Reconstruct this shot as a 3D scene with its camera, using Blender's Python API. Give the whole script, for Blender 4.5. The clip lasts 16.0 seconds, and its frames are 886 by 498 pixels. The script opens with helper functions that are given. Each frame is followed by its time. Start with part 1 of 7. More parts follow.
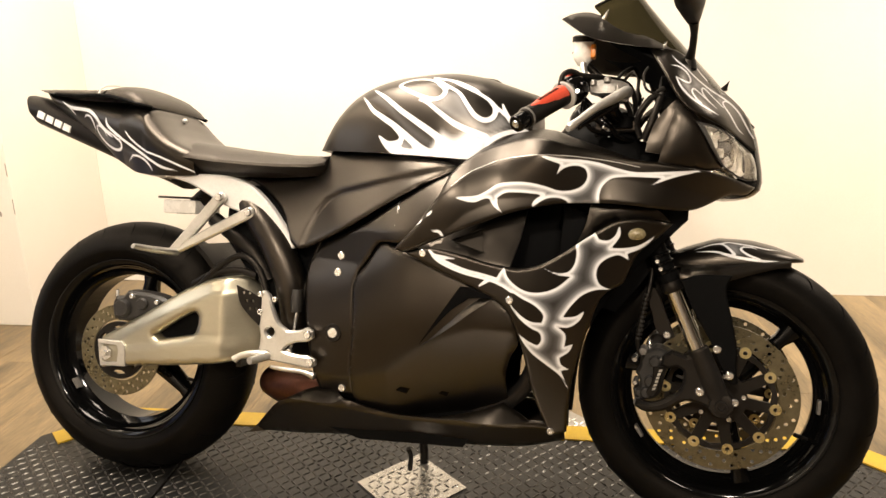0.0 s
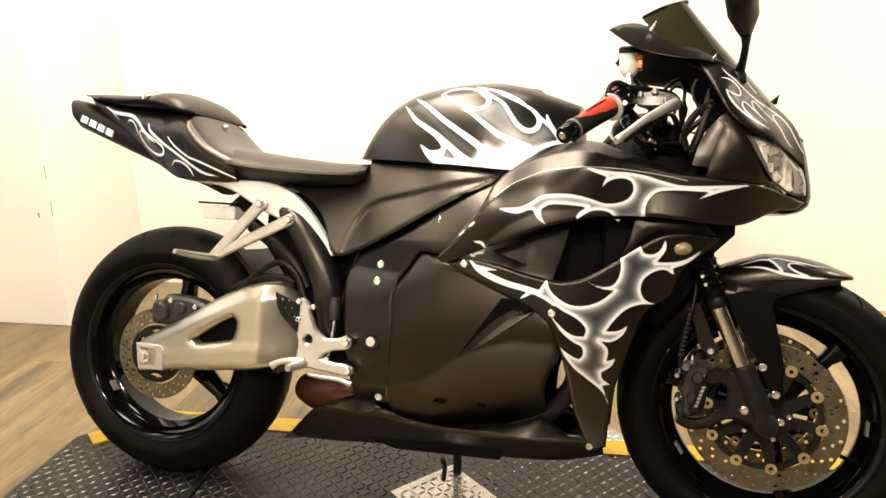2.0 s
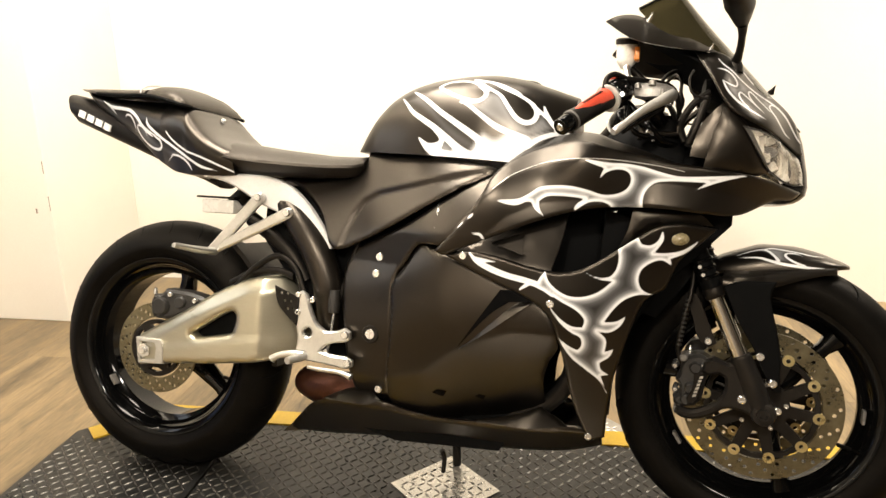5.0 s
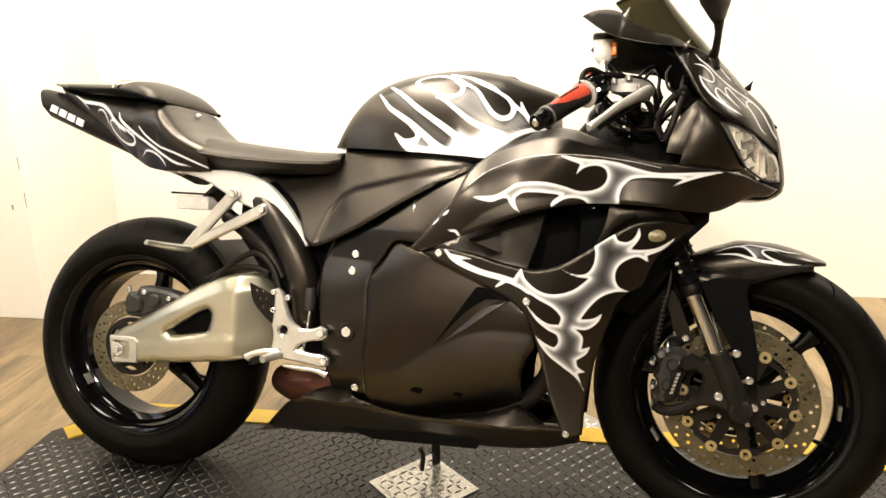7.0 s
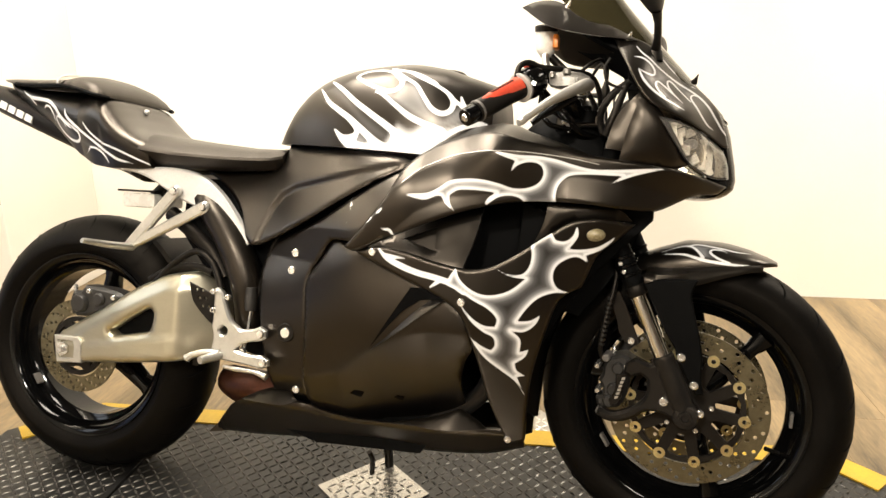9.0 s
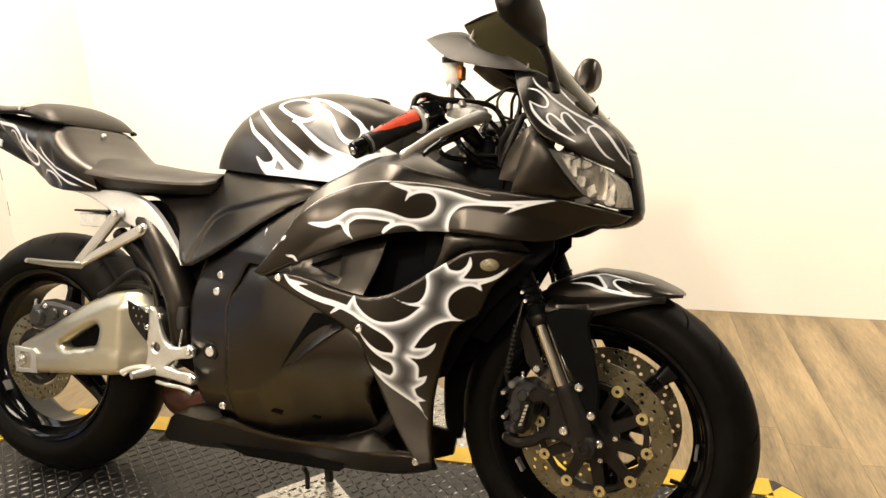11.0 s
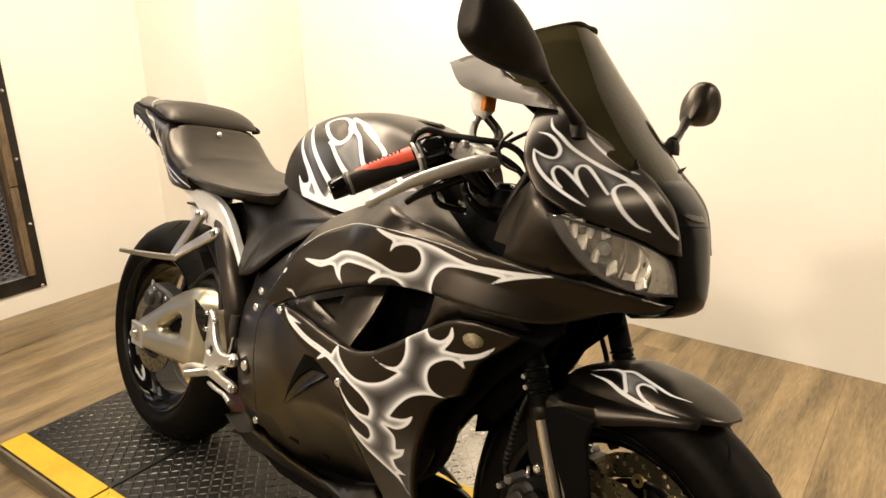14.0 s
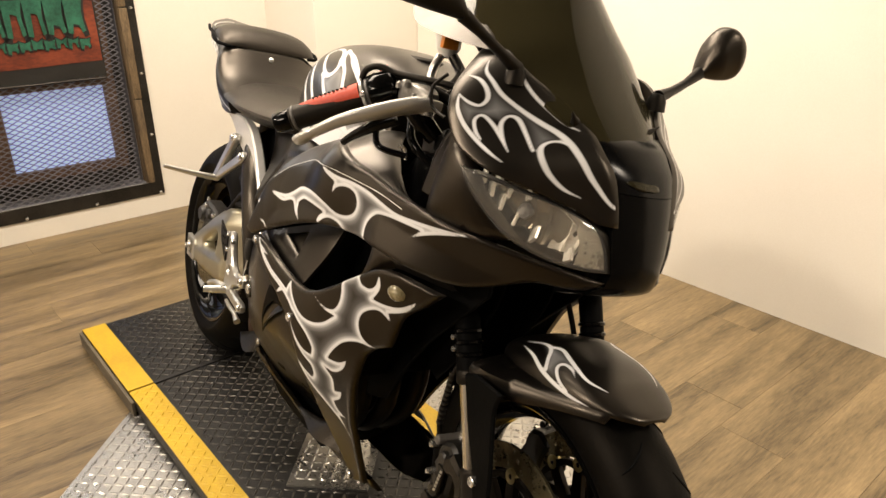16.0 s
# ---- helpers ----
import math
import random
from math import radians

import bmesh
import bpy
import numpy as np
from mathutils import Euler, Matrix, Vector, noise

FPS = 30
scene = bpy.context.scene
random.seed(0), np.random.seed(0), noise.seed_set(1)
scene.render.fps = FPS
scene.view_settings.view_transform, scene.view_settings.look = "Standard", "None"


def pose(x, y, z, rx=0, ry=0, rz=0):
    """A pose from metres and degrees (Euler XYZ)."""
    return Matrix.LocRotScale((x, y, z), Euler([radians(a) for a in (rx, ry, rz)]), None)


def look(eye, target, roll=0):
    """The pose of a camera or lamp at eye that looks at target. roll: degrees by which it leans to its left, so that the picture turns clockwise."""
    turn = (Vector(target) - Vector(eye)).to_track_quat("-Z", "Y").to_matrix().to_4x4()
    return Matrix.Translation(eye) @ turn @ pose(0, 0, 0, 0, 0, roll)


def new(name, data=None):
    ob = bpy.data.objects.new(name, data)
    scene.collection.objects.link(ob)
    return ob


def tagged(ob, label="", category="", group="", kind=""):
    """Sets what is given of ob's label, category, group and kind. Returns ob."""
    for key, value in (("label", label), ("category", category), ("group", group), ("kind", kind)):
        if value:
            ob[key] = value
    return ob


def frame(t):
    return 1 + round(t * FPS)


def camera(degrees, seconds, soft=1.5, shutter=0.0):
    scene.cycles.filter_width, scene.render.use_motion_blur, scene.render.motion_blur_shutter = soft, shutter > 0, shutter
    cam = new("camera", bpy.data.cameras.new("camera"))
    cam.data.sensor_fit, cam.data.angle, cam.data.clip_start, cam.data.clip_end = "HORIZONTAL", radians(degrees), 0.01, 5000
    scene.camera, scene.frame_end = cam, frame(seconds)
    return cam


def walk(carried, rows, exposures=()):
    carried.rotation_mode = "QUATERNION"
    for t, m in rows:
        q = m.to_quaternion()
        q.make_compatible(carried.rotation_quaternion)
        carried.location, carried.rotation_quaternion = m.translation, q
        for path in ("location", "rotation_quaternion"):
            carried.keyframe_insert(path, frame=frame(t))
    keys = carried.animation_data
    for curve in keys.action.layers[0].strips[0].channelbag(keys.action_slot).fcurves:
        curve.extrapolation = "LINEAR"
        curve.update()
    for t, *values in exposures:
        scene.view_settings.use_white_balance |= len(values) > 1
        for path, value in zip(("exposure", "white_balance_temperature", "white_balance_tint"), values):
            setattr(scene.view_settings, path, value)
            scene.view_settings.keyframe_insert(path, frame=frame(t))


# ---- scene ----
cam = camera(63.85, 16.0)
PATH = [
    (0, (1.177, -1.367, 1.095), (0.688, 0.489, 0.532), -1.01),
    (0.5, (1.175, -1.363, 1.094), (0.694, 0.495, 0.533), -1.08),
    (1, (1.149, -1.361, 1.095), (0.616, 0.480, 0.524), -0.74),
    (1.5, (1.137, -1.361, 1.096), (0.584, 0.478, 0.539), -0.71),
    (2, (1.135, -1.366, 1.103), (0.588, 0.478, 0.555), -0.51),
    (2.5, (1.129, -1.374, 1.103), (0.581, 0.472, 0.561), -0.06),
    (3, (1.133, -1.374, 1.105), (0.594, 0.472, 0.557), -0.15),
    (3.5, (1.137, -1.374, 1.104), (0.602, 0.475, 0.560), -0.46),
    (4, (1.134, -1.374, 1.102), (0.593, 0.469, 0.546), -0.77),
    (6.5, (1.146, -1.358, 1.099), (0.615, 0.485, 0.530), -0.76),
    (7, (1.155, -1.352, 1.098), (0.647, 0.495, 0.523), -0.60),
    (7.5, (1.167, -1.354, 1.095), (0.676, 0.498, 0.522), -0.83),
    (8, (1.140, -1.295, 1.085), (0.662, 0.558, 0.502), -0.83),
    (8.5, (1.178, -1.287, 1.083), (0.692, 0.567, 0.509), -1.13),
    (9, (1.287, -1.273, 1.086), (0.744, 0.562, 0.507), -0.78),
    (9.5, (1.378, -1.288, 1.096), (0.726, 0.501, 0.485), 1.52),
    (10, (1.456, -1.274, 1.092), (0.854, 0.540, 0.502), -1.94),
    (10.2, (1.478, -1.255, 1.096), (0.892, 0.569, 0.523), -1.49),
    (12.3, (1.812, -1.067, 1.190), (0.811, 0.545, 0.560), 0.19),
    (12.5, (1.862, -1.037, 1.183), (0.827, 0.551, 0.546), 0.60),
    (13, (1.919, -0.977, 1.186), (0.780, 0.539, 0.551), -1.54),
    (13.5, (1.892, -0.850, 1.210), (0.679, 0.625, 0.616), 0.68),
    (14, (1.856, -0.743, 1.205), (0.528, 0.615, 0.579), -1.26),
    (14.5, (1.943, -0.673, 1.217), (0.436, 0.450, 0.533), -1.04),
    (15, (1.994, -0.568, 1.222), (0.447, 0.488, 0.521), -0.73),
    (15.5, (2.007, -0.515, 1.220), (0.440, 0.499, 0.503), -0.99),
    (16, (2.018, -0.441, 1.198), (0.456, 0.529, 0.411), -0.22),
]
walk(cam, [(t, look(eye, target, roll)) for t, eye, target, roll in PATH],
     [(0.0, -0.23, 6250, 13), (1.2, -0.18, 6150, 12), (2.2, -0.10, 6000, 11), (4.2, -0.10, 6000, 10), (6.5, -0.03, 5900, 9), (10.2, -0.06, 5900, 9), (12.5, -0.36, 6300, 10), (13.4, -0.34, 6250, 10), (14.0, -0.43, 6400, 11), (15.0, -0.53, 6400, 12), (16.0, -0.54, 6350, 12)])

# ---- light: a closed showroom bay lit by warm ceiling lamps and added fill lamps ----
world = bpy.data.worlds.new("world")
scene.world = world
world.use_nodes = True
world.node_tree.nodes["Background"].inputs["Color"].default_value = (1.0, 0.85, 0.62, 1)
world.node_tree.nodes["Background"].inputs["Strength"].default_value = 0.004
scene.view_settings.exposure = 0.0

TURN = 8.08           # the room stands turned against the motorcycle
ROOM = Matrix.Rotation(radians(TURN), 4, "Z")
PLAT = 0.055          # height of the platform


def area_lamp(name, at, target, power, wide, deep, colour=(1.0, 0.85, 0.66), spread=180):
    data = bpy.data.lights.new(name, "AREA")
    data.shape, data.size, data.size_y, data.energy, data.color = "RECTANGLE", wide, deep, power, colour
    data.spread = radians(spread)
    ob = new(name, data)
    ob.matrix_world = ROOM @ look(at, target)
    return tagged(ob, kind="structure")


area_lamp("ceiling_lamp_key", (0.46, -2.55, 2.5), (0.75, 1.2, 0.6), 78, 0.2, 0.2)
# Aisle lamp: unseen frontal fill, added to whiten the flames.
area_lamp("fill_lamp_aisle", (1.7, -3.1, 2.5), (1.0, 0.2, 0.5), 38, 0.6, 0.3)
area_lamp("ceiling_lamp_wall", (0.35, 0.6, 2.55), (0.35, 1.35, 1.3), 58, 1.6, 0.4)
area_lamp("ceiling_lamp_over", (-0.05, -0.15, 2.55), (0.2, -0.1, 0.0), 99, 1.6, 0.5)
# Back lamp added: brightens the unseen front wall mirrored in the side panels.
area_lamp("fill_lamp_back", (-0.6, -3.0, 2.5), (-0.7, -3.6, 1.2), 120, 1.2, 0.3, spread=110)
# Rear lamp added: lights the unseen wall top that the side cover mirrors.
area_lamp("sheen_lamp_rear", (-1.22, -0.1, 2.62), (-1.466, -0.1, 2.44), 34, 2.2, 0.14, spread=60)
# Front lamp: unseen fill, added over the floor at the right.
area_lamp("fill_lamp_front", (3.3, 0.7, 2.55), (2.7, 1.0, 0.0), 56, 0.5, 0.5, spread=100)

# ---- materials ----


def ramp_node(nt, factor, stops):
    node = nt.nodes.new("ShaderNodeValToRGB")
    while len(node.color_ramp.elements) < len(stops):
        node.color_ramp.elements.new(0.5)
    for e, (p, c) in zip(node.color_ramp.elements, stops):
        e.position, e.color = p, (*c, 1) if len(c) == 3 else c
    nt.links.new(factor, node.inputs["Fac"])
    return node.outputs["Color"]


def noise_node(nt, scale, detail=4, rough=0.6, coord="Object", stretch=None):
    tc = nt.nodes.new("ShaderNodeTexCoord")
    mp = nt.nodes.new("ShaderNodeMapping")
    if stretch:
        mp.inputs["Scale"].default_value = stretch
    nt.links.new(tc.outputs[coord], mp.inputs["Vector"])
    n = nt.nodes.new("ShaderNodeTexNoise")
    n.inputs["Scale"].default_value, n.inputs["Detail"].default_value, n.inputs["Roughness"].default_value = scale, detail, rough
    nt.links.new(mp.outputs["Vector"], n.inputs["Vector"])
    return n.outputs["Fac"]


def material(name, dark, light, rough=0.5, metal=0.0, scale=8, fine=90, bump=0.1, rough_var=0.1, stretch=None, coat=0.0, spec=0.5, aniso=0.0, coat_rough=0.1, tint=None):
    """A surface whose colour drifts between two tones at two scales, with uneven gloss and fine relief."""
    m = bpy.data.materials.new(name)
    m.use_nodes = True
    nt = m.node_tree
    b = nt.nodes["Principled BSDF"]
    big, small = noise_node(nt, scale, 5, 0.6, stretch=stretch), noise_node(nt, fine, 3, 0.6, stretch=stretch)
    mix = nt.nodes.new("ShaderNodeMath")
    mix.operation = "MULTIPLY_ADD"
    nt.links.new(small, mix.inputs[0])
    mix.inputs[1].default_value = 0.35
    half = nt.nodes.new("ShaderNodeMath")
    half.operation = "MULTIPLY"
    nt.links.new(big, half.inputs[0])
    half.inputs[1].default_value = 0.65
    nt.links.new(half.outputs[0], mix.inputs[2])
    nt.links.new(ramp_node(nt, mix.outputs[0], [(0.33, dark), (0.67, light)]), b.inputs["Base Color"])
    rr = nt.nodes.new("ShaderNodeMapRange")
    nt.links.new(mix.outputs[0], rr.inputs["Value"])
    rr.inputs["From Min"].default_value, rr.inputs["From Max"].default_value = 0.3, 0.7
    rr.inputs["To Min"].default_value, rr.inputs["To Max"].default_value = max(0.02, rough - rough_var), min(1, rough + rough_var)
    nt.links.new(rr.outputs["Result"], b.inputs["Roughness"])
    b.inputs["Metallic"].default_value = metal
    b.inputs["Specular IOR Level"].default_value = spec
    b.inputs["Coat Weight"].default_value, b.inputs["Coat Roughness"].default_value = coat, coat_rough
    b.inputs["Anisotropic"].default_value = aniso
    if tint:
        b.inputs["Specular Tint"].default_value = (*tint, 1)
    if bump:
        bn = nt.nodes.new("ShaderNodeBump")
        bn.inputs["Strength"].default_value, bn.inputs["Distance"].default_value = bump, 0.002
        nt.links.new(small, bn.inputs["Height"])
        nt.links.new(bn.outputs["Normal"], b.inputs["Normal"])
    return m


def glowing(name, colour, strength):
    m = bpy.data.materials.new(name)
    m.use_nodes = True
    b = m.node_tree.nodes["Principled BSDF"]
    b.inputs["Base Color"].default_value = (*colour, 1)
    b.inputs["Emission Color"].default_value, b.inputs["Emission Strength"].default_value = (*colour, 1), strength
    return m


def glass(name, colour, rough=0.02, ior=1.45):
    m = bpy.data.materials.new(name)
    m.use_nodes = True
    b = m.node_tree.nodes["Principled BSDF"]
    b.inputs["Base Color"].default_value = (*colour, 1)
    b.inputs["Transmission Weight"].default_value, b.inputs["Roughness"].default_value, b.inputs["IOR"].default_value = 1.0, rough, ior
    return m


def plank_material():
    m = material("laminate_oak", (0.060, 0.043, 0.0215), (0.30, 0.218, 0.113), 0.40, 0, 1.8, 24, 0.08, 0.12, stretch=(7, 0.8, 1), spec=0.4)
    nt = m.node_tree
    b = nt.nodes["Principled BSDF"]
    src = b.inputs["Base Color"].links[0].from_socket
    info = nt.nodes.new("ShaderNodeObjectInfo")
    mr = nt.nodes.new("ShaderNodeMapRange")
    nt.links.new(info.outputs["Random"], mr.inputs["Value"])
    mr.inputs["To Min"].default_value, mr.inputs["To Max"].default_value = 0.93, 1.08
    shift = nt.nodes.new("ShaderNodeVectorMath")
    shift.operation = "SCALE"
    shift.inputs[0].default_value = (3.1, 17.0, 5.0)
    nt.links.new(info.outputs["Random"], shift.inputs["Scale"])
    for node in [q for q in nt.nodes if q.type == "MAPPING"]:
        nt.links.new(shift.outputs["Vector"], node.inputs["Location"])
    hsv = nt.nodes.new("ShaderNodeHueSaturation")
    nt.links.new(mr.outputs["Result"], hsv.inputs["Value"])
    nt.links.new(src, hsv.inputs["Color"])
    nt.links.new(hsv.outputs["Color"], b.inputs["Base Color"])
    return m


WALL = material("painted_wall", (0.74, 0.70, 0.62), (0.80, 0.77, 0.70), 0.55, 0, 1.2, 220, 0.08, 0.08)
# Unseen closing walls: a mid tone set for what the black bodywork mirrors.
UNSEENWALL = material("unseen_wall_tone", (0.16, 0.14, 0.12), (0.26, 0.235, 0.20), 0.8, 0, 2, 120, 0.1)
# The ceiling is out of view; its dark tone is set to limit bounce.
CEIL = material("unseen_ceiling_dark", (0.05, 0.048, 0.045), (0.09, 0.085, 0.08), 0.8, 0, 2, 120, 0.1)
OAK = plank_material()
UNDER = material("underlay", (0.05, 0.035, 0.02), (0.09, 0.06, 0.04), 0.9)
BLACKPLATE = material("black_tread_plate", (0.003, 0.003, 0.0027), (0.011, 0.0105, 0.0095), 0.42, 0.1, 6, 130, 0.25, 0.15)
LUG = material("worn_tread_lug", (0.012, 0.0115, 0.010), (0.095, 0.088, 0.075), 0.32, 0.6, 9, 160, 0.2, 0.12)
YELLOW = material("yellow_edge_paint", (0.44, 0.275, 0.008), (0.60, 0.40, 0.016), 0.42, 0, 7, 120, 0.12, 0.1)
SILVER = material("bare_tread_plate", (0.27, 0.26, 0.24), (0.48, 0.465, 0.43), 0.30, 0.9, 6, 140, 0.15, 0.12)
DARKWOOD = material("weathered_wood_edge", (0.04, 0.033, 0.022), (0.17, 0.14, 0.095), 0.75, 0, 5, 70, 0.4, 0.1, stretch=(1, 6, 6))

# ---- building helpers ----


def box_into(bm, lo, hi, bevel=0.0):
    """One box between two corners, with bevelled edges."""
    c, s = [(a + b) / 2 for a, b in zip(lo, hi)], [b - a for a, b in zip(lo, hi)]
    made = bmesh.ops.create_cube(bm, size=1, matrix=Matrix.Translation(c) @ Matrix.Diagonal((*s, 1)))
    if bevel:
        edges = list({e for v in made["verts"] for e in v.link_edges})
        bmesh.ops.bevel(bm, geom=edges, offset=bevel, segments=2, profile=0.6, affect="EDGES")
    return bm


def boxes(*specs, bevel=0.0):
    bm = bmesh.new()
    for lo, hi in specs:
        box_into(bm, lo, hi, bevel)
    return bm


def mesh_from(bm, name, smooth=False):
    bmesh.ops.recalc_face_normals(bm, faces=bm.faces[:])
    me = bpy.data.meshes.new(name)
    bm.to_mesh(me)
    bm.free()
    if smooth:
        me.shade_smooth()
        me.set_sharp_from_angle(angle=radians(smooth if smooth is not True else 40))
    return me


def part(name, bm, mat, parent=None, label="", smooth=False):
    """Links a bmesh as one mesh object under a thing or a part."""
    me = mesh_from(bm, name, smooth)
    for m in (mat if isinstance(mat, (list, tuple)) else (mat,)):
        me.materials.append(m)
    ob = new(name, me)
    ob.parent = parent
    return tagged(ob, label)


def setting(name, bm, mat, label="", smooth=False):
    """A piece of the room: built in the room's own axes and turned into the world."""
    ob = part(name, bm, mat, None, label, smooth)
    ob.matrix_world = ROOM
    return tagged(ob, kind="structure")


# the bay in its own axes: u along the back wall, v towards it
U0, U1, V0, V1, TOP = -1.466, 4.2, -3.6, 1.574, 2.7
PU, PV = -1.0, 0.985        # the pier that fills the corner
T = 0.12
WV0, WV1, WZ0, WZ1 = -1.05, 0.295, 0.155, 1.75      # the opening in the side wall

setting("wall_back", boxes(((U0 - T, V1, 0), (U1 + T, V1 + T, TOP))), WALL, "cream painted plaster wall behind the motorcycle")
setting("wall_pier", boxes(((U0, PV, 0), (PU, V1 - 0.001, TOP)), bevel=0.004), WALL, "cream painted corner pier with scuffed edge")
setting("wall_window", boxes(((U0 - T, V0, 0), (U0, WV0, TOP)), ((U0 - T, WV1, 0), (U0, V1, TOP)), ((U0 - T, WV0, 0), (U0, WV1, WZ0)), ((U0 - T, WV0, WZ1), (U0, WV1, TOP))), WALL, "cream painted side wall with a framed window opening")
setting("wall_right", boxes(((U1, V0, 0), (U1 + T, V1, TOP))), UNSEENWALL, "unseen closing side wall, toned for reflections")
setting("wall_front", boxes(((U0 - T, V0 - T, 0), (U1 + T, V0, TOP))), UNSEENWALL, "unseen wall closing the showroom, toned for reflections")
setting("ceiling", boxes(((U0 - T, V0 - T, TOP), (U1 + T, V1 + T, TOP + 0.1))), CEIL, "unseen closing ceiling, kept dark to limit bounce light")
setting("floor", boxes(((U0 - T, V0 - T, -0.1), (U1 + T, V1 + T, -0.006))), UNDER, "oak laminate plank floor")

# ---- platform: a low tread-plate table with yellow edges ----
platform = new("display_platform")
platform.matrix_world = ROOM
tagged(platform, "low black tread-plate display platform with yellow painted edges", "platform")
PU0, PU1, PV0, PV1 = -0.36, 1.96, -0.325, 0.275
JOINT = 0.097
CUT, CUT2 = 0.13, 0.17


def deck_outline(a, b, inset):
    """Plan of the deck between u=a and u=b, its far corners cut off."""
    lo, hi = PV0 + inset, PV1 - inset
    pts = [(a, lo)]
    pts += [(b - CUT, lo), (b, lo + CUT)] if b > 1.5 else [(b, lo)]
    pts += [(b, hi - CUT), (b - CUT, hi)] if b > 1.5 else [(b, hi)]
    pts += [(a + CUT2, hi), (a, hi - CUT2)] if a < 0 else [(a, hi)]
    return pts


def slab(pts, z0, z1, bevel=0.0):
    bm = bmesh.new()
    f = bm.faces.new([bm.verts.new((x, y, z0)) for x, y in pts])
    g = bmesh.ops.extrude_face_region(bm, geom=[f])
    bmesh.ops.translate(bm, verts=[v for v in g["geom"] if isinstance(v, bmesh.types.BMVert)], vec=(0, 0, z1 - z0))
    if bevel:
        bmesh.ops.bevel(bm, geom=bm.edges[:], offset=bevel, segments=1, affect="EDGES")
    return bm


part("rear_deck", slab(deck_outline(PU0, JOINT - 0.003, 0.0), 0.02, PLAT - 0.003, 0.001), BLACKPLATE, platform)
part("main_deck", slab(deck_outline(JOINT + 0.003, PU1, 0.0), 0.02, PLAT - 0.003, 0.001), BLACKPLATE, platform)
part("rear_frame", slab(deck_outline(PU0 + 0.004, JOINT - 0.006, 0.004), 0.0, 0.02), DARKWOOD, platform, "dark worn wooden underframe")
part("main_frame", slab(deck_outline(JOINT + 0.006, PU1 - 0.02, 0.03), 0.0, 0.02), DARKWOOD, platform, "dark worn wooden underframe")


def strip(a, b, half=0.035):
    """A painted band along a line of the deck, a hair above it."""
    a, b = Vector(a), Vector(b)
    n = Vector((b - a).orthogonal()).normalized() * half
    return slab([a - n, b - n, b + n, a + n], PLAT - 0.003, PLAT + 0.0015)


for a, b in (((PU0 + 0.002, PV0 + 0.036), (JOINT - 0.004, PV0 + 0.036)), ((JOINT + 0.004, PV0 + 0.036), (PU1 - CUT - 0.015, PV0 + 0.036)),
             ((PU0 + CUT2 + 0.01, PV1 - 0.036), (JOINT - 0.004, PV1 - 0.036)), ((JOINT + 0.004, PV1 - 0.036), (PU1 - CUT - 0.015, PV1 - 0.036)),
             ((PU1 - CUT - 0.012, PV1 - 0.052), (PU1 - 0.052, PV1 - CUT - 0.012)), ((PU1 - CUT - 0.012, PV0 + 0.052), (PU1 - 0.052, PV0 + CUT + 0.012)),
             ((PU0 + CUT2 + 0.012, PV1 - 0.052), (PU0 + 0.052, PV1 - CUT2 - 0.012))):
    part("yellow_edge", strip(a, b), YELLOW, platform, "yellow painted edge band")
part("side_board", boxes(((PU0 + 0.002, PV0 - 0.010, 0.001), (JOINT + 0.05, PV0 - 0.001, PLAT - 0.006)), bevel=0.002), DARKWOOD, platform, "weathered grey-brown wooden side board")
DC = (0.712, -0.035)


def diamond(half, z0, z1):
    return slab([(DC[0] - half, DC[1]), (DC[0], DC[1] - half), (DC[0] + half, DC[1]), (DC[0], DC[1] + half)], z0, z1)


part("diamond_plate", diamond(0.135, PLAT - 0.003, PLAT + 0.001), SILVER, platform, "bare silver tread-plate diamond")

# ---- motorcycle: shaping helpers ----
LEAN = 14.0
bike = new("motorcycle")
bike.matrix_world = Matrix.Translation((0, 0, PLAT - 0.012)) @ Matrix.Rotation(radians(-LEAN), 4, "X")
tagged(bike, "matte black sport motorcycle with white airbrushed flames, leaning on its sidestand", "motorcycle")

# half width of the bodywork at chosen places: metres ahead, metres up, metres out
BODY_A = [(0.45, 0.60, 0.125), (0.48, 0.70, 0.11), (0.50, 0.80, 0.10), (0.587, 0.56, 0.172), (0.585, 0.426, 0.165), (0.596, 0.302, 0.142),
          (0.753, 0.616, 0.238), (0.80, 0.613, 0.243), (0.86, 0.726, 0.246), (0.84, 0.79, 0.212), (0.94, 0.85, 0.175), (1.013, 0.811, 0.228),
          (1.048, 0.773, 0.226), (0.96, 0.70, 0.236), (1.128, 0.728, 0.205), (1.205, 0.70, 0.186), (1.30, 0.80, 0.172), (1.31, 0.885, 0.182),
          (1.344, 0.899, 0.152), (1.392, 0.874, 0.070), (1.344, 0.935, 0.102), (1.261, 0.965, 0.182), (1.274, 1.015, 0.124), (1.355, 0.96, 0.052)]
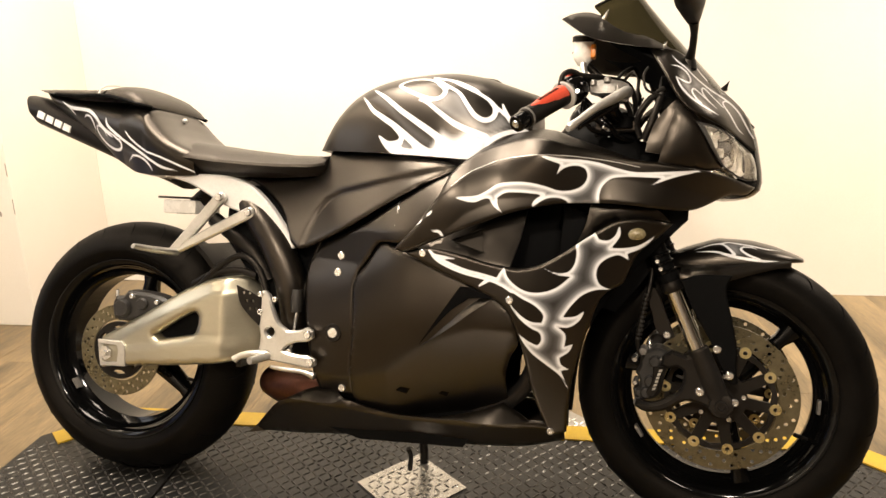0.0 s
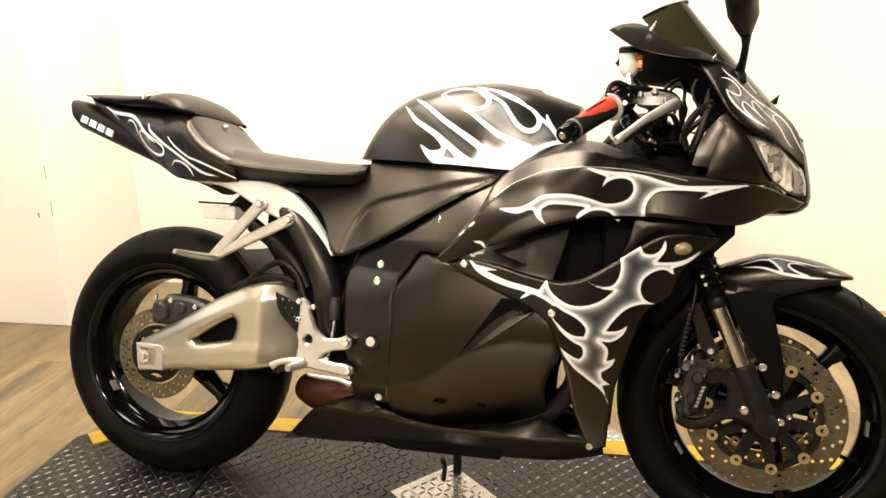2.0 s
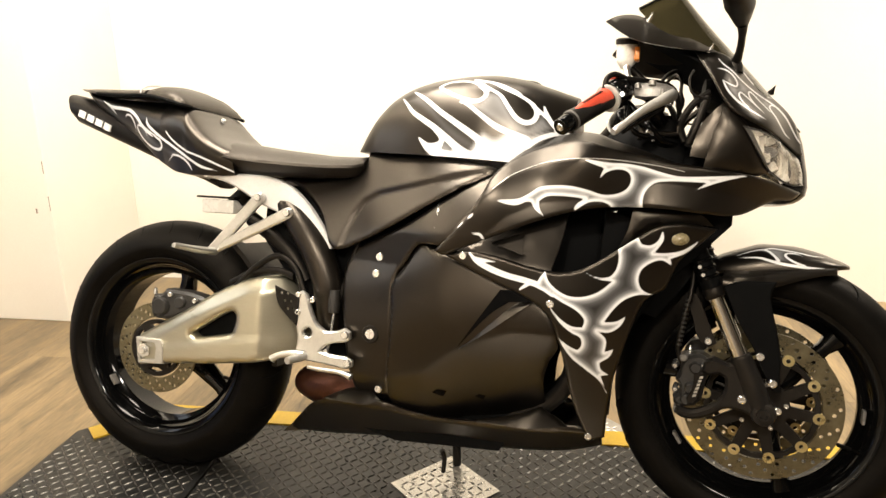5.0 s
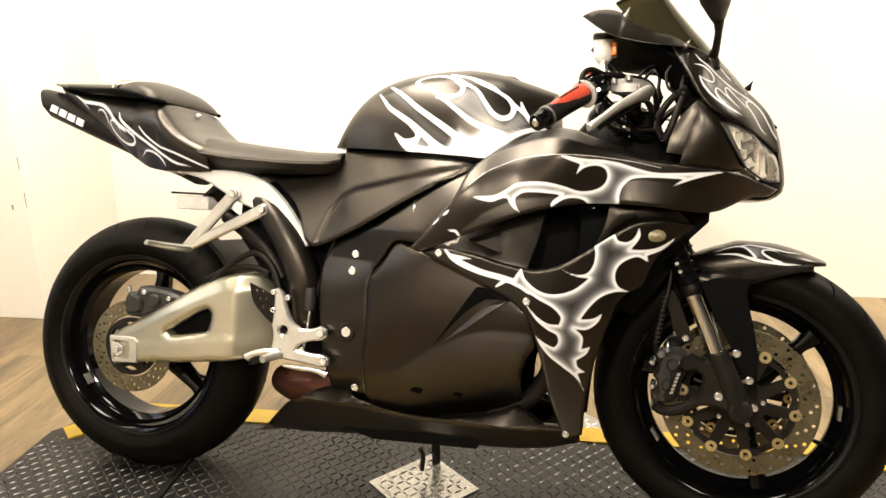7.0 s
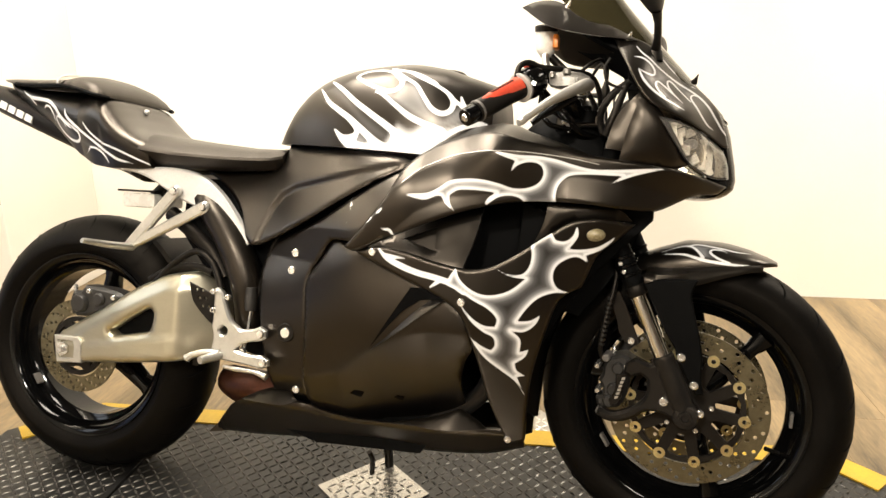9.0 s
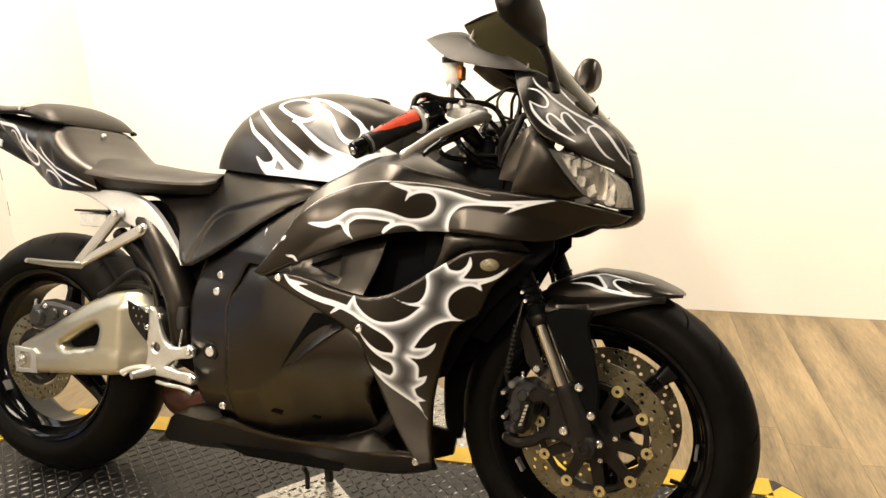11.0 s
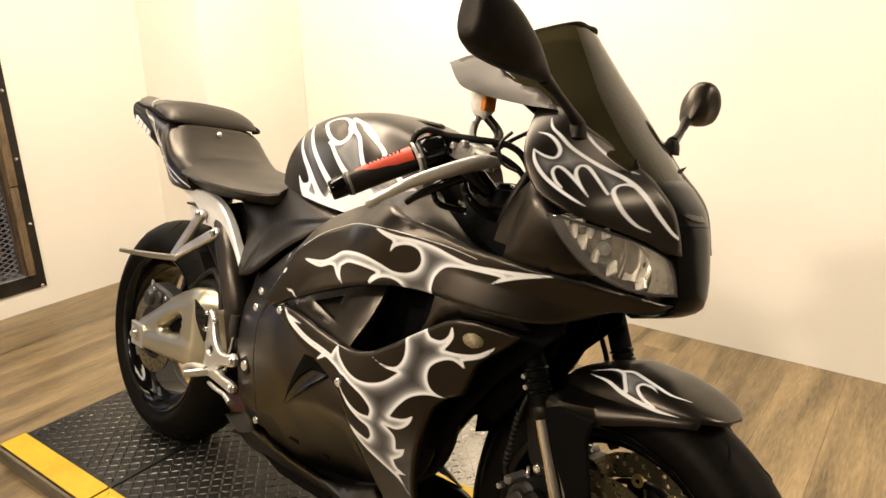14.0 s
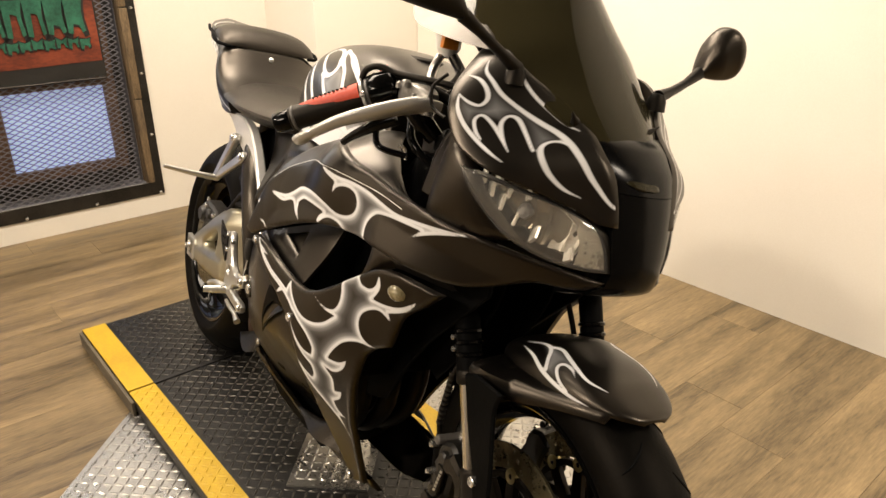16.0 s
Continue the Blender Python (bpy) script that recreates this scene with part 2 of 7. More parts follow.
BODY_B = [(1.30, 1.0, 0.10), (1.20, 1.04, 0.115), (1.22, 0.90, 0.19), (1.428, 0.87, 0.024), (1.405, 0.93, 0.030), (1.418, 0.855, 0.036), (1.421, 0.836, 0.044),
          (0.959, 0.593, 0.235), (1.026, 0.595, 0.226), (0.975, 0.53, 0.232), (0.992, 0.465, 0.218), (1.16, 0.56, 0.172), (1.114, 0.513, 0.188),
          (1.095, 0.446, 0.175), (1.086, 0.347, 0.135), (1.06, 0.246, 0.10), (0.80, 0.45, 0.215), (0.80, 0.30, 0.152), (0.75, 0.14, 0.085),
          (0.45, 0.15, 0.10), (0.31, 0.126, 0.06), (1.38, 0.80, 0.105), (1.434, 0.79, 0.026), (1.43, 0.765, 0.028), (1.395, 0.79, 0.082), (0.66, 0.83, 0.16), (1.15, 0.83, 0.20), (1.36, 0.75, 0.10)]


def glide(x, table, k):
    """The k-th column of a table at x, along a smooth curve through its rows."""
    t = np.asarray(table, float)
    xs, ys = t[:, 0], t[:, k]
    slope = np.diff(ys) / np.diff(xs)
    m = np.r_[slope[0], [0.0 if a * b <= 0 else 2 * a * b / (a + b) for a, b in zip(slope[:-1], slope[1:])], slope[-1]]
    i = min(max(int(np.searchsorted(xs, x)) - 1, 0), len(xs) - 2)
    h = xs[i + 1] - xs[i]
    u = min(max((x - xs[i]) / h, 0.0), 1.0)
    return float((2 * u**3 - 3 * u**2 + 1) * ys[i] + (u**3 - 2 * u**2 + u) * h * m[i] + (-2 * u**3 + 3 * u**2) * ys[i + 1] + (u**3 - u**2) * h * m[i + 1])


def smooth_field(places):
    """A smooth function of two coordinates through the given heights."""
    c = np.array(places)
    n = len(c)
    kern = lambda d: np.sqrt(d * d + 0.0025)  # noqa: E731
    a = np.zeros((n + 3, n + 3))
    a[:n, :n] = -kern(np.hypot(c[:, None, 0] - c[None, :, 0], c[:, None, 1] - c[None, :, 1])) + 2e-3 * np.eye(n)
    a[:n, n], a[:n, n + 1:], a[n, :n], a[n + 1:, :n] = 1, c[:, :2], 1, c[:, :2].T
    wt = np.linalg.solve(a, np.r_[c[:, 2], 0, 0, 0])

    def field(p):
        p = np.asarray(p, float)
        d = np.hypot(p[:, None, 0] - c[None, :, 0], p[:, None, 1] - c[None, :, 1])
        return -(kern(d) @ wt[:n]) + wt[n] + p @ wt[n + 1:]
    return field


BODY = smooth_field(BODY_A + BODY_B)


def far_nose(p):
    """The far side of the nose stands a little further out from the steering plane."""
    p = np.asarray(p, float)
    return BODY(p) + 0.038 * np.clip((p[:, 0] - 1.08) / 0.2, 0, 1) + 0.020 * np.clip((p[:, 0] - 1.30) / 0.12, 0, 1)


ARC = np.array([(0.74, 0.619), (0.787, 0.671), (0.831, 0.723), (0.881, 0.769), (0.943, 0.799), (1.016, 0.808), (1.073, 0.808), (1.146, 0.803), (1.229, 0.79), (1.322, 0.795)])
FOLD = np.array([(0.488, 0.600), (0.494, 0.640), (0.508, 0.684), (0.530, 0.716), (0.567, 0.735), (0.649, 0.752), (0.742, 0.773), (0.813, 0.788), (0.85, 0.794)])


def creased(line, height, reach, field=BODY, fade=9.0):
    """The bodywork's side with a raised fold along a line."""
    def shaped(p):
        p = np.asarray(p, float)
        gap = np.abs(p[:, 1] - np.interp(p[:, 0], line[:, 0], line[:, 1]))
        return field(p) + height * np.clip(1 - gap / reach, 0, 1) * np.clip((fade - p[:, 0]) / 0.15, 0, 1)
    return shaped


def flared(field):
    """The bodywork's side with its lower front edge turned out."""
    def shaped(p):
        p = np.asarray(p, float)
        line = np.interp(p[:, 0], [1.10, 1.16, 1.29, 1.34], [0.755, 0.770, 0.757, 0.745])
        return field(p) + 0.28 * np.clip(line - p[:, 1], 0, 0.05) * np.clip((p[:, 0] - 1.10) / 0.05, 0, 1) * np.clip((1.40 - p[:, 0]) / 0.08, 0, 1)
    return shaped


def folded(line, depth, fade, field):
    """The bodywork's side with a step inwards below and ahead of a line, running out again over a distance."""
    def shaped(p):
        p = np.asarray(p, float)
        best, sign = np.full(len(p), 9.0), np.ones(len(p))
        for a, b in zip(line[:-1], line[1:]):
            d = b - a
            t = np.clip(((p - a) @ d) / (d @ d), 0, 1)
            gap = p - a - t[:, None] * d
            dist = np.hypot(*gap.T)
            sign = np.where(dist < best, np.sign(d[0] * gap[:, 1] - d[1] * gap[:, 0]), sign)
            best = np.minimum(best, dist)
        below = sign < 0
        return field(p) - np.where(below, depth * np.clip(best / 0.010, 0, 1) * np.clip(1 - best / fade, 0, 1), 0.0)
    return shaped


def tipped(slope, level):
    """The bodywork's side, turned up a little about one height."""
    def shaped(p):
        p = np.asarray(p, float)
        return BODY(p) + slope * (level - p[:, 1])
    return shaped


def tucked(p):
    """The side cowl: leaning in at the top, and turning under below a diagonal line."""
    p = np.asarray(p, float)
    line = np.interp(p[:, 0], [0.60, 0.706, 0.784, 0.90, 1.0], [0.33, 0.358, 0.420, 0.47, 0.47])
    top = np.interp(p[:, 0], [0.6, 0.75, 0.95], [0.43, 0.45, 0.42])
    return BODY(p) - 0.95 * np.clip(p[:, 1] - top, 0, 1) ** 2 - 0.34 * np.clip(line - p[:, 1], 0, 1)


def spar_field(p):
    """The frame spar: turned up beside the tank, its leg level with the side cowl."""
    p = np.asarray(p, float)
    w = np.clip((p[:, 1] - 0.58) / 0.07, 0, 1)
    return (tucked(p) - 0.001) * (1 - w) + (tipped(0.24, 0.62)(p) - 0.010) * w


def keeled(p):
    """The belly pan, turning under towards the keel."""
    p = np.asarray(p, float)
    return BODY(p) - 0.5 * np.clip(0.255 - p[:, 1], 0, 1)


def rounded(loop, step=0.006, corner=55):
    """A closed loop drawn as a smooth curve that keeps its sharp corners."""
    p = np.array(loop, float)
    n = len(p)
    tang, reach = [], []
    for i in range(n):
        a, b = p[i] - p[i - 1], p[(i + 1) % n] - p[i]
        la, lb = np.linalg.norm(a) + 1e-9, np.linalg.norm(b) + 1e-9
        turn = math.degrees(math.acos(max(-1, min(1, float(a @ b / la / lb)))))
        reach.append(min(la, lb))
        tang.append(None if turn > corner else (a / la + b / lb) / 2)
    out = []
    for i in range(n):
        q, r = p[i], p[(i + 1) % n]
        d = np.linalg.norm(r - q)
        t0 = tang[i] * min(d, 1.6 * reach[i]) if tang[i] is not None else (r - q)
        t1 = tang[(i + 1) % n] * min(d, 1.6 * reach[(i + 1) % n]) if tang[(i + 1) % n] is not None else (r - q)
        for k in range(max(1, int(d / step))):
            s = k / max(1, int(d / step))
            out.append((2 * s**3 - 3 * s**2 + 1) * q + (s**3 - 2 * s**2 + s) * t0 + (-2 * s**3 + 3 * s**2) * r + (s**3 - s**2) * t1)
    return np.array(out)


def inside(pts, loops):
    """Which points lie inside an odd number of loops."""
    odd = np.zeros(len(pts), bool)
    for lp in loops:
        a, b = lp, np.roll(lp, -1, 0)
        for (x0, y0), (x1, y1) in zip(a, b):
            if y0 != y1:
                odd ^= ((y0 > pts[:, 1]) != (y1 > pts[:, 1])) & (pts[:, 0] < (x1 - x0) * (pts[:, 1] - y0) / (y1 - y0) + x0)
    return odd


def edge_distance(pts, loops):
    best = np.full(len(pts), 9.0)
    for lp in loops:
        for a, b in zip(lp, np.roll(lp, -1, 0)):
            d = b - a
            t = np.clip(((pts - a) @ d) / (d @ d + 1e-12), 0, 1)
            best = np.minimum(best, np.hypot(*(pts - a - t[:, None] * d).T))
    return best


def sheet(loops, grid):
    """Triangles that fill the loops (outline first, then holes), with inner points about grid apart."""
    from mathutils import geometry
    pts, edges = [], []
    for lp in loops:
        s = len(pts)
        pts += [tuple(q) for q in lp]
        edges += [(s + i, s + (i + 1) % len(lp)) for i in range(len(lp))]
    lo, hi = loops[0].min(0), loops[0].max(0)
    if grid:
        gx, gz = np.meshgrid(np.arange(lo[0] + grid / 2, hi[0], grid), np.arange(lo[1] + grid / 2, hi[1], grid * 0.87))
        gx[1::2] += grid / 2
        g = np.c_[gx.ravel(), gz.ravel()]
        g = g[inside(g, loops)]
        g = g[edge_distance(g, loops) > grid * 0.45]
        pts += [tuple(q) for q in g]
    v, _, f, _, _, _ = geometry.delaunay_2d_cdt([Vector(q) for q in pts], edges, [], 0, 1e-6)
    v = np.array([tuple(q) for q in v])
    f = np.array([tuple(t)[:3] for t in f])
    mid = v[f].mean(1)
    return v, f[inside(mid, loops)]


def rim_edges(f):
    seen = {}
    for a, b, c in f:
        for e in ((a, b), (b, c), (c, a)):
            seen[tuple(sorted(e))] = None if tuple(sorted(e)) in seen else e
    return [e for e in seen.values() if e]


def flame_value(pts, flames):
    """Signed distance into the painted flames, in metres."""
    if not flames:
        return np.full(len(pts), -0.05)
    best = np.full(len(pts), -0.05)
    for group in flames:
        loops = [rounded(f, 0.004) for f in group]
        d = edge_distance(pts, loops)
        best = np.maximum(best, np.where(inside(pts, loops), d, -d))
    return best


STROKES, HAZES = ({"tank": [], "nose": [], "fender": [], "tail": [], "upper": [], "spar": [], "lower": []} for _ in range(2))


def stroke(where, places):
    """A brush stroke of the flame painting: a smooth line that swells and tapers."""
    STROKES[where].append(np.array([tuple(q) for q in spline([(a, b, c) for a, b, c in places], 5)]))


def haze(where, strength, loop):
    """A sprayed grey haze between strokes."""
    HAZES[where].append((strength, rounded(loop, 0.006)))


def brushed(pts, where):
    """Depth into the strokes in metres, and the strength of the haze, at each point."""
    depth, mist = np.full(len(pts), -0.05), np.zeros(len(pts))
    gap = np.full(len(pts), 0.05)
    for line in STROKES[where]:
        for a, b in zip(line[:-1], line[1:]):
            d = b[:2] - a[:2]
            t = np.clip(((pts - a[:2]) @ d) / (d @ d + 1e-12), 0, 1)
            dist = np.hypot(*(pts - a[:2] - t[:, None] * d).T)
            depth = np.maximum(depth, a[2] + (b[2] - a[2]) * t - dist)
            gap = np.minimum(gap, dist)
    for strength, loop in HAZES[where]:
        soft = np.clip(edge_distance(pts, [loop]) / 0.012, 0, 1) ** 1.5
        even = 0.95 if strength > 0.8 else 0.35
        mist = np.where(inside(pts, [loop]), np.maximum(mist, strength * soft * (even + (1 - even) * np.exp(-gap / 0.012))), mist)
    return depth, mist


def mesh_part(name, verts, faces, mat, parent, label="", flame=None, angle=35, mist=None):
    me = bpy.data.meshes.new(name)
    me.from_pydata([tuple(map(float, q)) for q in verts], [], [tuple(map(int, q)) for q in faces])
    bm = bmesh.new()
    bm.from_mesh(me)
    bmesh.ops.recalc_face_normals(bm, faces=bm.faces[:])
    bm.to_mesh(me)
    bm.free()
    me.shade_smooth()
    me.set_sharp_from_angle(angle=radians(angle))
    if flame is not None:
        at = me.attributes.new("paint_depth", "FLOAT", "POINT")
        at.data.foreach_set("value", np.asarray(flame, np.float32))
    if mist is not None:
        at = me.attributes.new("paint_haze", "FLOAT", "POINT")
        at.data.foreach_set("value", np.asarray(mist, np.float32))
    for m in (mat if isinstance(mat, (list, tuple)) else (mat,)):
        me.materials.append(m)
    ob = new(name, me)
    ob.parent = parent
    return tagged(ob, label)


def panel(name, outline, mat, parent, field=BODY, off=0.0, thick=0.006, grid=0.014, roll=0.008, flames=None, side=-1, holes=(), label="", corner=55, lines=""):
    """A bodywork panel: an outline laid on the curved side of the machine, with rolled edges and thickness."""
    loops = [rounded(outline, 0.008, corner)] + [rounded(h, 0.006, corner) for h in holes]
    v, f = sheet(loops, grid)
    d = edge_distance(v, loops)
    k = np.clip(1 - d / roll, 0, 1)
    w = np.maximum(field(v) + off - roll * 0.6 * (1 - np.sqrt(1 - k * k)), 0.0)
    n = len(v)
    front = np.c_[v[:, 0], side * w, v[:, 1]]
    back = np.c_[v[:, 0], side * np.maximum(w - thick - roll * 0.5, -0.001), v[:, 1]]
    faces = [tuple(t) for t in f] + [tuple(n + i for i in t[::-1]) for t in f] + [(a, b, n + b, n + a) for a, b in rim_edges(f)]
    fl, mist = brushed(v, flames) if isinstance(flames, str) else (flame_value(v, flames), np.zeros(n))
    if lines:
        fl = np.maximum(fl, brushed(v, lines)[0])
    return mesh_part(name, np.r_[front, back], faces, mat, parent, label, np.r_[fl, np.full(n, -0.05)], 60, np.r_[mist, np.zeros(n)])


def plate(name, loops, y0, y1, mat, parent, label="", bevel=0.0015, corner=40, smooth_step=0.006):
    """A flat plate in the side plane, from y0 to y1, with holes and broken edges."""
    loops = [rounded(lp, smooth_step, corner) for lp in loops]
    v, f = sheet(loops, 0)
    rim = rim_edges(f)
    n = len(v)
    s = 1 if y1 > y0 else -1
    near, nrm = {}, np.zeros((n, 2))
    for a, b in rim:
        e = v[b] - v[a]
        q = np.array([e[1], -e[0]]) / (np.linalg.norm(e) + 1e-9)
        nrm[a] += q
        nrm[b] += q
    ln = np.linalg.norm(nrm, axis=1, keepdims=True)
    nrm = np.where(ln > 1e-6, nrm / np.maximum(ln, 1e-6), 0)
    inset = v - nrm * bevel
    test = inside(inset[[a for a, _ in rim][:1]] if rim else inset[:1], loops)
    if len(test) and not test[0]:
        inset = v + nrm * bevel
    lay = [np.c_[inset[:, 0], np.full(n, y0), inset[:, 1]], np.c_[v[:, 0], np.full(n, y0 + s * bevel), v[:, 1]],
           np.c_[v[:, 0], np.full(n, y1 - s * bevel), v[:, 1]], np.c_[inset[:, 0], np.full(n, y1), inset[:, 1]]]
    faces = [tuple(t) for t in f] + [tuple(3 * n + i for i in t[::-1]) for t in f]
    for k in range(3):
        faces += [(k * n + a, k * n + b, (k + 1) * n + b, (k + 1) * n + a) for a, b in rim]
    verts = np.concatenate(lay)
    used = sorted({i for fc in faces for i in fc})
    at = {o: i for i, o in enumerate(used)}
    return mesh_part(name, verts[used], [tuple(at[i] for i in fc) for fc in faces], mat, parent, label, None, 30)


def spline(points, per=8):
    p = [Vector(q) for q in points]
    out = []
    for i in range(len(p) - 1):
        a, b, c, d = p[max(i - 1, 0)], p[i], p[i + 1], p[min(i + 2, len(p) - 1)]
        for k in range(per):
            t = k / per
            out.append(0.5 * ((2 * b) + (c - a) * t + (2 * a - 5 * b + 4 * c - d) * t**2 + (3 * b - a - 3 * c + d) * t**3))
    return out + [p[-1]]


def tube(name, points, radius, mat, parent, label="", segs=12, per=8, flat=1.0):
    """A round or flattened bar swept along a curve; radius may be one number or one for each point."""
    path = spline(points, per)
    radii = [radius] * len(points) if isinstance(radius, (int, float)) else radius
    rs = []
    for i in range(len(points) - 1):
        rs += [radii[i] + (radii[i + 1] - radii[i]) * k / per for k in range(per)]
    rs.append(radii[-1])
    verts, faces = [], []
    ref = None
    for i, p in enumerate(path):
        t = (path[min(i + 1, len(path) - 1)] - path[max(i - 1, 0)]).normalized()
        ref = t.orthogonal().normalized() if ref is None else (ref - t * ref.dot(t)).normalized()
        o = t.cross(ref)
        for k in range(segs):
            a = 2 * math.pi * k / segs
            verts.append(p + ref * (rs[i] * math.cos(a)) + o * (rs[i] * flat * math.sin(a)))
    for i in range(len(path) - 1):
        for k in range(segs):
            faces.append((i * segs + k, i * segs + (k + 1) % segs, (i + 1) * segs + (k + 1) % segs, (i + 1) * segs + k))
    faces += [tuple(range(segs))[::-1], tuple(range((len(path) - 1) * segs, len(path) * segs))]
    return mesh_part(name, verts, faces, mat, parent, label, None, 45)


def loft(name, rings, mat, parent, label="", flame=None, caps=True, angle=40, mist=None):
    """A skin over rings of equally many points."""
    n = len(rings[0])
    verts = [q for rg in rings for q in rg]
    faces = [(i * n + k, i * n + (k + 1) % n, (i + 1) * n + (k + 1) % n, (i + 1) * n + k) for i in range(len(rings) - 1) for k in range(n)]
    if caps:
        faces += [tuple(range(n))[::-1], tuple(range((len(rings) - 1) * n, len(rings) * n))]
    return mesh_part(name, verts, faces, mat, parent, label, flame, angle, mist)


def super_ring(x, w, zb, zt, p=3.0, n=40, bottom=0.0, y0=0.0):
    """A body section across the machine: round-shouldered above, tucked in below."""
    a = np.linspace(0, math.pi, 361)
    yy, zz = w * np.copysign(np.abs(np.cos(a)) ** (2 / p), np.cos(a)), (zt - zb) * np.abs(np.sin(a)) ** (2 / p)
    run = np.r_[0, np.cumsum(np.hypot(np.diff(yy), np.diff(zz)))]
    even = np.linspace(0, run[-1], n + 1)
    ring = [(x, y0 + float(q), zb + float(r)) for q, r in zip(np.interp(even, run, yy), np.interp(even, run, zz))]
    for i in range(1, 10):
        t = i / 10
        ring.append((x, y0 - w + 2 * w * t, zb - bottom * math.sin(math.pi * t)))
    return ring


def turned(name, profile, mat, parent, place, axis="Y", segs=48, label="", angle=35, twist=None):
    """A part turned on a lathe: profile of (radius, along) about an axis through place."""
    verts, faces = [], []
    n = len(profile)
    for i in range(segs):
        a = 2 * math.pi * i / segs
        c, s = math.cos(a), math.sin(a)
        for r, h in profile:
            verts.append({"Y": (r * s, h, r * c), "Z": (r * c, r * s, h), "X": (h, r * c, r * s)}[axis])
    closed = profile[0] == profile[-1]
    m = n - 1
    for i in range(segs):
        j = (i + 1) % segs
        for k in range(m):
            faces.append((i * n + k, i * n + k + 1, j * n + k + 1, j * n + k))
    if not closed:
        if profile[0][0] > 1e-6:
            faces.append(tuple(i * n for i in range(segs)))
        if profile[-1][0] > 1e-6:
            faces.append(tuple(i * n + n - 1 for i in range(segs))[::-1])
    mtx = Matrix.Translation(place) @ (twist or Matrix())
    verts = [mtx @ Vector(q) for q in verts]
    return mesh_part(name, verts, faces, mat, parent, label, None, angle)


def bolt(place, radius, mat, parent, out=(0, -1, 0), label="", name="bolt"):
    turn = Vector((0, -1, 0)).rotation_difference(Vector(out)).to_matrix().to_4x4()
    return turned(name, [(0.0, 0.004), (radius, 0.004), (radius, -0.003), (radius * 0.8, -0.0045), (radius * 0.5, -0.0045), (radius * 0.45, -0.002), (0.0, -0.002)], mat, parent, place, "Y", 14, label, 30, turn)


def circle(x, z, r, n=16):
    return [(x + r * math.cos(2 * math.pi * i / n), z + r * math.sin(2 * math.pi * i / n)) for i in range(n)]


def bar_loop(p, q, r0, r1):
    """The outline of a tapering link between two rounded ends."""
    d = Vector((q[0] - p[0], q[1] - p[1]))
    a = math.atan2(d.y, d.x)
    out = [(p[0] + r0 * math.cos(a + math.pi / 2 + k * math.pi / 6), p[1] + r0 * math.sin(a + math.pi / 2 + k * math.pi / 6)) for k in range(7)]
    return out + [(q[0] + r1 * math.cos(a - math.pi / 2 + k * math.pi / 6), q[1] + r1 * math.sin(a - math.pi / 2 + k * math.pi / 6)) for k in range(7)]


# ---- motorcycle materials ----


def flame_paint():
    """Satin black paint with airbrushed white flames; the flames fade to grey towards their middle."""
    m = material("flame_paint", (0.0014, 0.0012, 0.001), (0.0032, 0.0028, 0.0023), 0.33, 0, 9, 260, 0.04, 0.05, spec=0.55, tint=(1.0, 0.87, 0.72))
    nt = m.node_tree
    b = nt.nodes["Principled BSDF"]
    base = b.inputs["Base Color"].links[0].from_socket
    at = nt.nodes.new("ShaderNodeAttribute")
    at.attribute_name = "paint_depth"
    wob = nt.nodes.new("ShaderNodeMapRange")
    nt.links.new(at.outputs["Fac"], wob.inputs["Value"])
    wob.inputs["From Min"].default_value, wob.inputs["From Max"].default_value = -0.004, 0.036
    alpha = ramp_node(nt, wob.outputs["Result"], [(0.08, (0, 0, 0)), (0.112, (0.9, 0.9, 0.9)), (0.185, (1, 1, 1)), (0.245, (0.64, 0.64, 0.64)), (0.33, (0.28, 0.28, 0.28)), (0.48, (0.10, 0.10, 0.10)), (0.75, (0.02, 0.02, 0.02))])
    mist = nt.nodes.new("ShaderNodeAttribute")
    mist.attribute_name = "paint_haze"
    spray = nt.nodes.new("ShaderNodeMath")
    spray.operation = "MAXIMUM"
    nt.links.new(alpha, spray.inputs[0])
    nt.links.new(mist.outputs["Fac"], spray.inputs[1])
    mx = nt.nodes.new("ShaderNodeMix")
    mx.data_type = "RGBA"
    nt.links.new(spray.outputs[0], mx.inputs[0])
    nt.links.new(base, mx.inputs[6])
    mx.inputs[7].default_value = (0.82, 0.83, 0.85, 1)
    nt.links.new(mx.outputs[2], b.inputs["Base Color"])
    return m


PAINT = flame_paint()
MATTE = material("matte_black_paint", (0.0014, 0.0012, 0.001), (0.0032, 0.0028, 0.0023), 0.33, 0, 9, 240, 0.05, 0.05, spec=0.55, tint=(1.0, 0.87, 0.72))
PLASTIC = material("black_plastic", (0.002, 0.002, 0.002), (0.006, 0.0057, 0.0054), 0.45, 0, 14, 300, 0.12, 0.08, spec=0.22, tint=(1.0, 0.87, 0.72))
GLOSS = material("gloss_black_wheel", (0.001, 0.001, 0.001), (0.003, 0.003, 0.003), 0.09, 0, 10, 150, 0.02, 0.03, spec=0.2)
RUBBER = material("tyre_rubber", (0.0018, 0.0017, 0.0015), (0.0048, 0.0044, 0.004), 0.5, 0, 12, 160, 0.2, 0.1, spec=0.06, tint=(1.0, 0.87, 0.72))
LEATHER = material("seat_vinyl", (0.003, 0.0026, 0.0022), (0.007, 0.006, 0.005), 0.42, 0, 10, 380, 0.25, 0.06, spec=0.5, tint=(1.0, 0.87, 0.72))
ALLOY = material("cast_aluminium", (0.50, 0.49, 0.46), (0.66, 0.65, 0.61), 0.32, 0.85, 12, 120, 0.025, 0.05)
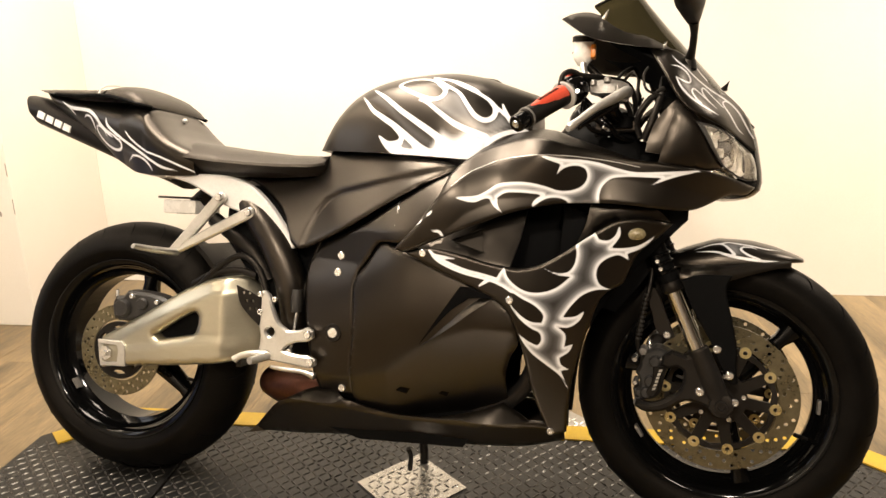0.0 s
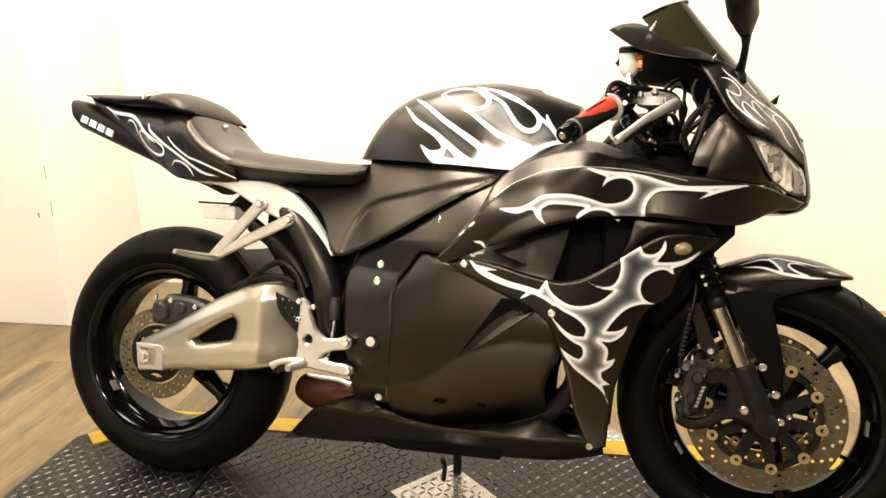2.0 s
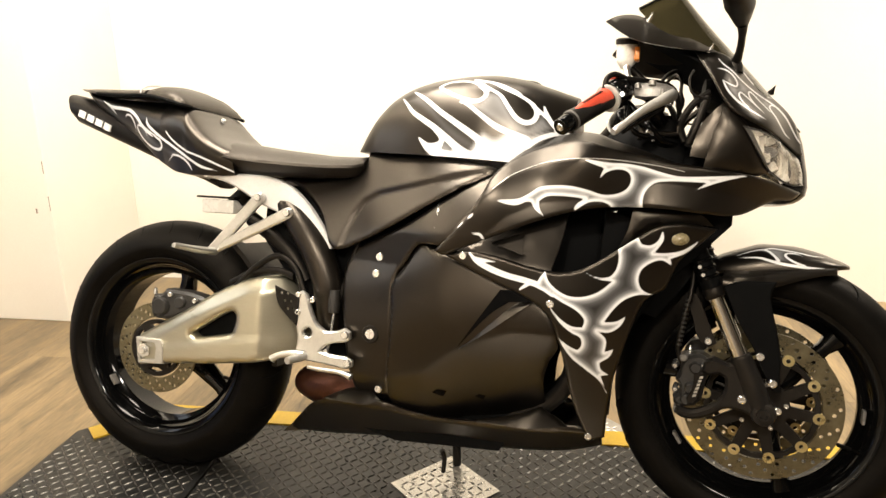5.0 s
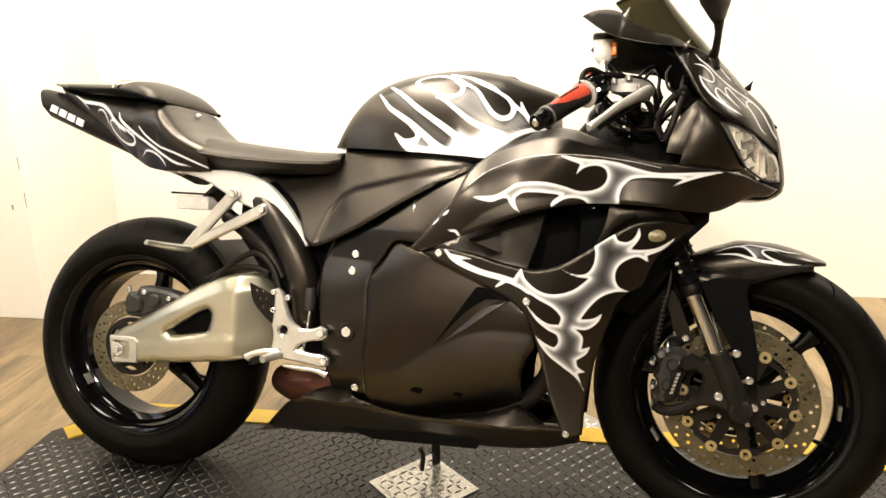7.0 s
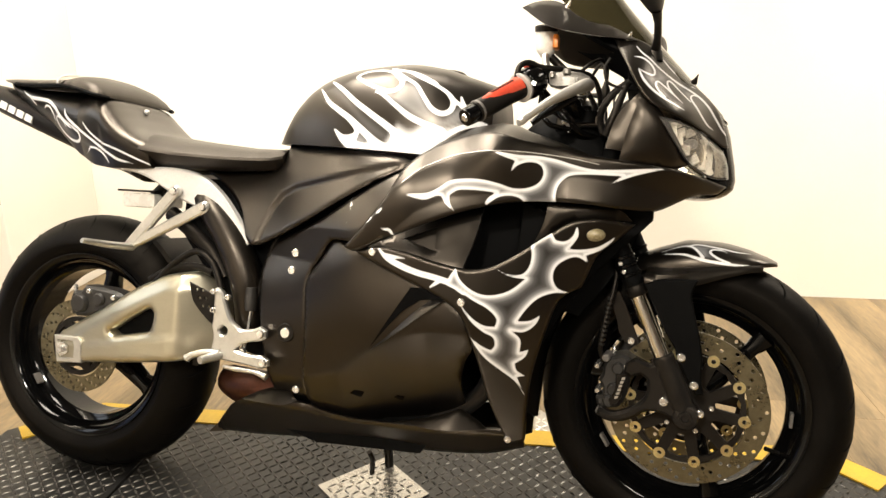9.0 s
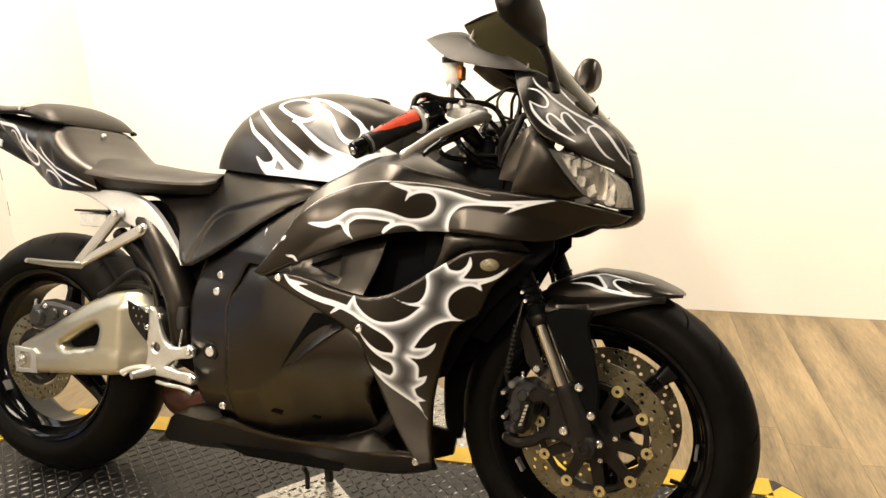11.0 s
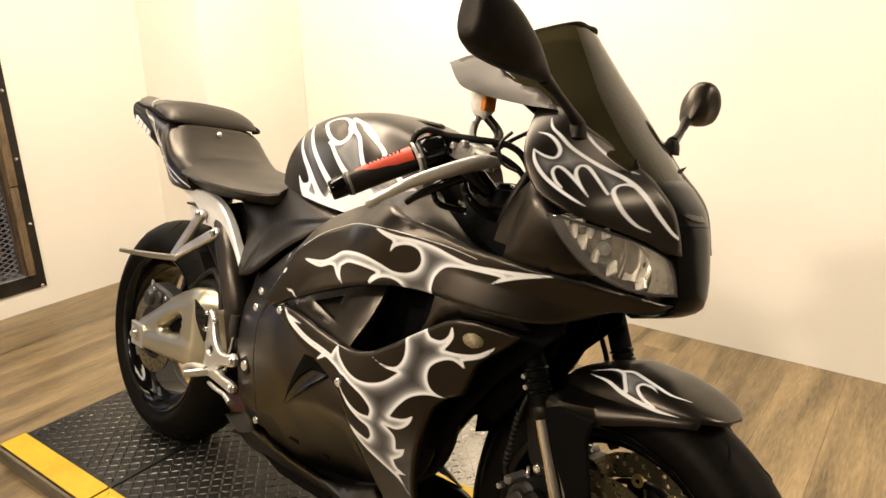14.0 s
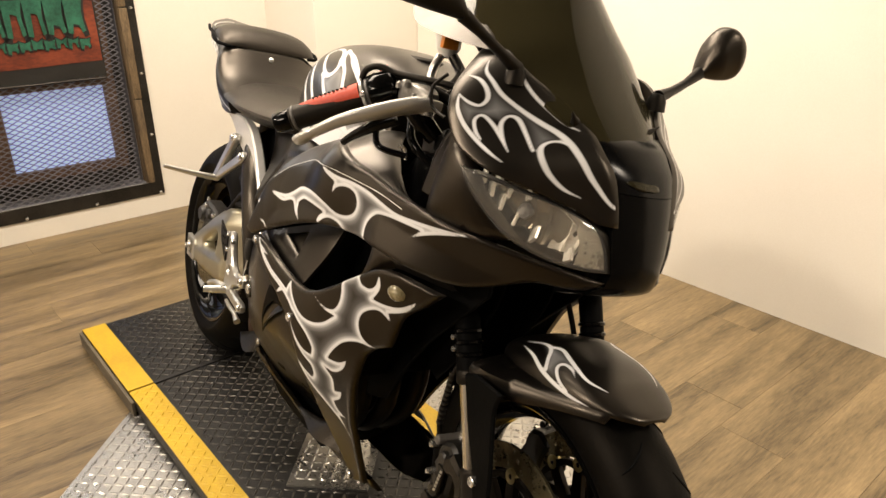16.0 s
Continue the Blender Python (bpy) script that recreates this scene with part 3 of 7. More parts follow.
SWING = material("brushed_swingarm_alloy", (0.42, 0.395, 0.30), (0.52, 0.49, 0.385), 0.34, 0.9, 4, 200, 0.03, 0.03, stretch=(1, 1, 5))
GREYPART = material("grey_moulding", (0.07, 0.066, 0.06), (0.14, 0.13, 0.12), 0.45, 0, 12, 200, 0.1, 0.08)
FRAMESILVER = material("silver_subframe", (0.62, 0.61, 0.59), (0.76, 0.75, 0.73), 0.36, 0.35, 8, 180, 0.06, 0.06)
CHROME = material("chrome", (0.62, 0.61, 0.58), (0.75, 0.74, 0.71), 0.10, 1.0, 12, 90, 0.0, 0.04)
GREYCAST = material("grey_cast_metal", (0.007, 0.0065, 0.006), (0.026, 0.024, 0.021), 0.45, 0.1, 14, 200, 0.2, 0.1)
DARKCAST = material("black_cast_metal", (0.004, 0.004, 0.004), (0.011, 0.0105, 0.01), 0.42, 0, 14, 200, 0.15, 0.1, spec=0.2, tint=(1.0, 0.82, 0.62))
DISC = material("brake_disc_steel", (0.10, 0.083, 0.046), (0.19, 0.165, 0.10), 0.30, 0.75, 18, 160, 0.05, 0.08)
BRASS = material("brass_bobbin", (0.62, 0.52, 0.24), (0.78, 0.68, 0.38), 0.3, 0.95, 18, 160, 0.05, 0.08)
BOLTMETAL = material("bright_bolt", (0.62, 0.61, 0.58), (0.8, 0.79, 0.76), 0.25, 0.9, 20, 160, 0.0, 0.05)
RED = material("red_grip_rubber", (0.42, 0.035, 0.012), (0.60, 0.07, 0.025), 0.5, 0, 20, 200, 0.2, 0.08)
ORANGE = material("orange_plastic", (0.55, 0.16, 0.01), (0.72, 0.24, 0.02), 0.35, 0, 12, 90, 0.05)
HOTPIPE = material("heat_tinted_header", (0.035, 0.012, 0.007), (0.10, 0.038, 0.02), 0.35, 0.8, 10, 120, 0.1, 0.1)
MILKY = material("clear_reservoir_plastic", (0.66, 0.64, 0.58), (0.80, 0.78, 0.73), 0.3, 0, 12, 90, 0.03)
WHITEMARK = material("white_marking", (0.62, 0.62, 0.60), (0.74, 0.74, 0.72), 0.5)
SMOKE = glass("smoked_screen", (0.048, 0.041, 0.019), 0.05, 1.35)
for key, value in (("Transmission Weight", 0.5), ("Specular IOR Level", 0.35)):
    SMOKE.node_tree.nodes["Principled BSDF"].inputs[key].default_value = value
CLEAR = glass("clear_lens", (0.95, 0.93, 0.89), 0.0, 1.5)
CLEAR.node_tree.nodes["Principled BSDF"].inputs["Transmission Weight"].default_value = 0.965
AMBER = material("signal_lens", (0.10, 0.08, 0.035), (0.34, 0.29, 0.17), 0.2, 0.1, 60, 200, 0.3, coat=0.8)
LAMPBOWL = material("bronze_lamp_bowl", (0.24, 0.21, 0.16), (0.50, 0.46, 0.37), 0.2, 0.85, 40, 110, 0.06, 0.06)
REFLECT = material("lamp_reflector", (0.42, 0.38, 0.31), (0.80, 0.77, 0.70), 0.22, 0.3, 45, 110, 0.1, 0.06)
POLISH = material("polished_lever_alloy", (0.46, 0.45, 0.42), (0.58, 0.57, 0.54), 0.30, 0.45, 12, 60, 0.0, 0.03)
CASTGREY = material("weathered_grey_casting", (0.10, 0.095, 0.085), (0.30, 0.285, 0.26), 0.38, 0.6, 30, 200, 0.2, 0.1)
BEZEL = material("satin_lamp_bezel", (0.20, 0.18, 0.14), (0.32, 0.29, 0.23), 0.28, 0.4, 20, 90, 0.04, 0.05)
INNER = material("engine_black", (0.001, 0.001, 0.001), (0.003, 0.003, 0.003), 0.6, 0, 10, 120, 0.2, spec=0.05)
INTAKE = material("gloss_black_intake", (0.001, 0.001, 0.001), (0.003, 0.003, 0.003), 0.2, 0, 10, 150, 0.03, 0.05, spec=0.14)

# airbrushed strokes: (metres ahead, metres up or round, half width)
stroke("tank", [(0.606, 0.146, 0.0010), (0.638, 0.085, 0.0039), (0.668, 0.058, 0.0049), (0.697, 0.040, 0.0050), (0.724, 0.024, 0.0050), (0.750, 0.011, 0.0049), (0.770, 0.004, 0.0050), (0.785, 0.002, 0.0050), (0.795, 0.006, 0.0050), (0.798, 0.014, 0.0049)])
stroke("tank", [(0.629, 0.168, 0.0007), (0.653, 0.129, 0.0039), (0.699, 0.078, 0.0050), (0.740, 0.049, 0.0050), (0.780, 0.028, 0.0050), (0.811, 0.015, 0.0050), (0.835, 0.010, 0.0050)])
stroke("tank", [(0.662, 0.025, 0.0010), (0.680, 0.013, 0.0043), (0.707, 0.005, 0.0050), (0.735, 0.002, 0.0050), (0.764, 0.001, 0.0049)])
stroke("tank", [(0.700, 0.037, 0.0049), (0.715, 0.025, 0.0049), (0.716, 0.015, 0.0049), (0.703, 0.011, 0.0049), (0.688, 0.011, 0.0043)])
stroke("tank", [(0.692, 0.153, 0.0010), (0.720, 0.122, 0.0043), (0.753, 0.100, 0.0043), (0.783, 0.090, 0.0049), (0.800, 0.098, 0.0050), (0.804, 0.116, 0.0049), (0.787, 0.137, 0.0043)])
stroke("tank", [(0.745, 0.092, 0.0010), (0.767, 0.083, 0.0037), (0.795, 0.062, 0.0043), (0.826, 0.043, 0.0049), (0.856, 0.033, 0.0049), (0.880, 0.028, 0.0050), (0.897, 0.025, 0.0050)])
stroke("tank", [(0.769, 0.173, 0.0018), (0.803, 0.133, 0.0043), (0.833, 0.111, 0.0043), (0.853, 0.082, 0.0046), (0.871, 0.060, 0.0050), (0.891, 0.053, 0.0050), (0.907, 0.062, 0.0050), (0.911, 0.081, 0.0049), (0.900, 0.102, 0.0049), (0.871, 0.119, 0.0043), (0.839, 0.134, 0.0037), (0.813, 0.150, 0.0024)])
stroke("tank", [(0.923, 0.107, 0.0010), (0.927, 0.093, 0.0030), (0.935, 0.074, 0.0049), (0.949, 0.056, 0.0050), (0.966, 0.050, 0.0037), (0.985, 0.050, 0.0010)])
stroke("tank", [(0.904, 0.095, 0.0043), (0.919, 0.085, 0.0039), (0.930, 0.075, 0.0043)])
stroke("tank", [(0.890, 0.006, 0.0010), (0.900, 0.016, 0.0037), (0.919, 0.028, 0.0043), (0.945, 0.040, 0.0043), (0.967, 0.047, 0.0037)])
stroke("tank", [(0.800, 0.122, 0.0045), (0.780, 0.148, 0.0042), (0.752, 0.166, 0.0042), (0.722, 0.170, 0.0042), (0.702, 0.158, 0.0042), (0.700, 0.142, 0.0042), (0.720, 0.124, 0.0042)])
stroke("tank", [(0.772, 0.176, 0.0010), (0.790, 0.162, 0.0042), (0.830, 0.148, 0.0045), (0.872, 0.124, 0.0045)])
haze("tank", .42, [(0.749, 0.098), (0.791, 0.088), (0.808, 0.118), (0.833, 0.113), (0.871, 0.060), (0.895, 0.049), (0.913, 0.069), (0.920, 0.085), (0.948, 0.051), (0.919, 0.030), (0.891, 0.023), (0.856, 0.033), (0.795, 0.062)])
haze("tank", .97, [(0.760, -0.004), (0.778, 0.010), (0.792, 0.022), (0.806, 0.034), (0.832, 0.026), (0.860, 0.036), (0.890, 0.032), (0.925, 0.042), (0.962, 0.052), (0.935, 0.030), (0.905, 0.010), (0.890, -0.012), (0.820, -0.02)])
haze("tank", .38, [(0.668, 0.012), (0.690, 0.016), (0.712, 0.018), (0.722, 0.026), (0.760, 0.008), (0.775, 0.000), (0.740, -0.006), (0.70, -0.004)])
haze("tank", .13, [(0.618, 0.120), (0.649, 0.136), (0.727, 0.053), (0.805, 0.014), (0.788, 0.003), (0.763, 0.006), (0.724, 0.024)])
stroke("nose", [(1.249, 1.013, 0.0003), (1.259, 1.000, 0.0012), (1.274, 0.989, 0.0015), (1.290, 0.975, 0.0016), (1.310, 0.962, 0.0016), (1.329, 0.952, 0.0020), (1.350, 0.943, 0.0020), (1.368, 0.932, 0.0021), (1.385, 0.916, 0.0021), (1.401, 0.894, 0.0019), (1.419, 0.872, 0.0013), (1.442, 0.858, 0.0003)])
stroke("nose", [(1.247, 0.990, 0.0003), (1.262, 0.988, 0.0014), (1.275, 0.979, 0.0016), (1.283, 0.967, 0.0016), (1.282, 0.957, 0.0015), (1.271, 0.958, 0.0014), (1.256, 0.965, 0.0004)])
stroke("nose", [(1.256, 0.965, 0.0006), (1.265, 0.947, 0.0020), (1.281, 0.930, 0.0020), (1.300, 0.917, 0.0017), (1.323, 0.905, 0.0013), (1.338, 0.898, 0.0003)])
stroke("nose", [(1.335, 0.911, 0.0003), (1.319, 0.925, 0.0012), (1.298, 0.942, 0.0014), (1.289, 0.946, 0.0014), (1.287, 0.938, 0.0015), (1.295, 0.926, 0.0013), (1.305, 0.918, 0.0008)])
stroke("nose", [(1.335, 0.911, 0.0003), (1.318, 0.927, 0.0013), (1.308, 0.941, 0.0014), (1.307, 0.951, 0.0014), (1.314, 0.951, 0.0015), (1.329, 0.937, 0.0012), (1.349, 0.918, 0.0009)])
stroke("nose", [(1.368, 0.932, 0.0012), (1.358, 0.935, 0.0013), (1.351, 0.932, 0.0014), (1.351, 0.923, 0.0016), (1.363, 0.906, 0.0018), (1.373, 0.892, 0.0017), (1.384, 0.880, 0.0014), (1.396, 0.874, 0.0003)])
stroke("nose", [(1.281, 1.015, 0.0003), (1.292, 1.000, 0.0010), (1.309, 0.982, 0.0012), (1.328, 0.967, 0.0012), (1.345, 0.956, 0.0008), (1.359, 0.952, 0.0003)])
haze("nose", .42, [(1.253, 1.007), (1.290, 0.975), (1.329, 0.952), (1.368, 0.933), (1.353, 0.934), (1.351, 0.923), (1.363, 0.906), (1.386, 0.877), (1.357, 0.908), (1.317, 0.950), (1.308, 0.953), (1.307, 0.942), (1.297, 0.943), (1.287, 0.943), (1.286, 0.927), (1.266, 0.946), (1.261, 0.961), (1.283, 0.957), (1.281, 0.971)])
stroke("tail", [(-0.205, 0.932, 0.0007), (-0.178, 0.918, 0.0029), (-0.161, 0.913, 0.0040), (-0.127, 0.909, 0.0040), (-0.102, 0.904, 0.0040), (-0.080, 0.889, 0.0040), (-0.064, 0.870, 0.0040), (-0.041, 0.850, 0.0034), (-0.025, 0.840, 0.0007)])
stroke("tail", [(-0.178, 0.918, 0.0023), (-0.164, 0.904, 0.0017), (-0.157, 0.896, 0.0006)])
stroke("tail", [(-0.124, 0.887, 0.0006), (-0.115, 0.894, 0.0021), (-0.101, 0.891, 0.0021), (-0.092, 0.878, 0.0021), (-0.090, 0.865, 0.0017), (-0.093, 0.854, 0.0006)])
stroke("tail", [(-0.048, 0.843, 0.0006), (-0.053, 0.856, 0.0021), (-0.067, 0.867, 0.0023), (-0.078, 0.868, 0.0021), (-0.081, 0.858, 0.0023), (-0.072, 0.842, 0.0025), (-0.055, 0.826, 0.0025), (-0.031, 0.814, 0.0029), (-0.010, 0.811, 0.0032), (0.001, 0.818, 0.0029), (-0.001, 0.830, 0.0025), (-0.013, 0.838, 0.0023), (-0.025, 0.846, 0.0017), (-0.050, 0.862, 0.0011)])
stroke("tail", [(-0.045, 0.886, 0.0007), (-0.041, 0.870, 0.0034), (-0.020, 0.853, 0.0034), (0.008, 0.836, 0.0032), (0.041, 0.820, 0.0032), (0.074, 0.802, 0.0032), (0.106, 0.785, 0.0029), (0.138, 0.770, 0.0029), (0.179, 0.763, 0.0007)])
stroke("tail", [(0.103, 0.761, 0.0006), (0.096, 0.775, 0.0023), (0.079, 0.788, 0.0023), (0.058, 0.796, 0.0023), (0.042, 0.797, 0.0023), (0.031, 0.790, 0.0017), (0.016, 0.781, 0.0007)])
stroke("tail", [(0.025, 0.853, 0.0016), (0.048, 0.832, 0.0022), (0.089, 0.808, 0.0022), (0.137, 0.793, 0.0022), (0.184, 0.776, 0.0022), (0.223, 0.761, 0.0014)])
haze("tail", .14, [(-0.102, 0.904), (-0.076, 0.884), (-0.025, 0.840), (0.001, 0.822), (0.074, 0.802), (0.138, 0.770), (0.066, 0.791), (0.031, 0.793), (0.006, 0.806), (-0.023, 0.812), (-0.072, 0.838), (-0.083, 0.865)])
stroke("upper", [(0.818, 0.696, 0.0009), (0.812, 0.690, 0.0026), (0.806, 0.685, 0.0008)])
stroke("upper", [(0.798, 0.680, 0.0013), (0.793, 0.674, 0.0023), (0.786, 0.667, 0.0009)])
stroke("upper", [(0.815, 0.658, 0.0008), (0.823, 0.657, 0.0021), (0.832, 0.656, 0.0026), (0.839, 0.645, 0.0021)])
stroke("lower", [(0.809, 0.623, 0.0010), (0.827, 0.605, 0.0046), (0.854, 0.592, 0.0058), (0.887, 0.581, 0.0055), (0.921, 0.574, 0.0055), (0.953, 0.565, 0.0055), (0.976, 0.551, 0.0052)])
stroke("lower", [(0.827, 0.609, 0.0032), (0.845, 0.607, 0.0026), (0.864, 0.606, 0.0009)])
stroke("lower", [(0.935, 0.572, 0.0039), (0.923, 0.563, 0.0031), (0.911, 0.554, 0.0009)])
stroke("spar", [(0.728, 0.728, 0.0008), (0.728, 0.720, 0.0026), (0.727, 0.712, 0.0006)])
stroke("spar", [(0.727, 0.706, 0.0009), (0.728, 0.698, 0.0026), (0.728, 0.688, 0.0005)])
stroke("spar", [(0.728, 0.665, 0.0021), (0.727, 0.661, 0.0008)])
stroke("fender", [(1.319, 0.042, 0.0005), (1.357, 0.031, 0.0024), (1.390, 0.018, 0.0033), (1.428, 0.009, 0.0030), (1.457, 0.004, 0.0024), (1.478, 0.003, 0.0005)])
stroke("fender", [(1.315, 0.052, 0.0005), (1.341, 0.058, 0.0021), (1.370, 0.055, 0.0027), (1.385, 0.038, 0.0027), (1.394, 0.023, 0.0030)])
stroke("fender", [(1.368, 0.057, 0.0024), (1.383, 0.064, 0.0024), (1.406, 0.059, 0.0027), (1.430, 0.053, 0.0024), (1.455, 0.049, 0.0022), (1.481, 0.058, 0.0005)])
stroke("fender", [(1.438, 0.040, 0.0005), (1.426, 0.047, 0.0018), (1.410, 0.047, 0.0022), (1.407, 0.036, 0.0024), (1.421, 0.021, 0.0024), (1.442, 0.010, 0.0018)])
haze("fender", .35, [(1.343, 0.057), (1.383, 0.064), (1.455, 0.049), (1.427, 0.045), (1.408, 0.045), (1.409, 0.033), (1.423, 0.018), (1.390, 0.018), (1.378, 0.039)])
LAMP = [(1.296, 0.882), (1.325, 0.878), (1.360, 0.868), (1.395, 0.853), (1.417, 0.838), (1.428, 0.815), (1.433, 0.787), (1.415, 0.784), (1.390, 0.787), (1.370, 0.796), (1.352, 0.807), (1.325, 0.840)]

# outlines in the motorcycle's own axes: metres ahead of the rear axle, metres up
UPPER_FAIRING = [(0.740, 0.619), (0.793, 0.675), (0.825, 0.720), (0.849, 0.776), (0.895, 0.816), (0.954, 0.840), (1.012, 0.846), (1.067, 0.832), (1.124, 0.822), (1.176, 0.811), (1.233, 0.804), (1.285, 0.798), (1.327, 0.794), (1.381, 0.783), (1.430, 0.772), (1.414, 0.757), (1.374, 0.752), (1.303, 0.719), (1.239, 0.718), (1.181, 0.723), (1.119, 0.724), (1.067, 0.721), (1.016, 0.712), (0.953, 0.694), (0.890, 0.668), (0.824, 0.640), (0.759, 0.612)]
FLAME_UPPER = [(0.858, 0.724), (0.902, 0.729), (0.920, 0.739), (0.938, 0.752), (0.965, 0.757), (0.998, 0.757), (1.030, 0.751), (1.056, 0.744), (1.082, 0.747), (1.099, 0.757), (1.106, 0.773), (1.101, 0.787), (1.087, 0.792), (1.069, 0.789), (1.056, 0.781), (1.050, 0.771), (1.052, 0.781), (1.057, 0.793), (1.032, 0.801), (1.014, 0.809), (1.063, 0.803), (1.094, 0.803), (1.126, 0.799), (1.157, 0.791), (1.188, 0.785), (1.229, 0.786), (1.319, 0.794), (1.261, 0.777), (1.220, 0.760), (1.242, 0.776), (1.173, 0.775), (1.148, 0.770), (1.134, 0.756), (1.129, 0.740), (1.130, 0.718), (1.080, 0.714), (1.067, 0.727), (1.051, 0.731), (1.031, 0.728), (1.003, 0.708), (1.010, 0.724), (1.025, 0.735), (1.004, 0.737), (0.977, 0.738), (0.954, 0.736), (0.940, 0.727), (0.941, 0.714), (0.951, 0.697), (0.934, 0.710), (0.925, 0.724), (0.917, 0.724), (0.898, 0.716), (0.877, 0.718)]
LOWER_FAIRING = [(0.759, 0.612), (0.813, 0.622), (0.870, 0.615), (0.925, 0.601), (0.990, 0.593), (1.026, 0.602), (1.072, 0.630), (1.117, 0.662), (1.162, 0.691), (1.203, 0.698), (1.269, 0.691), (1.242, 0.663), (1.207, 0.631), (1.179, 0.569), (1.159, 0.559), (1.141, 0.540), (1.125, 0.495), (1.111, 0.448), (1.096, 0.386), (1.089, 0.335), (1.084, 0.249), (1.054, 0.238), (1.034, 0.280), (1.014, 0.345), (1.002, 0.408), (0.989, 0.461), (0.966, 0.513), (0.916, 0.544), (0.848, 0.573)]
FLAME_LOWER_A = [(0.948, 0.576), (0.960, 0.595), (0.966, 0.577), (0.986, 0.558), (1.008, 0.549), (1.034, 0.550), (1.059, 0.560), (1.084, 0.582), (1.058, 0.585), (1.026, 0.600), (1.058, 0.588), (1.079, 0.591), (1.089, 0.604), (1.093, 0.626), (1.089, 0.650), (1.124, 0.670), (1.133, 0.655), (1.149, 0.654), (1.162, 0.664), (1.169, 0.684), (1.172, 0.667), (1.164, 0.651), (1.155, 0.640), (1.181, 0.641), (1.206, 0.647), (1.239, 0.669), (1.217, 0.645), (1.186, 0.630), (1.191, 0.617), (1.171, 0.627), (1.150, 0.620), (1.135, 0.606), (1.131, 0.586), (1.139, 0.568), (1.161, 0.559)]
FLAME_LOWER_B = [(1.161, 0.559), (1.132, 0.558), (1.107, 0.547), (1.089, 0.528), (1.072, 0.502), (1.096, 0.505), (1.113, 0.516), (1.104, 0.497), (1.083, 0.482), (1.062, 0.484), (1.078, 0.468), (1.077, 0.441), (1.093, 0.448), (1.087, 0.433), (1.068, 0.418), (1.071, 0.404), (1.086, 0.393), (1.071, 0.390), (1.086, 0.348), (1.069, 0.379), (1.042, 0.403), (1.015, 0.427), (0.999, 0.450), (0.991, 0.466), (1.010, 0.451), (1.026, 0.443), (1.033, 0.452), (1.031, 0.469), (1.015, 0.478), (0.993, 0.496), (0.977, 0.517), (0.970, 0.530), (0.993, 0.504), (1.015, 0.491), (1.034, 0.490), (1.037, 0.504), (1.022, 0.522), (0.994, 0.537), (0.968, 0.552), (0.946, 0.561)]
SIDE_COWL = [(0.688, 0.637), (0.745, 0.614), (0.781, 0.608), (0.857, 0.581), (0.919, 0.554), (0.959, 0.524), (0.988, 0.471), (0.986, 0.436), (0.971, 0.410), (0.956, 0.357), (0.958, 0.300), (0.910, 0.262), (0.807, 0.236), (0.70, 0.226), (0.640, 0.235), (0.618, 0.275), (0.622, 0.36), (0.632, 0.437), (0.632, 0.486), (0.630, 0.534), (0.643, 0.559), (0.668, 0.588)]
BELLY_PAN = [(0.300, 0.128), (0.371, 0.196), (0.414, 0.234), (0.469, 0.259), (0.557, 0.268), (0.600, 0.270), (0.66, 0.256), (0.72, 0.248), (0.807, 0.250), (0.915, 0.255), (1.008, 0.264), (1.045, 0.262), (1.077, 0.250), (1.079, 0.221), (1.009, 0.197), (0.890, 0.183), (0.764, 0.177), (0.554, 0.168), (0.420, 0.150)]
SIDE_COVER = [(0.520, 0.824), (0.644, 0.816), (0.742, 0.807), (0.818, 0.797), (0.843, 0.789), (0.833, 0.777), (0.777, 0.749), (0.703, 0.708), (0.620, 0.660), (0.530, 0.616), (0.484, 0.601), (0.458, 0.618), (0.427, 0.668), (0.377, 0.717), (0.330, 0.746), (0.278, 0.756), (0.387, 0.761), (0.483, 0.763), (0.508, 0.778)]
FRAME_SPAR = [(0.830, 0.776), (0.856, 0.778), (0.805, 0.700), (0.748, 0.630), (0.715, 0.628), (0.690, 0.626), (0.664, 0.594), (0.640, 0.560), (0.634, 0.534), (0.635, 0.486), (0.634, 0.437), (0.626, 0.36), (0.622, 0.284), (0.536, 0.284), (0.515, 0.402), (0.502, 0.564), (0.524, 0.606), (0.645, 0.661), (0.726, 0.713)]
DUCT_PANEL = [(1.113, 0.721), (1.182, 0.721), (1.240, 0.716), (1.263, 0.696), (1.204, 0.697), (1.164, 0.693), (1.116, 0.662), (1.089, 0.643), (1.105, 0.680)]
CHEEK = [(1.233, 0.804), (1.243, 0.855), (1.262, 0.917), (1.288, 0.903), (1.304, 0.886), (1.329, 0.848), (1.356, 0.805), (1.327, 0.794)]


# ---- bodywork ----


def brushed_loft(where, name):
    depth, mist = brushed(np.array(where), name)
    return depth, True, 60, mist


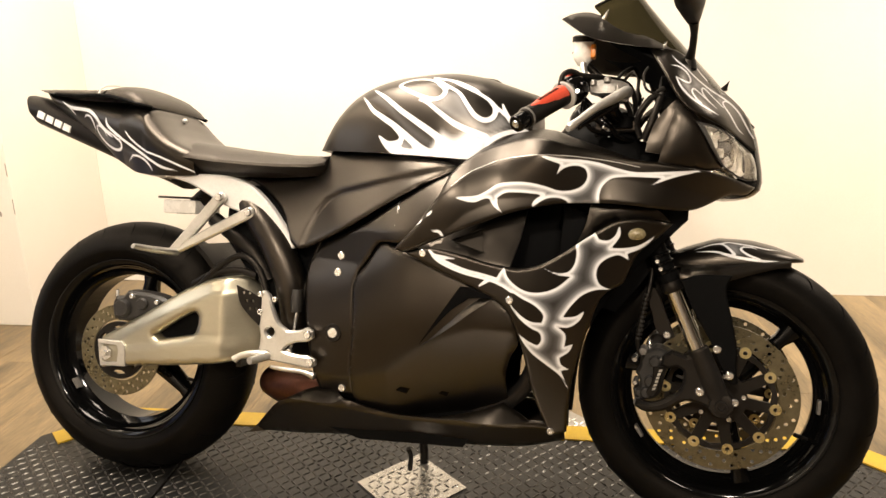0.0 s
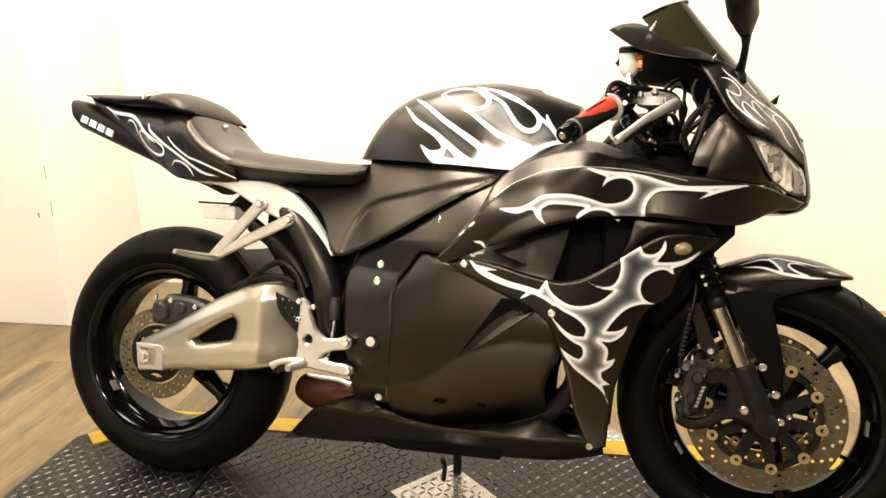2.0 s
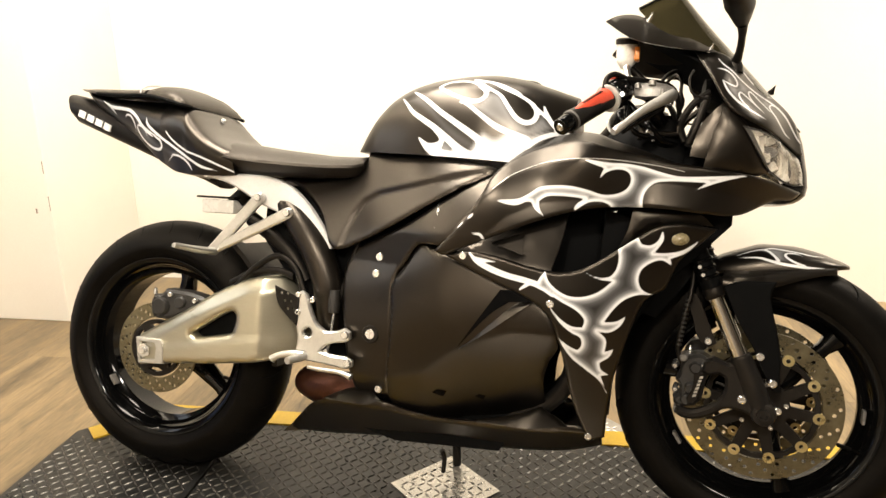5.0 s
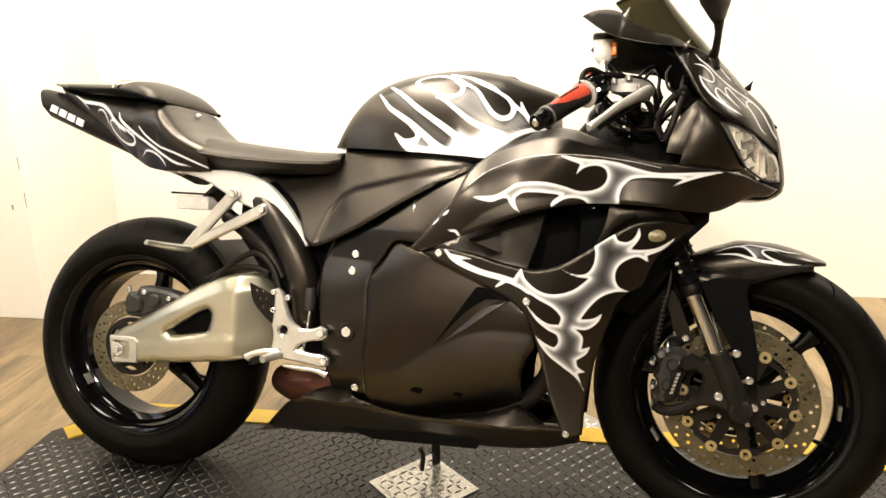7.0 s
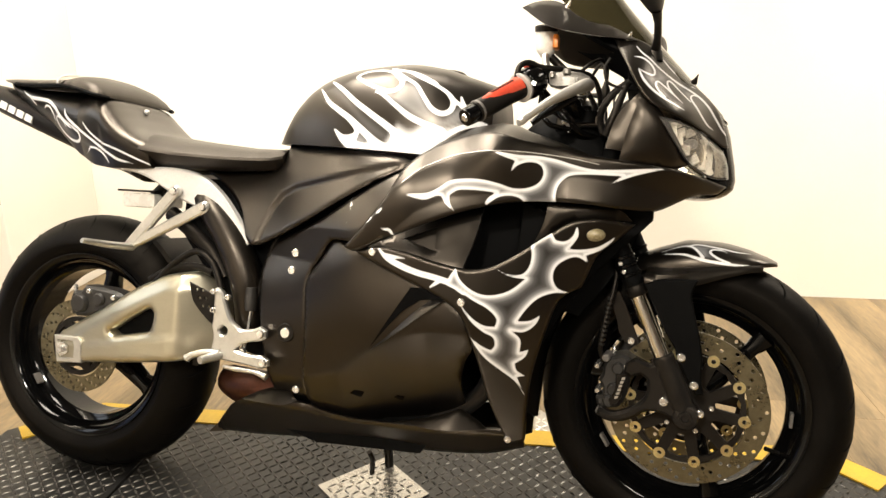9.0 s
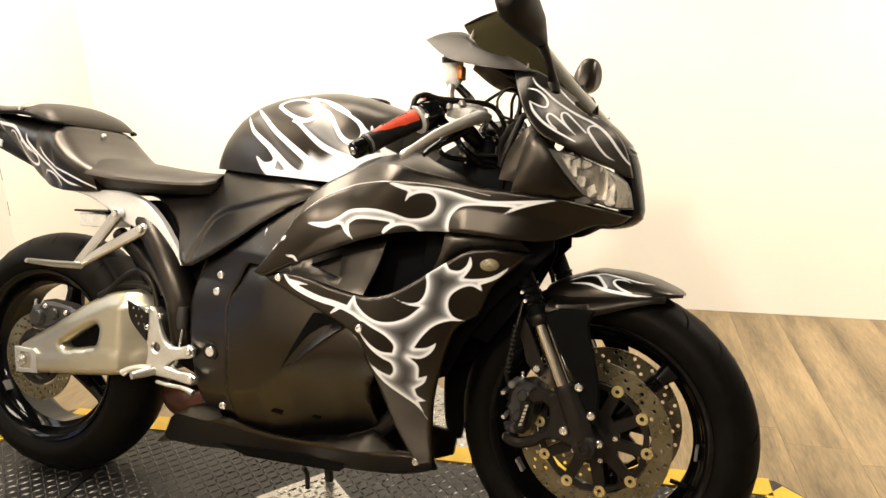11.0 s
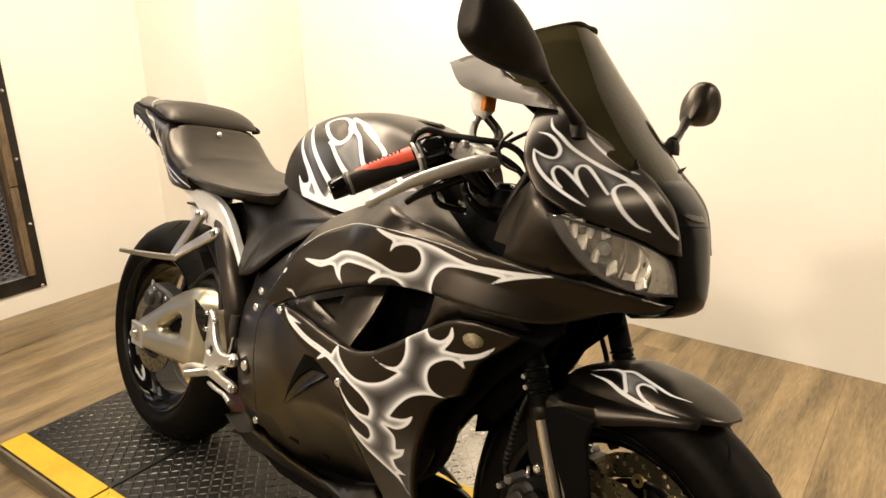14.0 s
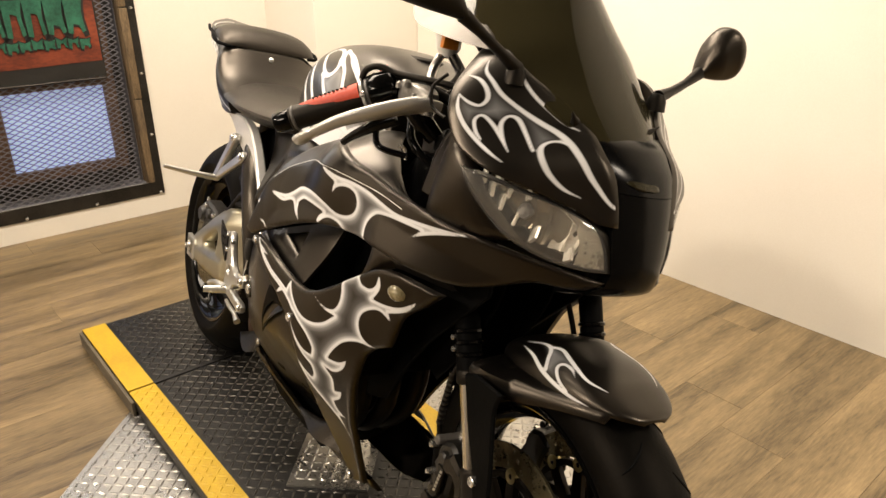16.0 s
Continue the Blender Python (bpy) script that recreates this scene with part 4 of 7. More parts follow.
for side in (-1, 1):
    panel("upper_fairing", UPPER_FAIRING, PAINT, bike, grid=0.004, flames=[[FLAME_UPPER]], lines="upper", field=flared(creased(ARC, 0.014, 0.075, BODY if side < 0 else far_nose, fade=1.22)), side=side, roll=0.006, label="satin black upper fairing with white flames")
    panel("lower_fairing", LOWER_FAIRING, PAINT, bike, grid=0.004, flames=[[FLAME_LOWER_A + FLAME_LOWER_B[1:]]], lines="lower", side=side, roll=0.006, off=0.002, label="satin black lower fairing with white flames")
    panel("side_cowl", SIDE_COWL, MATTE, bike, field=tucked, off=0.0, side=side, grid=0.009, roll=0.004, corner=35, label="satin black side cowl")
    panel("cowl_recess", [(0.640, 0.628), (0.700, 0.640), (0.760, 0.60), (0.72, 0.50), (0.70, 0.36), (0.66, 0.26), (0.585, 0.272), (0.566, 0.300), (0.574, 0.403), (0.566, 0.477), (0.562, 0.562), (0.606, 0.596)], MATTE, bike, field=tucked, off=-0.013, thick=0.003, side=side, grid=0.012, roll=0.003, corner=25, label="dark recessed panel behind the side cowl")
    panel("belly_pan", BELLY_PAN, MATTE, bike, field=keeled, off=-0.010, side=side, roll=0.008, grid=0.009)
    panel("side_cover", SIDE_COVER, MATTE, bike, field=folded(FOLD, 0.009, 0.075, tipped(0.27, 0.66)), side=side, roll=0.01, grid=0.006)
    panel("frame_spar", FRAME_SPAR, PAINT, bike, field=spar_field, off=0.0, side=side, roll=0.006, grid=0.006, lines="spar" if side < 0 else "")
    slope = smooth_field([(0.79, 0.618, 0.224), (0.86, 0.655, 0.205), (0.93, 0.672, 0.19), (1.0, 0.696, 0.17), (0.97, 0.595, 0.218), (0.91, 0.597, 0.224), (0.85, 0.609, 0.226), (0.99, 0.65, 0.188)])
    ip = panel("intake_panel", [(0.775, 0.622), (0.839, 0.650), (0.917, 0.682), (0.99, 0.706), (0.982, 0.653), (0.966, 0.588), (0.919, 0.588), (0.852, 0.600)], MATTE, bike, field=slope, side=side, roll=0.004, holes=[[(0.846, 0.640), (0.908, 0.665), (0.911, 0.619)]], corner=30, label="satin black intake panel with a triangular recess")
    panel("recess_floor", [(0.842, 0.638), (0.910, 0.668), (0.914, 0.614)], MATTE, ip, field=slope, off=-0.014, side=side, thick=0.003, grid=0, roll=0.001)
    panel("duct_panel", DUCT_PANEL, MATTE, bike, off=-0.022, side=side)
    panel("cheek_panel", CHEEK, MATTE, bike, field=BODY if side < 0 else far_nose, off=-0.006, side=side)

NOSE = [(1.205, 1.036), (1.25, 1.03), (1.30, 1.0), (1.345, 0.968), (1.380, 0.940), (1.405, 0.912), (1.419, 0.878), (1.428, 0.846), (1.416, 0.846), (1.392, 0.860), (1.36, 0.874), (1.33, 0.884), (1.305, 0.894), (1.28, 0.906), (1.258, 0.93), (1.235, 0.975)]
for side in (-1, 1):
    shape = BODY if side < 0 else far_nose
    panel("nose_cowl", NOSE, PAINT, bike, field=shape, grid=0.0018, flames="nose", side=side, roll=0.004, label="satin black nose cowl with white flames")
    lamp = panel("headlight", LAMP, CLEAR, bike, field=shape, off=-0.002, thick=0.002, grid=0.012, roll=0.003, side=side, label="clear headlight lens")
    lamp.visible_shadow = False
    panel("reflector", LAMP, LAMPBOWL, lamp, field=shape, off=-0.045, thick=0.004, grid=0.012, roll=0.012, side=side, label="bronze-tinted reflector bowl")
    panel("reflector_rim", LAMP, PLASTIC, lamp, field=shape, off=-0.004, thick=0.012, grid=0, roll=0.002, side=side, holes=[[(x * 0.955 + 1.368 * 0.045, z * 0.93 + 0.833 * 0.07) for x, z in LAMP]])
    panel("lamp_bezel", [(1.378, 0.857), (1.395, 0.851), (1.415, 0.836), (1.426, 0.814), (1.430, 0.789), (1.415, 0.787), (1.402, 0.788), (1.404, 0.812), (1.396, 0.836)], BEZEL, lamp, field=shape, off=-0.014, thick=0.003, grid=0.01, roll=0.003, side=side, label="smooth satin silver bezel")
    # stepped reflector bowl: vertical flutes at two depths, each a shallow hollow
    for i, x in enumerate((1.349, 1.364, 1.378, 1.391)):
        zs = [z for z in np.arange(0.800, 0.885, 0.004) if inside(np.array([(x - 0.006, z)]), [np.array(LAMP)])[0] and inside(np.array([(x + 0.006, z)]), [np.array(LAMP)])[0]]
        if len(zs) < 3:
            continue
        deep = 0.024 + (0.011, 0.004, 0.009, 0.002)[i]
        flute = []
        for z in np.linspace(zs[0], zs[-1], 7):
            w = float(shape(np.array([(x, z)]))[0]) - deep - 0.012 * math.sin(math.pi * (z - zs[0]) / (zs[-1] - zs[0]))
            arc = [(x + 0.0075 * u, side * (w - 0.006 * (1 - u * u) - 0.55 * 0.0075 * u), z) for u in (-1, -0.5, 0, 0.5, 1)]
            flute.append(arc + [(q[0], q[1] - side * 0.006, q[2]) for q in reversed(arc)])
        loft("reflector_flute", flute, LAMPBOWL if i < 2 else REFLECT, lamp, "stepped silver reflector flute", angle=30)
    random.seed(11)
    for x, z, w, h in ((1.308, 0.873, 0.008, 0.006), (1.319, 0.860, 0.009, 0.008), (1.330, 0.846, 0.009, 0.009), (1.326, 0.873, 0.008, 0.005), (1.337, 0.861, 0.007, 0.007), (1.345, 0.831, 0.009, 0.009), (1.352, 0.863, 0.008, 0.006), (1.362, 0.815, 0.008, 0.008), (1.391, 0.797, 0.008, 0.007)):
        box_into(bm := bmesh.new(), (-w * 1.15, -0.0025, -h * 1.2), (w * 1.15, 0.0025, h * 1.2), 0.001)
        turn = Matrix.Rotation(random.uniform(-0.35, 0.35), 4, "X") @ Matrix.Rotation(side * random.uniform(0.2, 0.7), 4, "Z") @ Matrix.Rotation(random.uniform(-0.5, 0.1), 4, "Y")
        bm.transform(Matrix.Translation((x, side * (float(shape(np.array([(x, z)]))[0]) - 0.032), z)) @ turn)
        part("reflector_facet", bm, REFLECT, lamp, "bright stepped reflector facet")
    for dx, dz, r in ((1.356, 0.842, 0.010),):
        y = side * (float(shape(np.array([(dx, dz)]))[0]) - 0.022)
        turned("bulb_shield", [(0.0, 0.010), (r * 0.7, 0.008), (r, 0.0), (r, -0.012), (0.0, -0.012)], GREYPART, lamp, (dx, y, dz), "X", 18, "", 30, Matrix.Rotation(radians(48 * side), 4, "Z"))
# the dark air intake between the lamps, and the bridge below the screen
def nose_band(levels):
    """Rings of the nose's middle, from one cowl edge round the point to the other."""
    rows = []
    for z in levels:
        xe = float(np.interp(z, [0.745, 0.752, 0.765, 0.787, 0.815, 0.838, 0.878, 0.912, 0.94, 0.968], [1.389, 1.417, 1.435, 1.439, 1.435, 1.430, 1.422, 1.406, 1.38, 1.345]))
        near, far = (max(0.014, float(f(np.array([(xe, z)]))[0]) - 0.003) for f in (BODY, far_nose))
        mid, half = (far - near) / 2, (far + near) / 2
        ys = [-near + (near + far) * k / 16 for k in range(17)]
        front = [(xe - 0.004 + 0.016 * (1 - abs((y - mid) / half) ** 2.2), y, z) for y in ys]
        rows.append(front + [(xe - 0.03, far * 0.6, z), (xe - 0.04, mid, z), (xe - 0.03, -near * 0.6, z)])
    return rows


loft("nose_intake", nose_band((0.746, 0.751, 0.758, 0.768, 0.785, 0.81, 0.84, 0.87, 0.888)), INTAKE, bike, "gloss black centre intake")
loft("nose_bridge", nose_band((0.889, 0.90, 0.912, 0.925, 0.94, 0.955)), INTAKE, bike, "gloss black nose bridge below the screen", angle=60)


for side in (-1, 1):
    edge = [(x, z) for x, z in ((0.852, 0.745), (0.881, 0.771), (0.91, 0.787), (0.943, 0.800), (0.98, 0.806), (1.016, 0.809), (1.073, 0.809), (1.146, 0.803), (1.20, 0.794))]
    ww = creased(ARC, 0.014, 0.075, fade=1.22)(edge)
    tube("pinstripe", [(x, side * (w + 0.0002), z) for (x, z), w in zip(edge, ww)], 0.0007, FRAMESILVER, bike, "thin silver pinstripe", 6, 5)

TOPEDGE = np.array([(0.835, 0.757), (0.849, 0.776), (0.895, 0.816), (0.954, 0.840), (1.012, 0.846), (1.045, 0.839), (1.067, 0.832), (1.124, 0.822), (1.176, 0.811), (1.233, 0.804)])
for side in (-1, 1):
    rows = []
    for x in np.linspace(0.838, 1.21, 38):
        z0 = float(np.interp(x, TOPEDGE[:, 0], TOPEDGE[:, 1]))
        w0 = float(BODY(np.array([(x, z0)]))[0]) - 0.003
        w1 = float(np.interp(x, [0.838, 0.957, 1.02, 1.07, 1.13, 1.21], [0.088, 0.086, 0.105, 0.140, 0.168, w0 - 0.004]))
        row = []
        for k in range(9):
            t = k / 8
            row.append((x, side * (w0 + (w1 - w0) * t), z0 - 0.001 + (0.034 * math.sin(t * math.pi / 2) - 0.006 * t) * min(1.0, max(0.06, (1.20 - x) / 0.16))))
        rows.append(row + [(q[0], q[1], q[2] - 0.006) for q in reversed(row)])
    loft("fairing_shoulder", rows, MATTE, bike, "satin black fairing shoulder beside the tank", angle=50)

# windscreen: a smoked double bubble
rings = []
for i in range(17):
    t = (i - 2) / 14
    cx, cz = 1.392 - 0.210 * t - 0.016 * math.sin(math.pi * t), 0.936 + 0.240 * t + 0.012 * math.sin(math.pi * t)
    ex = np.interp(t, [-0.143, 0, 0.2, 0.5, 0.8, 1], [1.408, 1.372, 1.315, 1.235, 1.13, 1.098])
    ez = np.interp(t, [-0.143, 0, 0.2, 0.5, 0.8, 1], [0.905, 0.938, 0.975, 1.025, 1.082, 1.12])
    ew = np.interp(t, [-0.143, 0, 0.2, 0.5, 0.8, 1], [0.022, 0.052, 0.100, 0.128, 0.124, 0.105])
    row = []
    for k in range(21):
        s = math.sin((-1 + k / 10) * math.pi / 2)
        c = 1 - abs(s) ** 2.7
        row.append((ex + (cx - ex) * c, ew * s + (0.026 - 0.014 * t) * min(1, 1 + s), ez + (cz - ez) * c))
    rings.append(row)
loop_rings = []
for row in rings:
    loop_rings.append([Vector(q) for q in row] + [Vector(q) - Vector((0.0022, 0, 0.0018)) for q in reversed(row)])
screen = loft("windscreen", loop_rings, SMOKE, bike, "dark smoked windscreen")
# Black sheet added under the screen to stop light passing through it.
light_block = [[Vector((q[0] - 0.016, q[1] * 0.96, q[2] - 0.012)) for q in row] for row in rings[3:16]]
loft("screen_light_block", [row + [q - Vector((0.003, 0, 0.003)) for q in reversed(row)] for row in light_block], INNER, bike, "matte black sheet added under the screen to block light")
tube("screen_edge", [rings[-1][k] for k in (0, 4, 8, 10, 12, 16, 20)], 0.003, PLASTIC, screen, segs=6)
for side in (-1, 1):
    for x, w, z in ((1.355, 0.066, 0.962), (1.232, 0.122, 1.028), (1.118, 0.11, 1.094)):
        turned("spike_bolt", [(0.0, 0.022), (0.0035, 0.008), (0.0065, 0.0), (0.0, -0.002)], BOLTMETAL if x < 1.3 else PLASTIC, bike, (x, side * (w + 0.002), z), "Z", 10, "pointed screen bolt", 40, Matrix.Rotation(radians(50 * -side), 4, "X") @ Matrix.Rotation(radians(18), 4, "Y"))
# trim wings under the screen's rear edge
for side in (-1, 1):
    wing = smooth_field([(1.04, 1.078, 0.155), (1.12, 1.04, 0.165), (1.24, 1.03, 0.135), (1.18, 1.058, 0.125), (1.09, 1.096, 0.115)])
    panel("screen_wing", [(1.036, 1.085), (1.055, 1.102), (1.09, 1.110), (1.15, 1.080), (1.21, 1.050), (1.25, 1.026), (1.20, 1.028), (1.13, 1.036), (1.09, 1.046)], MATTE, bike, field=wing, side=side, thick=0.004, roll=0.003)

# tank
TANK = [(0.490, 0.832, 0.045), (0.512, 0.872, 0.070), (0.540, 0.913, 0.092), (0.584, 0.953, 0.114), (0.635, 0.977, 0.135), (0.70, 0.992, 0.153), (0.80, 1.0, 0.166), (0.865, 0.992, 0.163), (0.922, 0.975, 0.15), (0.985, 0.955, 0.12)]
tk = np.array(TANK)
rows, where = [], []
for x in np.arange(0.490, 0.9851, 0.005):
    zt, w, zb = glide(x, tk, 1), glide(x, tk, 2), 0.824 - 0.055 * (x - 0.490)
    ring = super_ring(x, w, zb, zt, 3.0, 96, 0.0)
    rows.append(ring)
    for i, (_, y, z) in enumerate(ring):
        h = max(z - 0.80, 0) / (zt - 0.80)
        where.append((x, 0.17 * math.atan2(h**1.5, (abs(y) / w) ** 1.5) if i < 98 else 0.0))
loft("fuel_tank", rows, PAINT, bike, "satin black fuel tank with white flames", *brushed_loft(where, "tank"))
turned("filler_cap", [(0.0, 0.012), (0.03, 0.012), (0.036, 0.008), (0.038, 0.0), (0.0, 0.0)], DARKCAST, bike, (0.86, 0.0, 0.981), "Z", 28)

# seat, tail and pillion pad
SEAT = ((0.118, 0.80, 0.822, 0.085), (0.135, 0.79, 0.834, 0.11), (0.17, 0.775, 0.838, 0.128), (0.22, 0.764, 0.834, 0.138), (0.29, 0.758, 0.826, 0.138), (0.37, 0.757, 0.819, 0.125), (0.44, 0.760, 0.814, 0.105), (0.49, 0.764, 0.814, 0.088), (0.515, 0.775, 0.816, 0.07))
seat_rows = []
for x in np.linspace(0.118, 0.515, 60):
    zb, zt, w = (glide(x, SEAT, k) for k in (1, 2, 3))
    # a creased edge: the top slopes out to a rim, the side tucks in below it
    rim = zb + 0.42 * (zt - zb)
    half = [(w * 0.74, zb), (w * 0.88, zb + 0.45 * (rim - zb)), (w, rim - 0.002), (w * 0.985, rim + 0.004), (w * 0.90, rim + 0.35 * (zt - rim)), (w * 0.72, rim + 0.68 * (zt - rim)), (w * 0.45, rim + 0.92 * (zt - rim)), (0.0, zt)]
    seat_rows.append([(x, -1.12 * y - 0.005, z) for y, z in half] + [(x, 1.12 * y - 0.005, z) for y, z in reversed(half[:-1])])
loft("rider_seat", seat_rows, LEATHER, bike, "black vinyl rider seat", angle=32)
tail_rows, tail_where = [], []
TAIL = np.array([(-0.294, 0.958, 0.964, 0.016), (-0.26, 0.936, 0.956, 0.045), (-0.24, 0.922, 0.949, 0.056), (-0.186, 0.894, 0.942, 0.072), (-0.099, 0.846, 0.936, 0.092), (-0.063, 0.818, 0.934, 0.100), (-0.012, 0.781, 0.931, 0.110), (0.05, 0.757, 0.925, 0.123), (0.082, 0.754, 0.912, 0.127), (0.10, 0.752, 0.893, 0.13), (0.125, 0.752, 0.868, 0.131), (0.155, 0.752, 0.845, 0.13), (0.185, 0.752, 0.830, 0.128), (0.224, 0.755, 0.815, 0.12)])
for x in np.arange(-0.294, 0.2241, 0.003):
    zb, zt, w = (glide(x, TAIL, k) for k in (1, 2, 3))
    ring = super_ring(x, w * 1.28, zb, zt, float(np.interp(x, [0.0, 0.09], [2.7, 4.2])), 128, 0.006, -0.010)
    # the flanks slope in towards the keel, the more so further back
    draw = float(np.interp(x, [-0.294, 0.0, 0.12, 0.224], [0.42, 0.42, 0.27, 0.16]))
    ring = [(q[0], -0.010 + (q[1] + 0.010) * (1 - draw * (1 - min(1, max(0, (q[2] - zb) / (zt - zb)))) ** 1.1), q[2]) for q in ring]
    tail_rows.append(ring)
    tail_where += [(q[0], q[2]) if abs(q[1] + 0.010) > 0.3 * w else (9, 9) for q in ring]
loft("tail_cowl", tail_rows, PAINT, bike, "satin black tail with airbrushed flames", *brushed_loft(tail_where, "tail"))
pad_rows = [super_ring(x, w * 1.28, zb, zt, 2.6, 36, 0.0, -0.010) for x, zb, zt, w in ((-0.318, 0.967, 0.970, 0.010), (-0.27, 0.956, 0.9665, 0.040), (-0.24, 0.950, 0.966, 0.054), (-0.198, 0.946, 0.964, 0.066), (-0.112, 0.939, 0.961, 0.083), (-0.06, 0.937, 0.961, 0.090), (-0.042, 0.936, 0.961, 0.092))]
loft("tail_top", pad_rows, MATTE, bike, "satin black pointed tail cap", angle=35)
pad_rows = [super_ring(x, w * 1.28, zb, zt, 2.5, 36, 0.0, -0.010) for x, zb, zt, w in ((-0.041, 0.934, 0.957, 0.087), (-0.034, 0.932, 0.965, 0.094), (-0.01, 0.930, 0.9695, 0.099), (0.022, 0.926, 0.968, 0.103), (0.05, 0.922, 0.957, 0.104), (0.068, 0.917, 0.942, 0.102), (0.080, 0.914, 0.926, 0.096), (0.084, 0.912, 0.916, 0.085))]
loft("pillion_pad", pad_rows, LEATHER, bike, "black pillion pad", angle=50)
for side in (-1, 1):
    tube("pad_gap", [(-0.20, side * 0.071 * 1.28 - 0.010, 0.944), (-0.112, side * 0.088 * 1.28 - 0.010, 0.9375), (-0.03, side * 0.100 * 1.28 - 0.010, 0.935), (0.03, side * 0.110 * 1.28 - 0.010, 0.925), (0.07, side * 0.108 * 1.28 - 0.010, 0.914), (0.087, side * 0.085 * 1.28 - 0.010, 0.910)], 0.0048, INNER, bike, segs=6)
    tube("cap_trim", [(-0.050, side * 0.093 * 1.28 - 0.010, 0.942), (-0.046, side * 0.091 * 1.28 - 0.010, 0.954), (-0.038, side * 0.078 * 1.28 - 0.010, 0.963), (-0.032, side * 0.055 * 1.28 - 0.010, 0.967)], 0.002, FRAMESILVER, bike, "thin silver trim", 6, 5)
bolt((0.104, -0.012, 0.894), 0.006, FRAMESILVER, bike, (0.5, -0.3, 0.8), name="seat_lock")

# exhaust under the tail
ex_rows = []
for k, (x, z) in enumerate(((-0.324, 0.915), (-0.295, 0.904), (-0.2, 0.870), (-0.1, 0.834), (0.0, 0.797), (0.08, 0.766), (0.12, 0.75))):
    hw, hh = (0.064, 0.033) if 0 < k < 5 else ((0.060, 0.034) if k == 0 else (0.05, 0.03))
    ex_rows.append([(x + 0.35 * hh * math.sin(a) * (1 if k else -1.05), hw * math.copysign(abs(math.cos(a)) ** 0.6, math.cos(a)), z + 0.005 + hh * math.copysign(abs(math.sin(a)) ** 0.75, math.sin(a))) for a in [2 * math.pi * i / 32 for i in range(32)]])
exhaust = loft("exhaust_silencer", ex_rows, PLASTIC, bike, "black underseat silencer")
for k in range(4):
    x, z, w, h = -0.284 + k * 0.0262, 0.909 - k * 0.0104, 0.0205, 0.016
    plate("silencer_mark", [[(x, z), (x + w, z - 0.008), (x + w - 0.006, z - 0.008 - h), (x - 0.006, z - h)]], -0.0665, -0.056, WHITEMARK, exhaust, "white maker's mark", bevel=0.0003)
tube("silencer_strap", [(0.005, -0.056, 0.80), (0.05, -0.062, 0.772), (0.10, -0.055, 0.75)], 0.006, ALLOY, exhaust, segs=8)

# rear light, plate bracket
box_into(bm := bmesh.new(), (0.075, -0.07, 0.700), (0.18, 0.05, 0.705), 0.001)
holder = part("plate_bracket", bm, PLASTIC, bike)
box_into(bm := bmesh.new(), (0.085, -0.065, 0.664), (0.175, 0.045, 0.697), 0.006)
part("tail_light", bm, MILKY, holder, "pale tail light lens", smooth=True)
tube("plate_arm", [(0.15, -0.02, 0.69), (0.19, -0.03, 0.72), (0.22, -0.04, 0.75)], 0.02, PLASTIC, holder)

# subframe and the black rear frame
for side in (-1, 1):
    y = side * 0.118
    plate("subframe_rail", [[(0.13, 0.752), (0.20, 0.757), (0.30, 0.755), (0.358, 0.735), (0.40, 0.70), (0.44, 0.650), (0.470, 0.606), (0.462, 0.594), (0.44, 0.600), (0.39, 0.640), (0.335, 0.672), (0.288, 0.690), (0.20, 0.735)]], y - 0.012, y + 0.012, FRAMESILVER, bike, "bare silver subframe rail", 0.004)
    tube("frame_tube", [(0.33, side * 0.10, 0.70), (0.38, side * 0.115, 0.655), (0.43, side * 0.12, 0.59), (0.462, side * 0.118, 0.51), (0.468, side * 0.11, 0.42)], [0.028, 0.032, 0.036, 0.036, 0.03], MATTE, bike, segs=16)
    tube("hugger_tube", [(0.24, side * 0.085, 0.655), (0.30, side * 0.095, 0.62), (0.36, side * 0.10, 0.575), (0.395, side * 0.10, 0.52)], 0.018, PLASTIC, bike)
loft("hugger", [[(0.322 * math.sin(a), -0.088 + 0.176 * k / 10, 0.322 + 0.345 * math.cos(a)) for k in range(11)] + [(0.31 * math.sin(a), 0.088 - 0.176 * k / 10, 0.322 + 0.335 * math.cos(a)) for k in range(11)] for a in [radians(d) for d in range(38, 96, 6)]], PLASTIC, bike)
loft("inner_fender", [super_ring(x, 0.10, zb, zt, 4, 20) for x, zb, zt in ((0.285, 0.61, 0.74), (0.34, 0.54, 0.74), (0.45, 0.44, 0.74))], INNER, bike)
loft("engine_block", [super_ring(x, w, zb, zt, 5, 20) for x, w, zb, zt in ((0.43, 0.08, 0.36, 0.78), (0.52, 0.10, 0.34, 0.80), (0.62, 0.115, 0.33, 0.80), (0.80, 0.125, 0.34, 0.80), (0.90, 0.125, 0.40, 0.80), (0.94, 0.12, 0.46, 0.80), (1.05, 0.10, 0.50, 0.80))], INNER, bike)
loft("sump", [super_ring(x, 0.07, zb, 0.36, 4, 16) for x, zb in ((0.50, 0.2), (0.62, 0.17), (0.86, 0.18), (0.90, 0.24))], INNER, bike)
loft("head_stock", [super_ring(x, w, zb, zt, 4, 20) for x, w, zb, zt in ((1.04, 0.11, 0.72, 0.86), (1.12, 0.10, 0.72, 0.88), (1.20, 0.12, 0.73, 0.86), (1.30, 0.10, 0.75, 0.84))], INNER, bike)
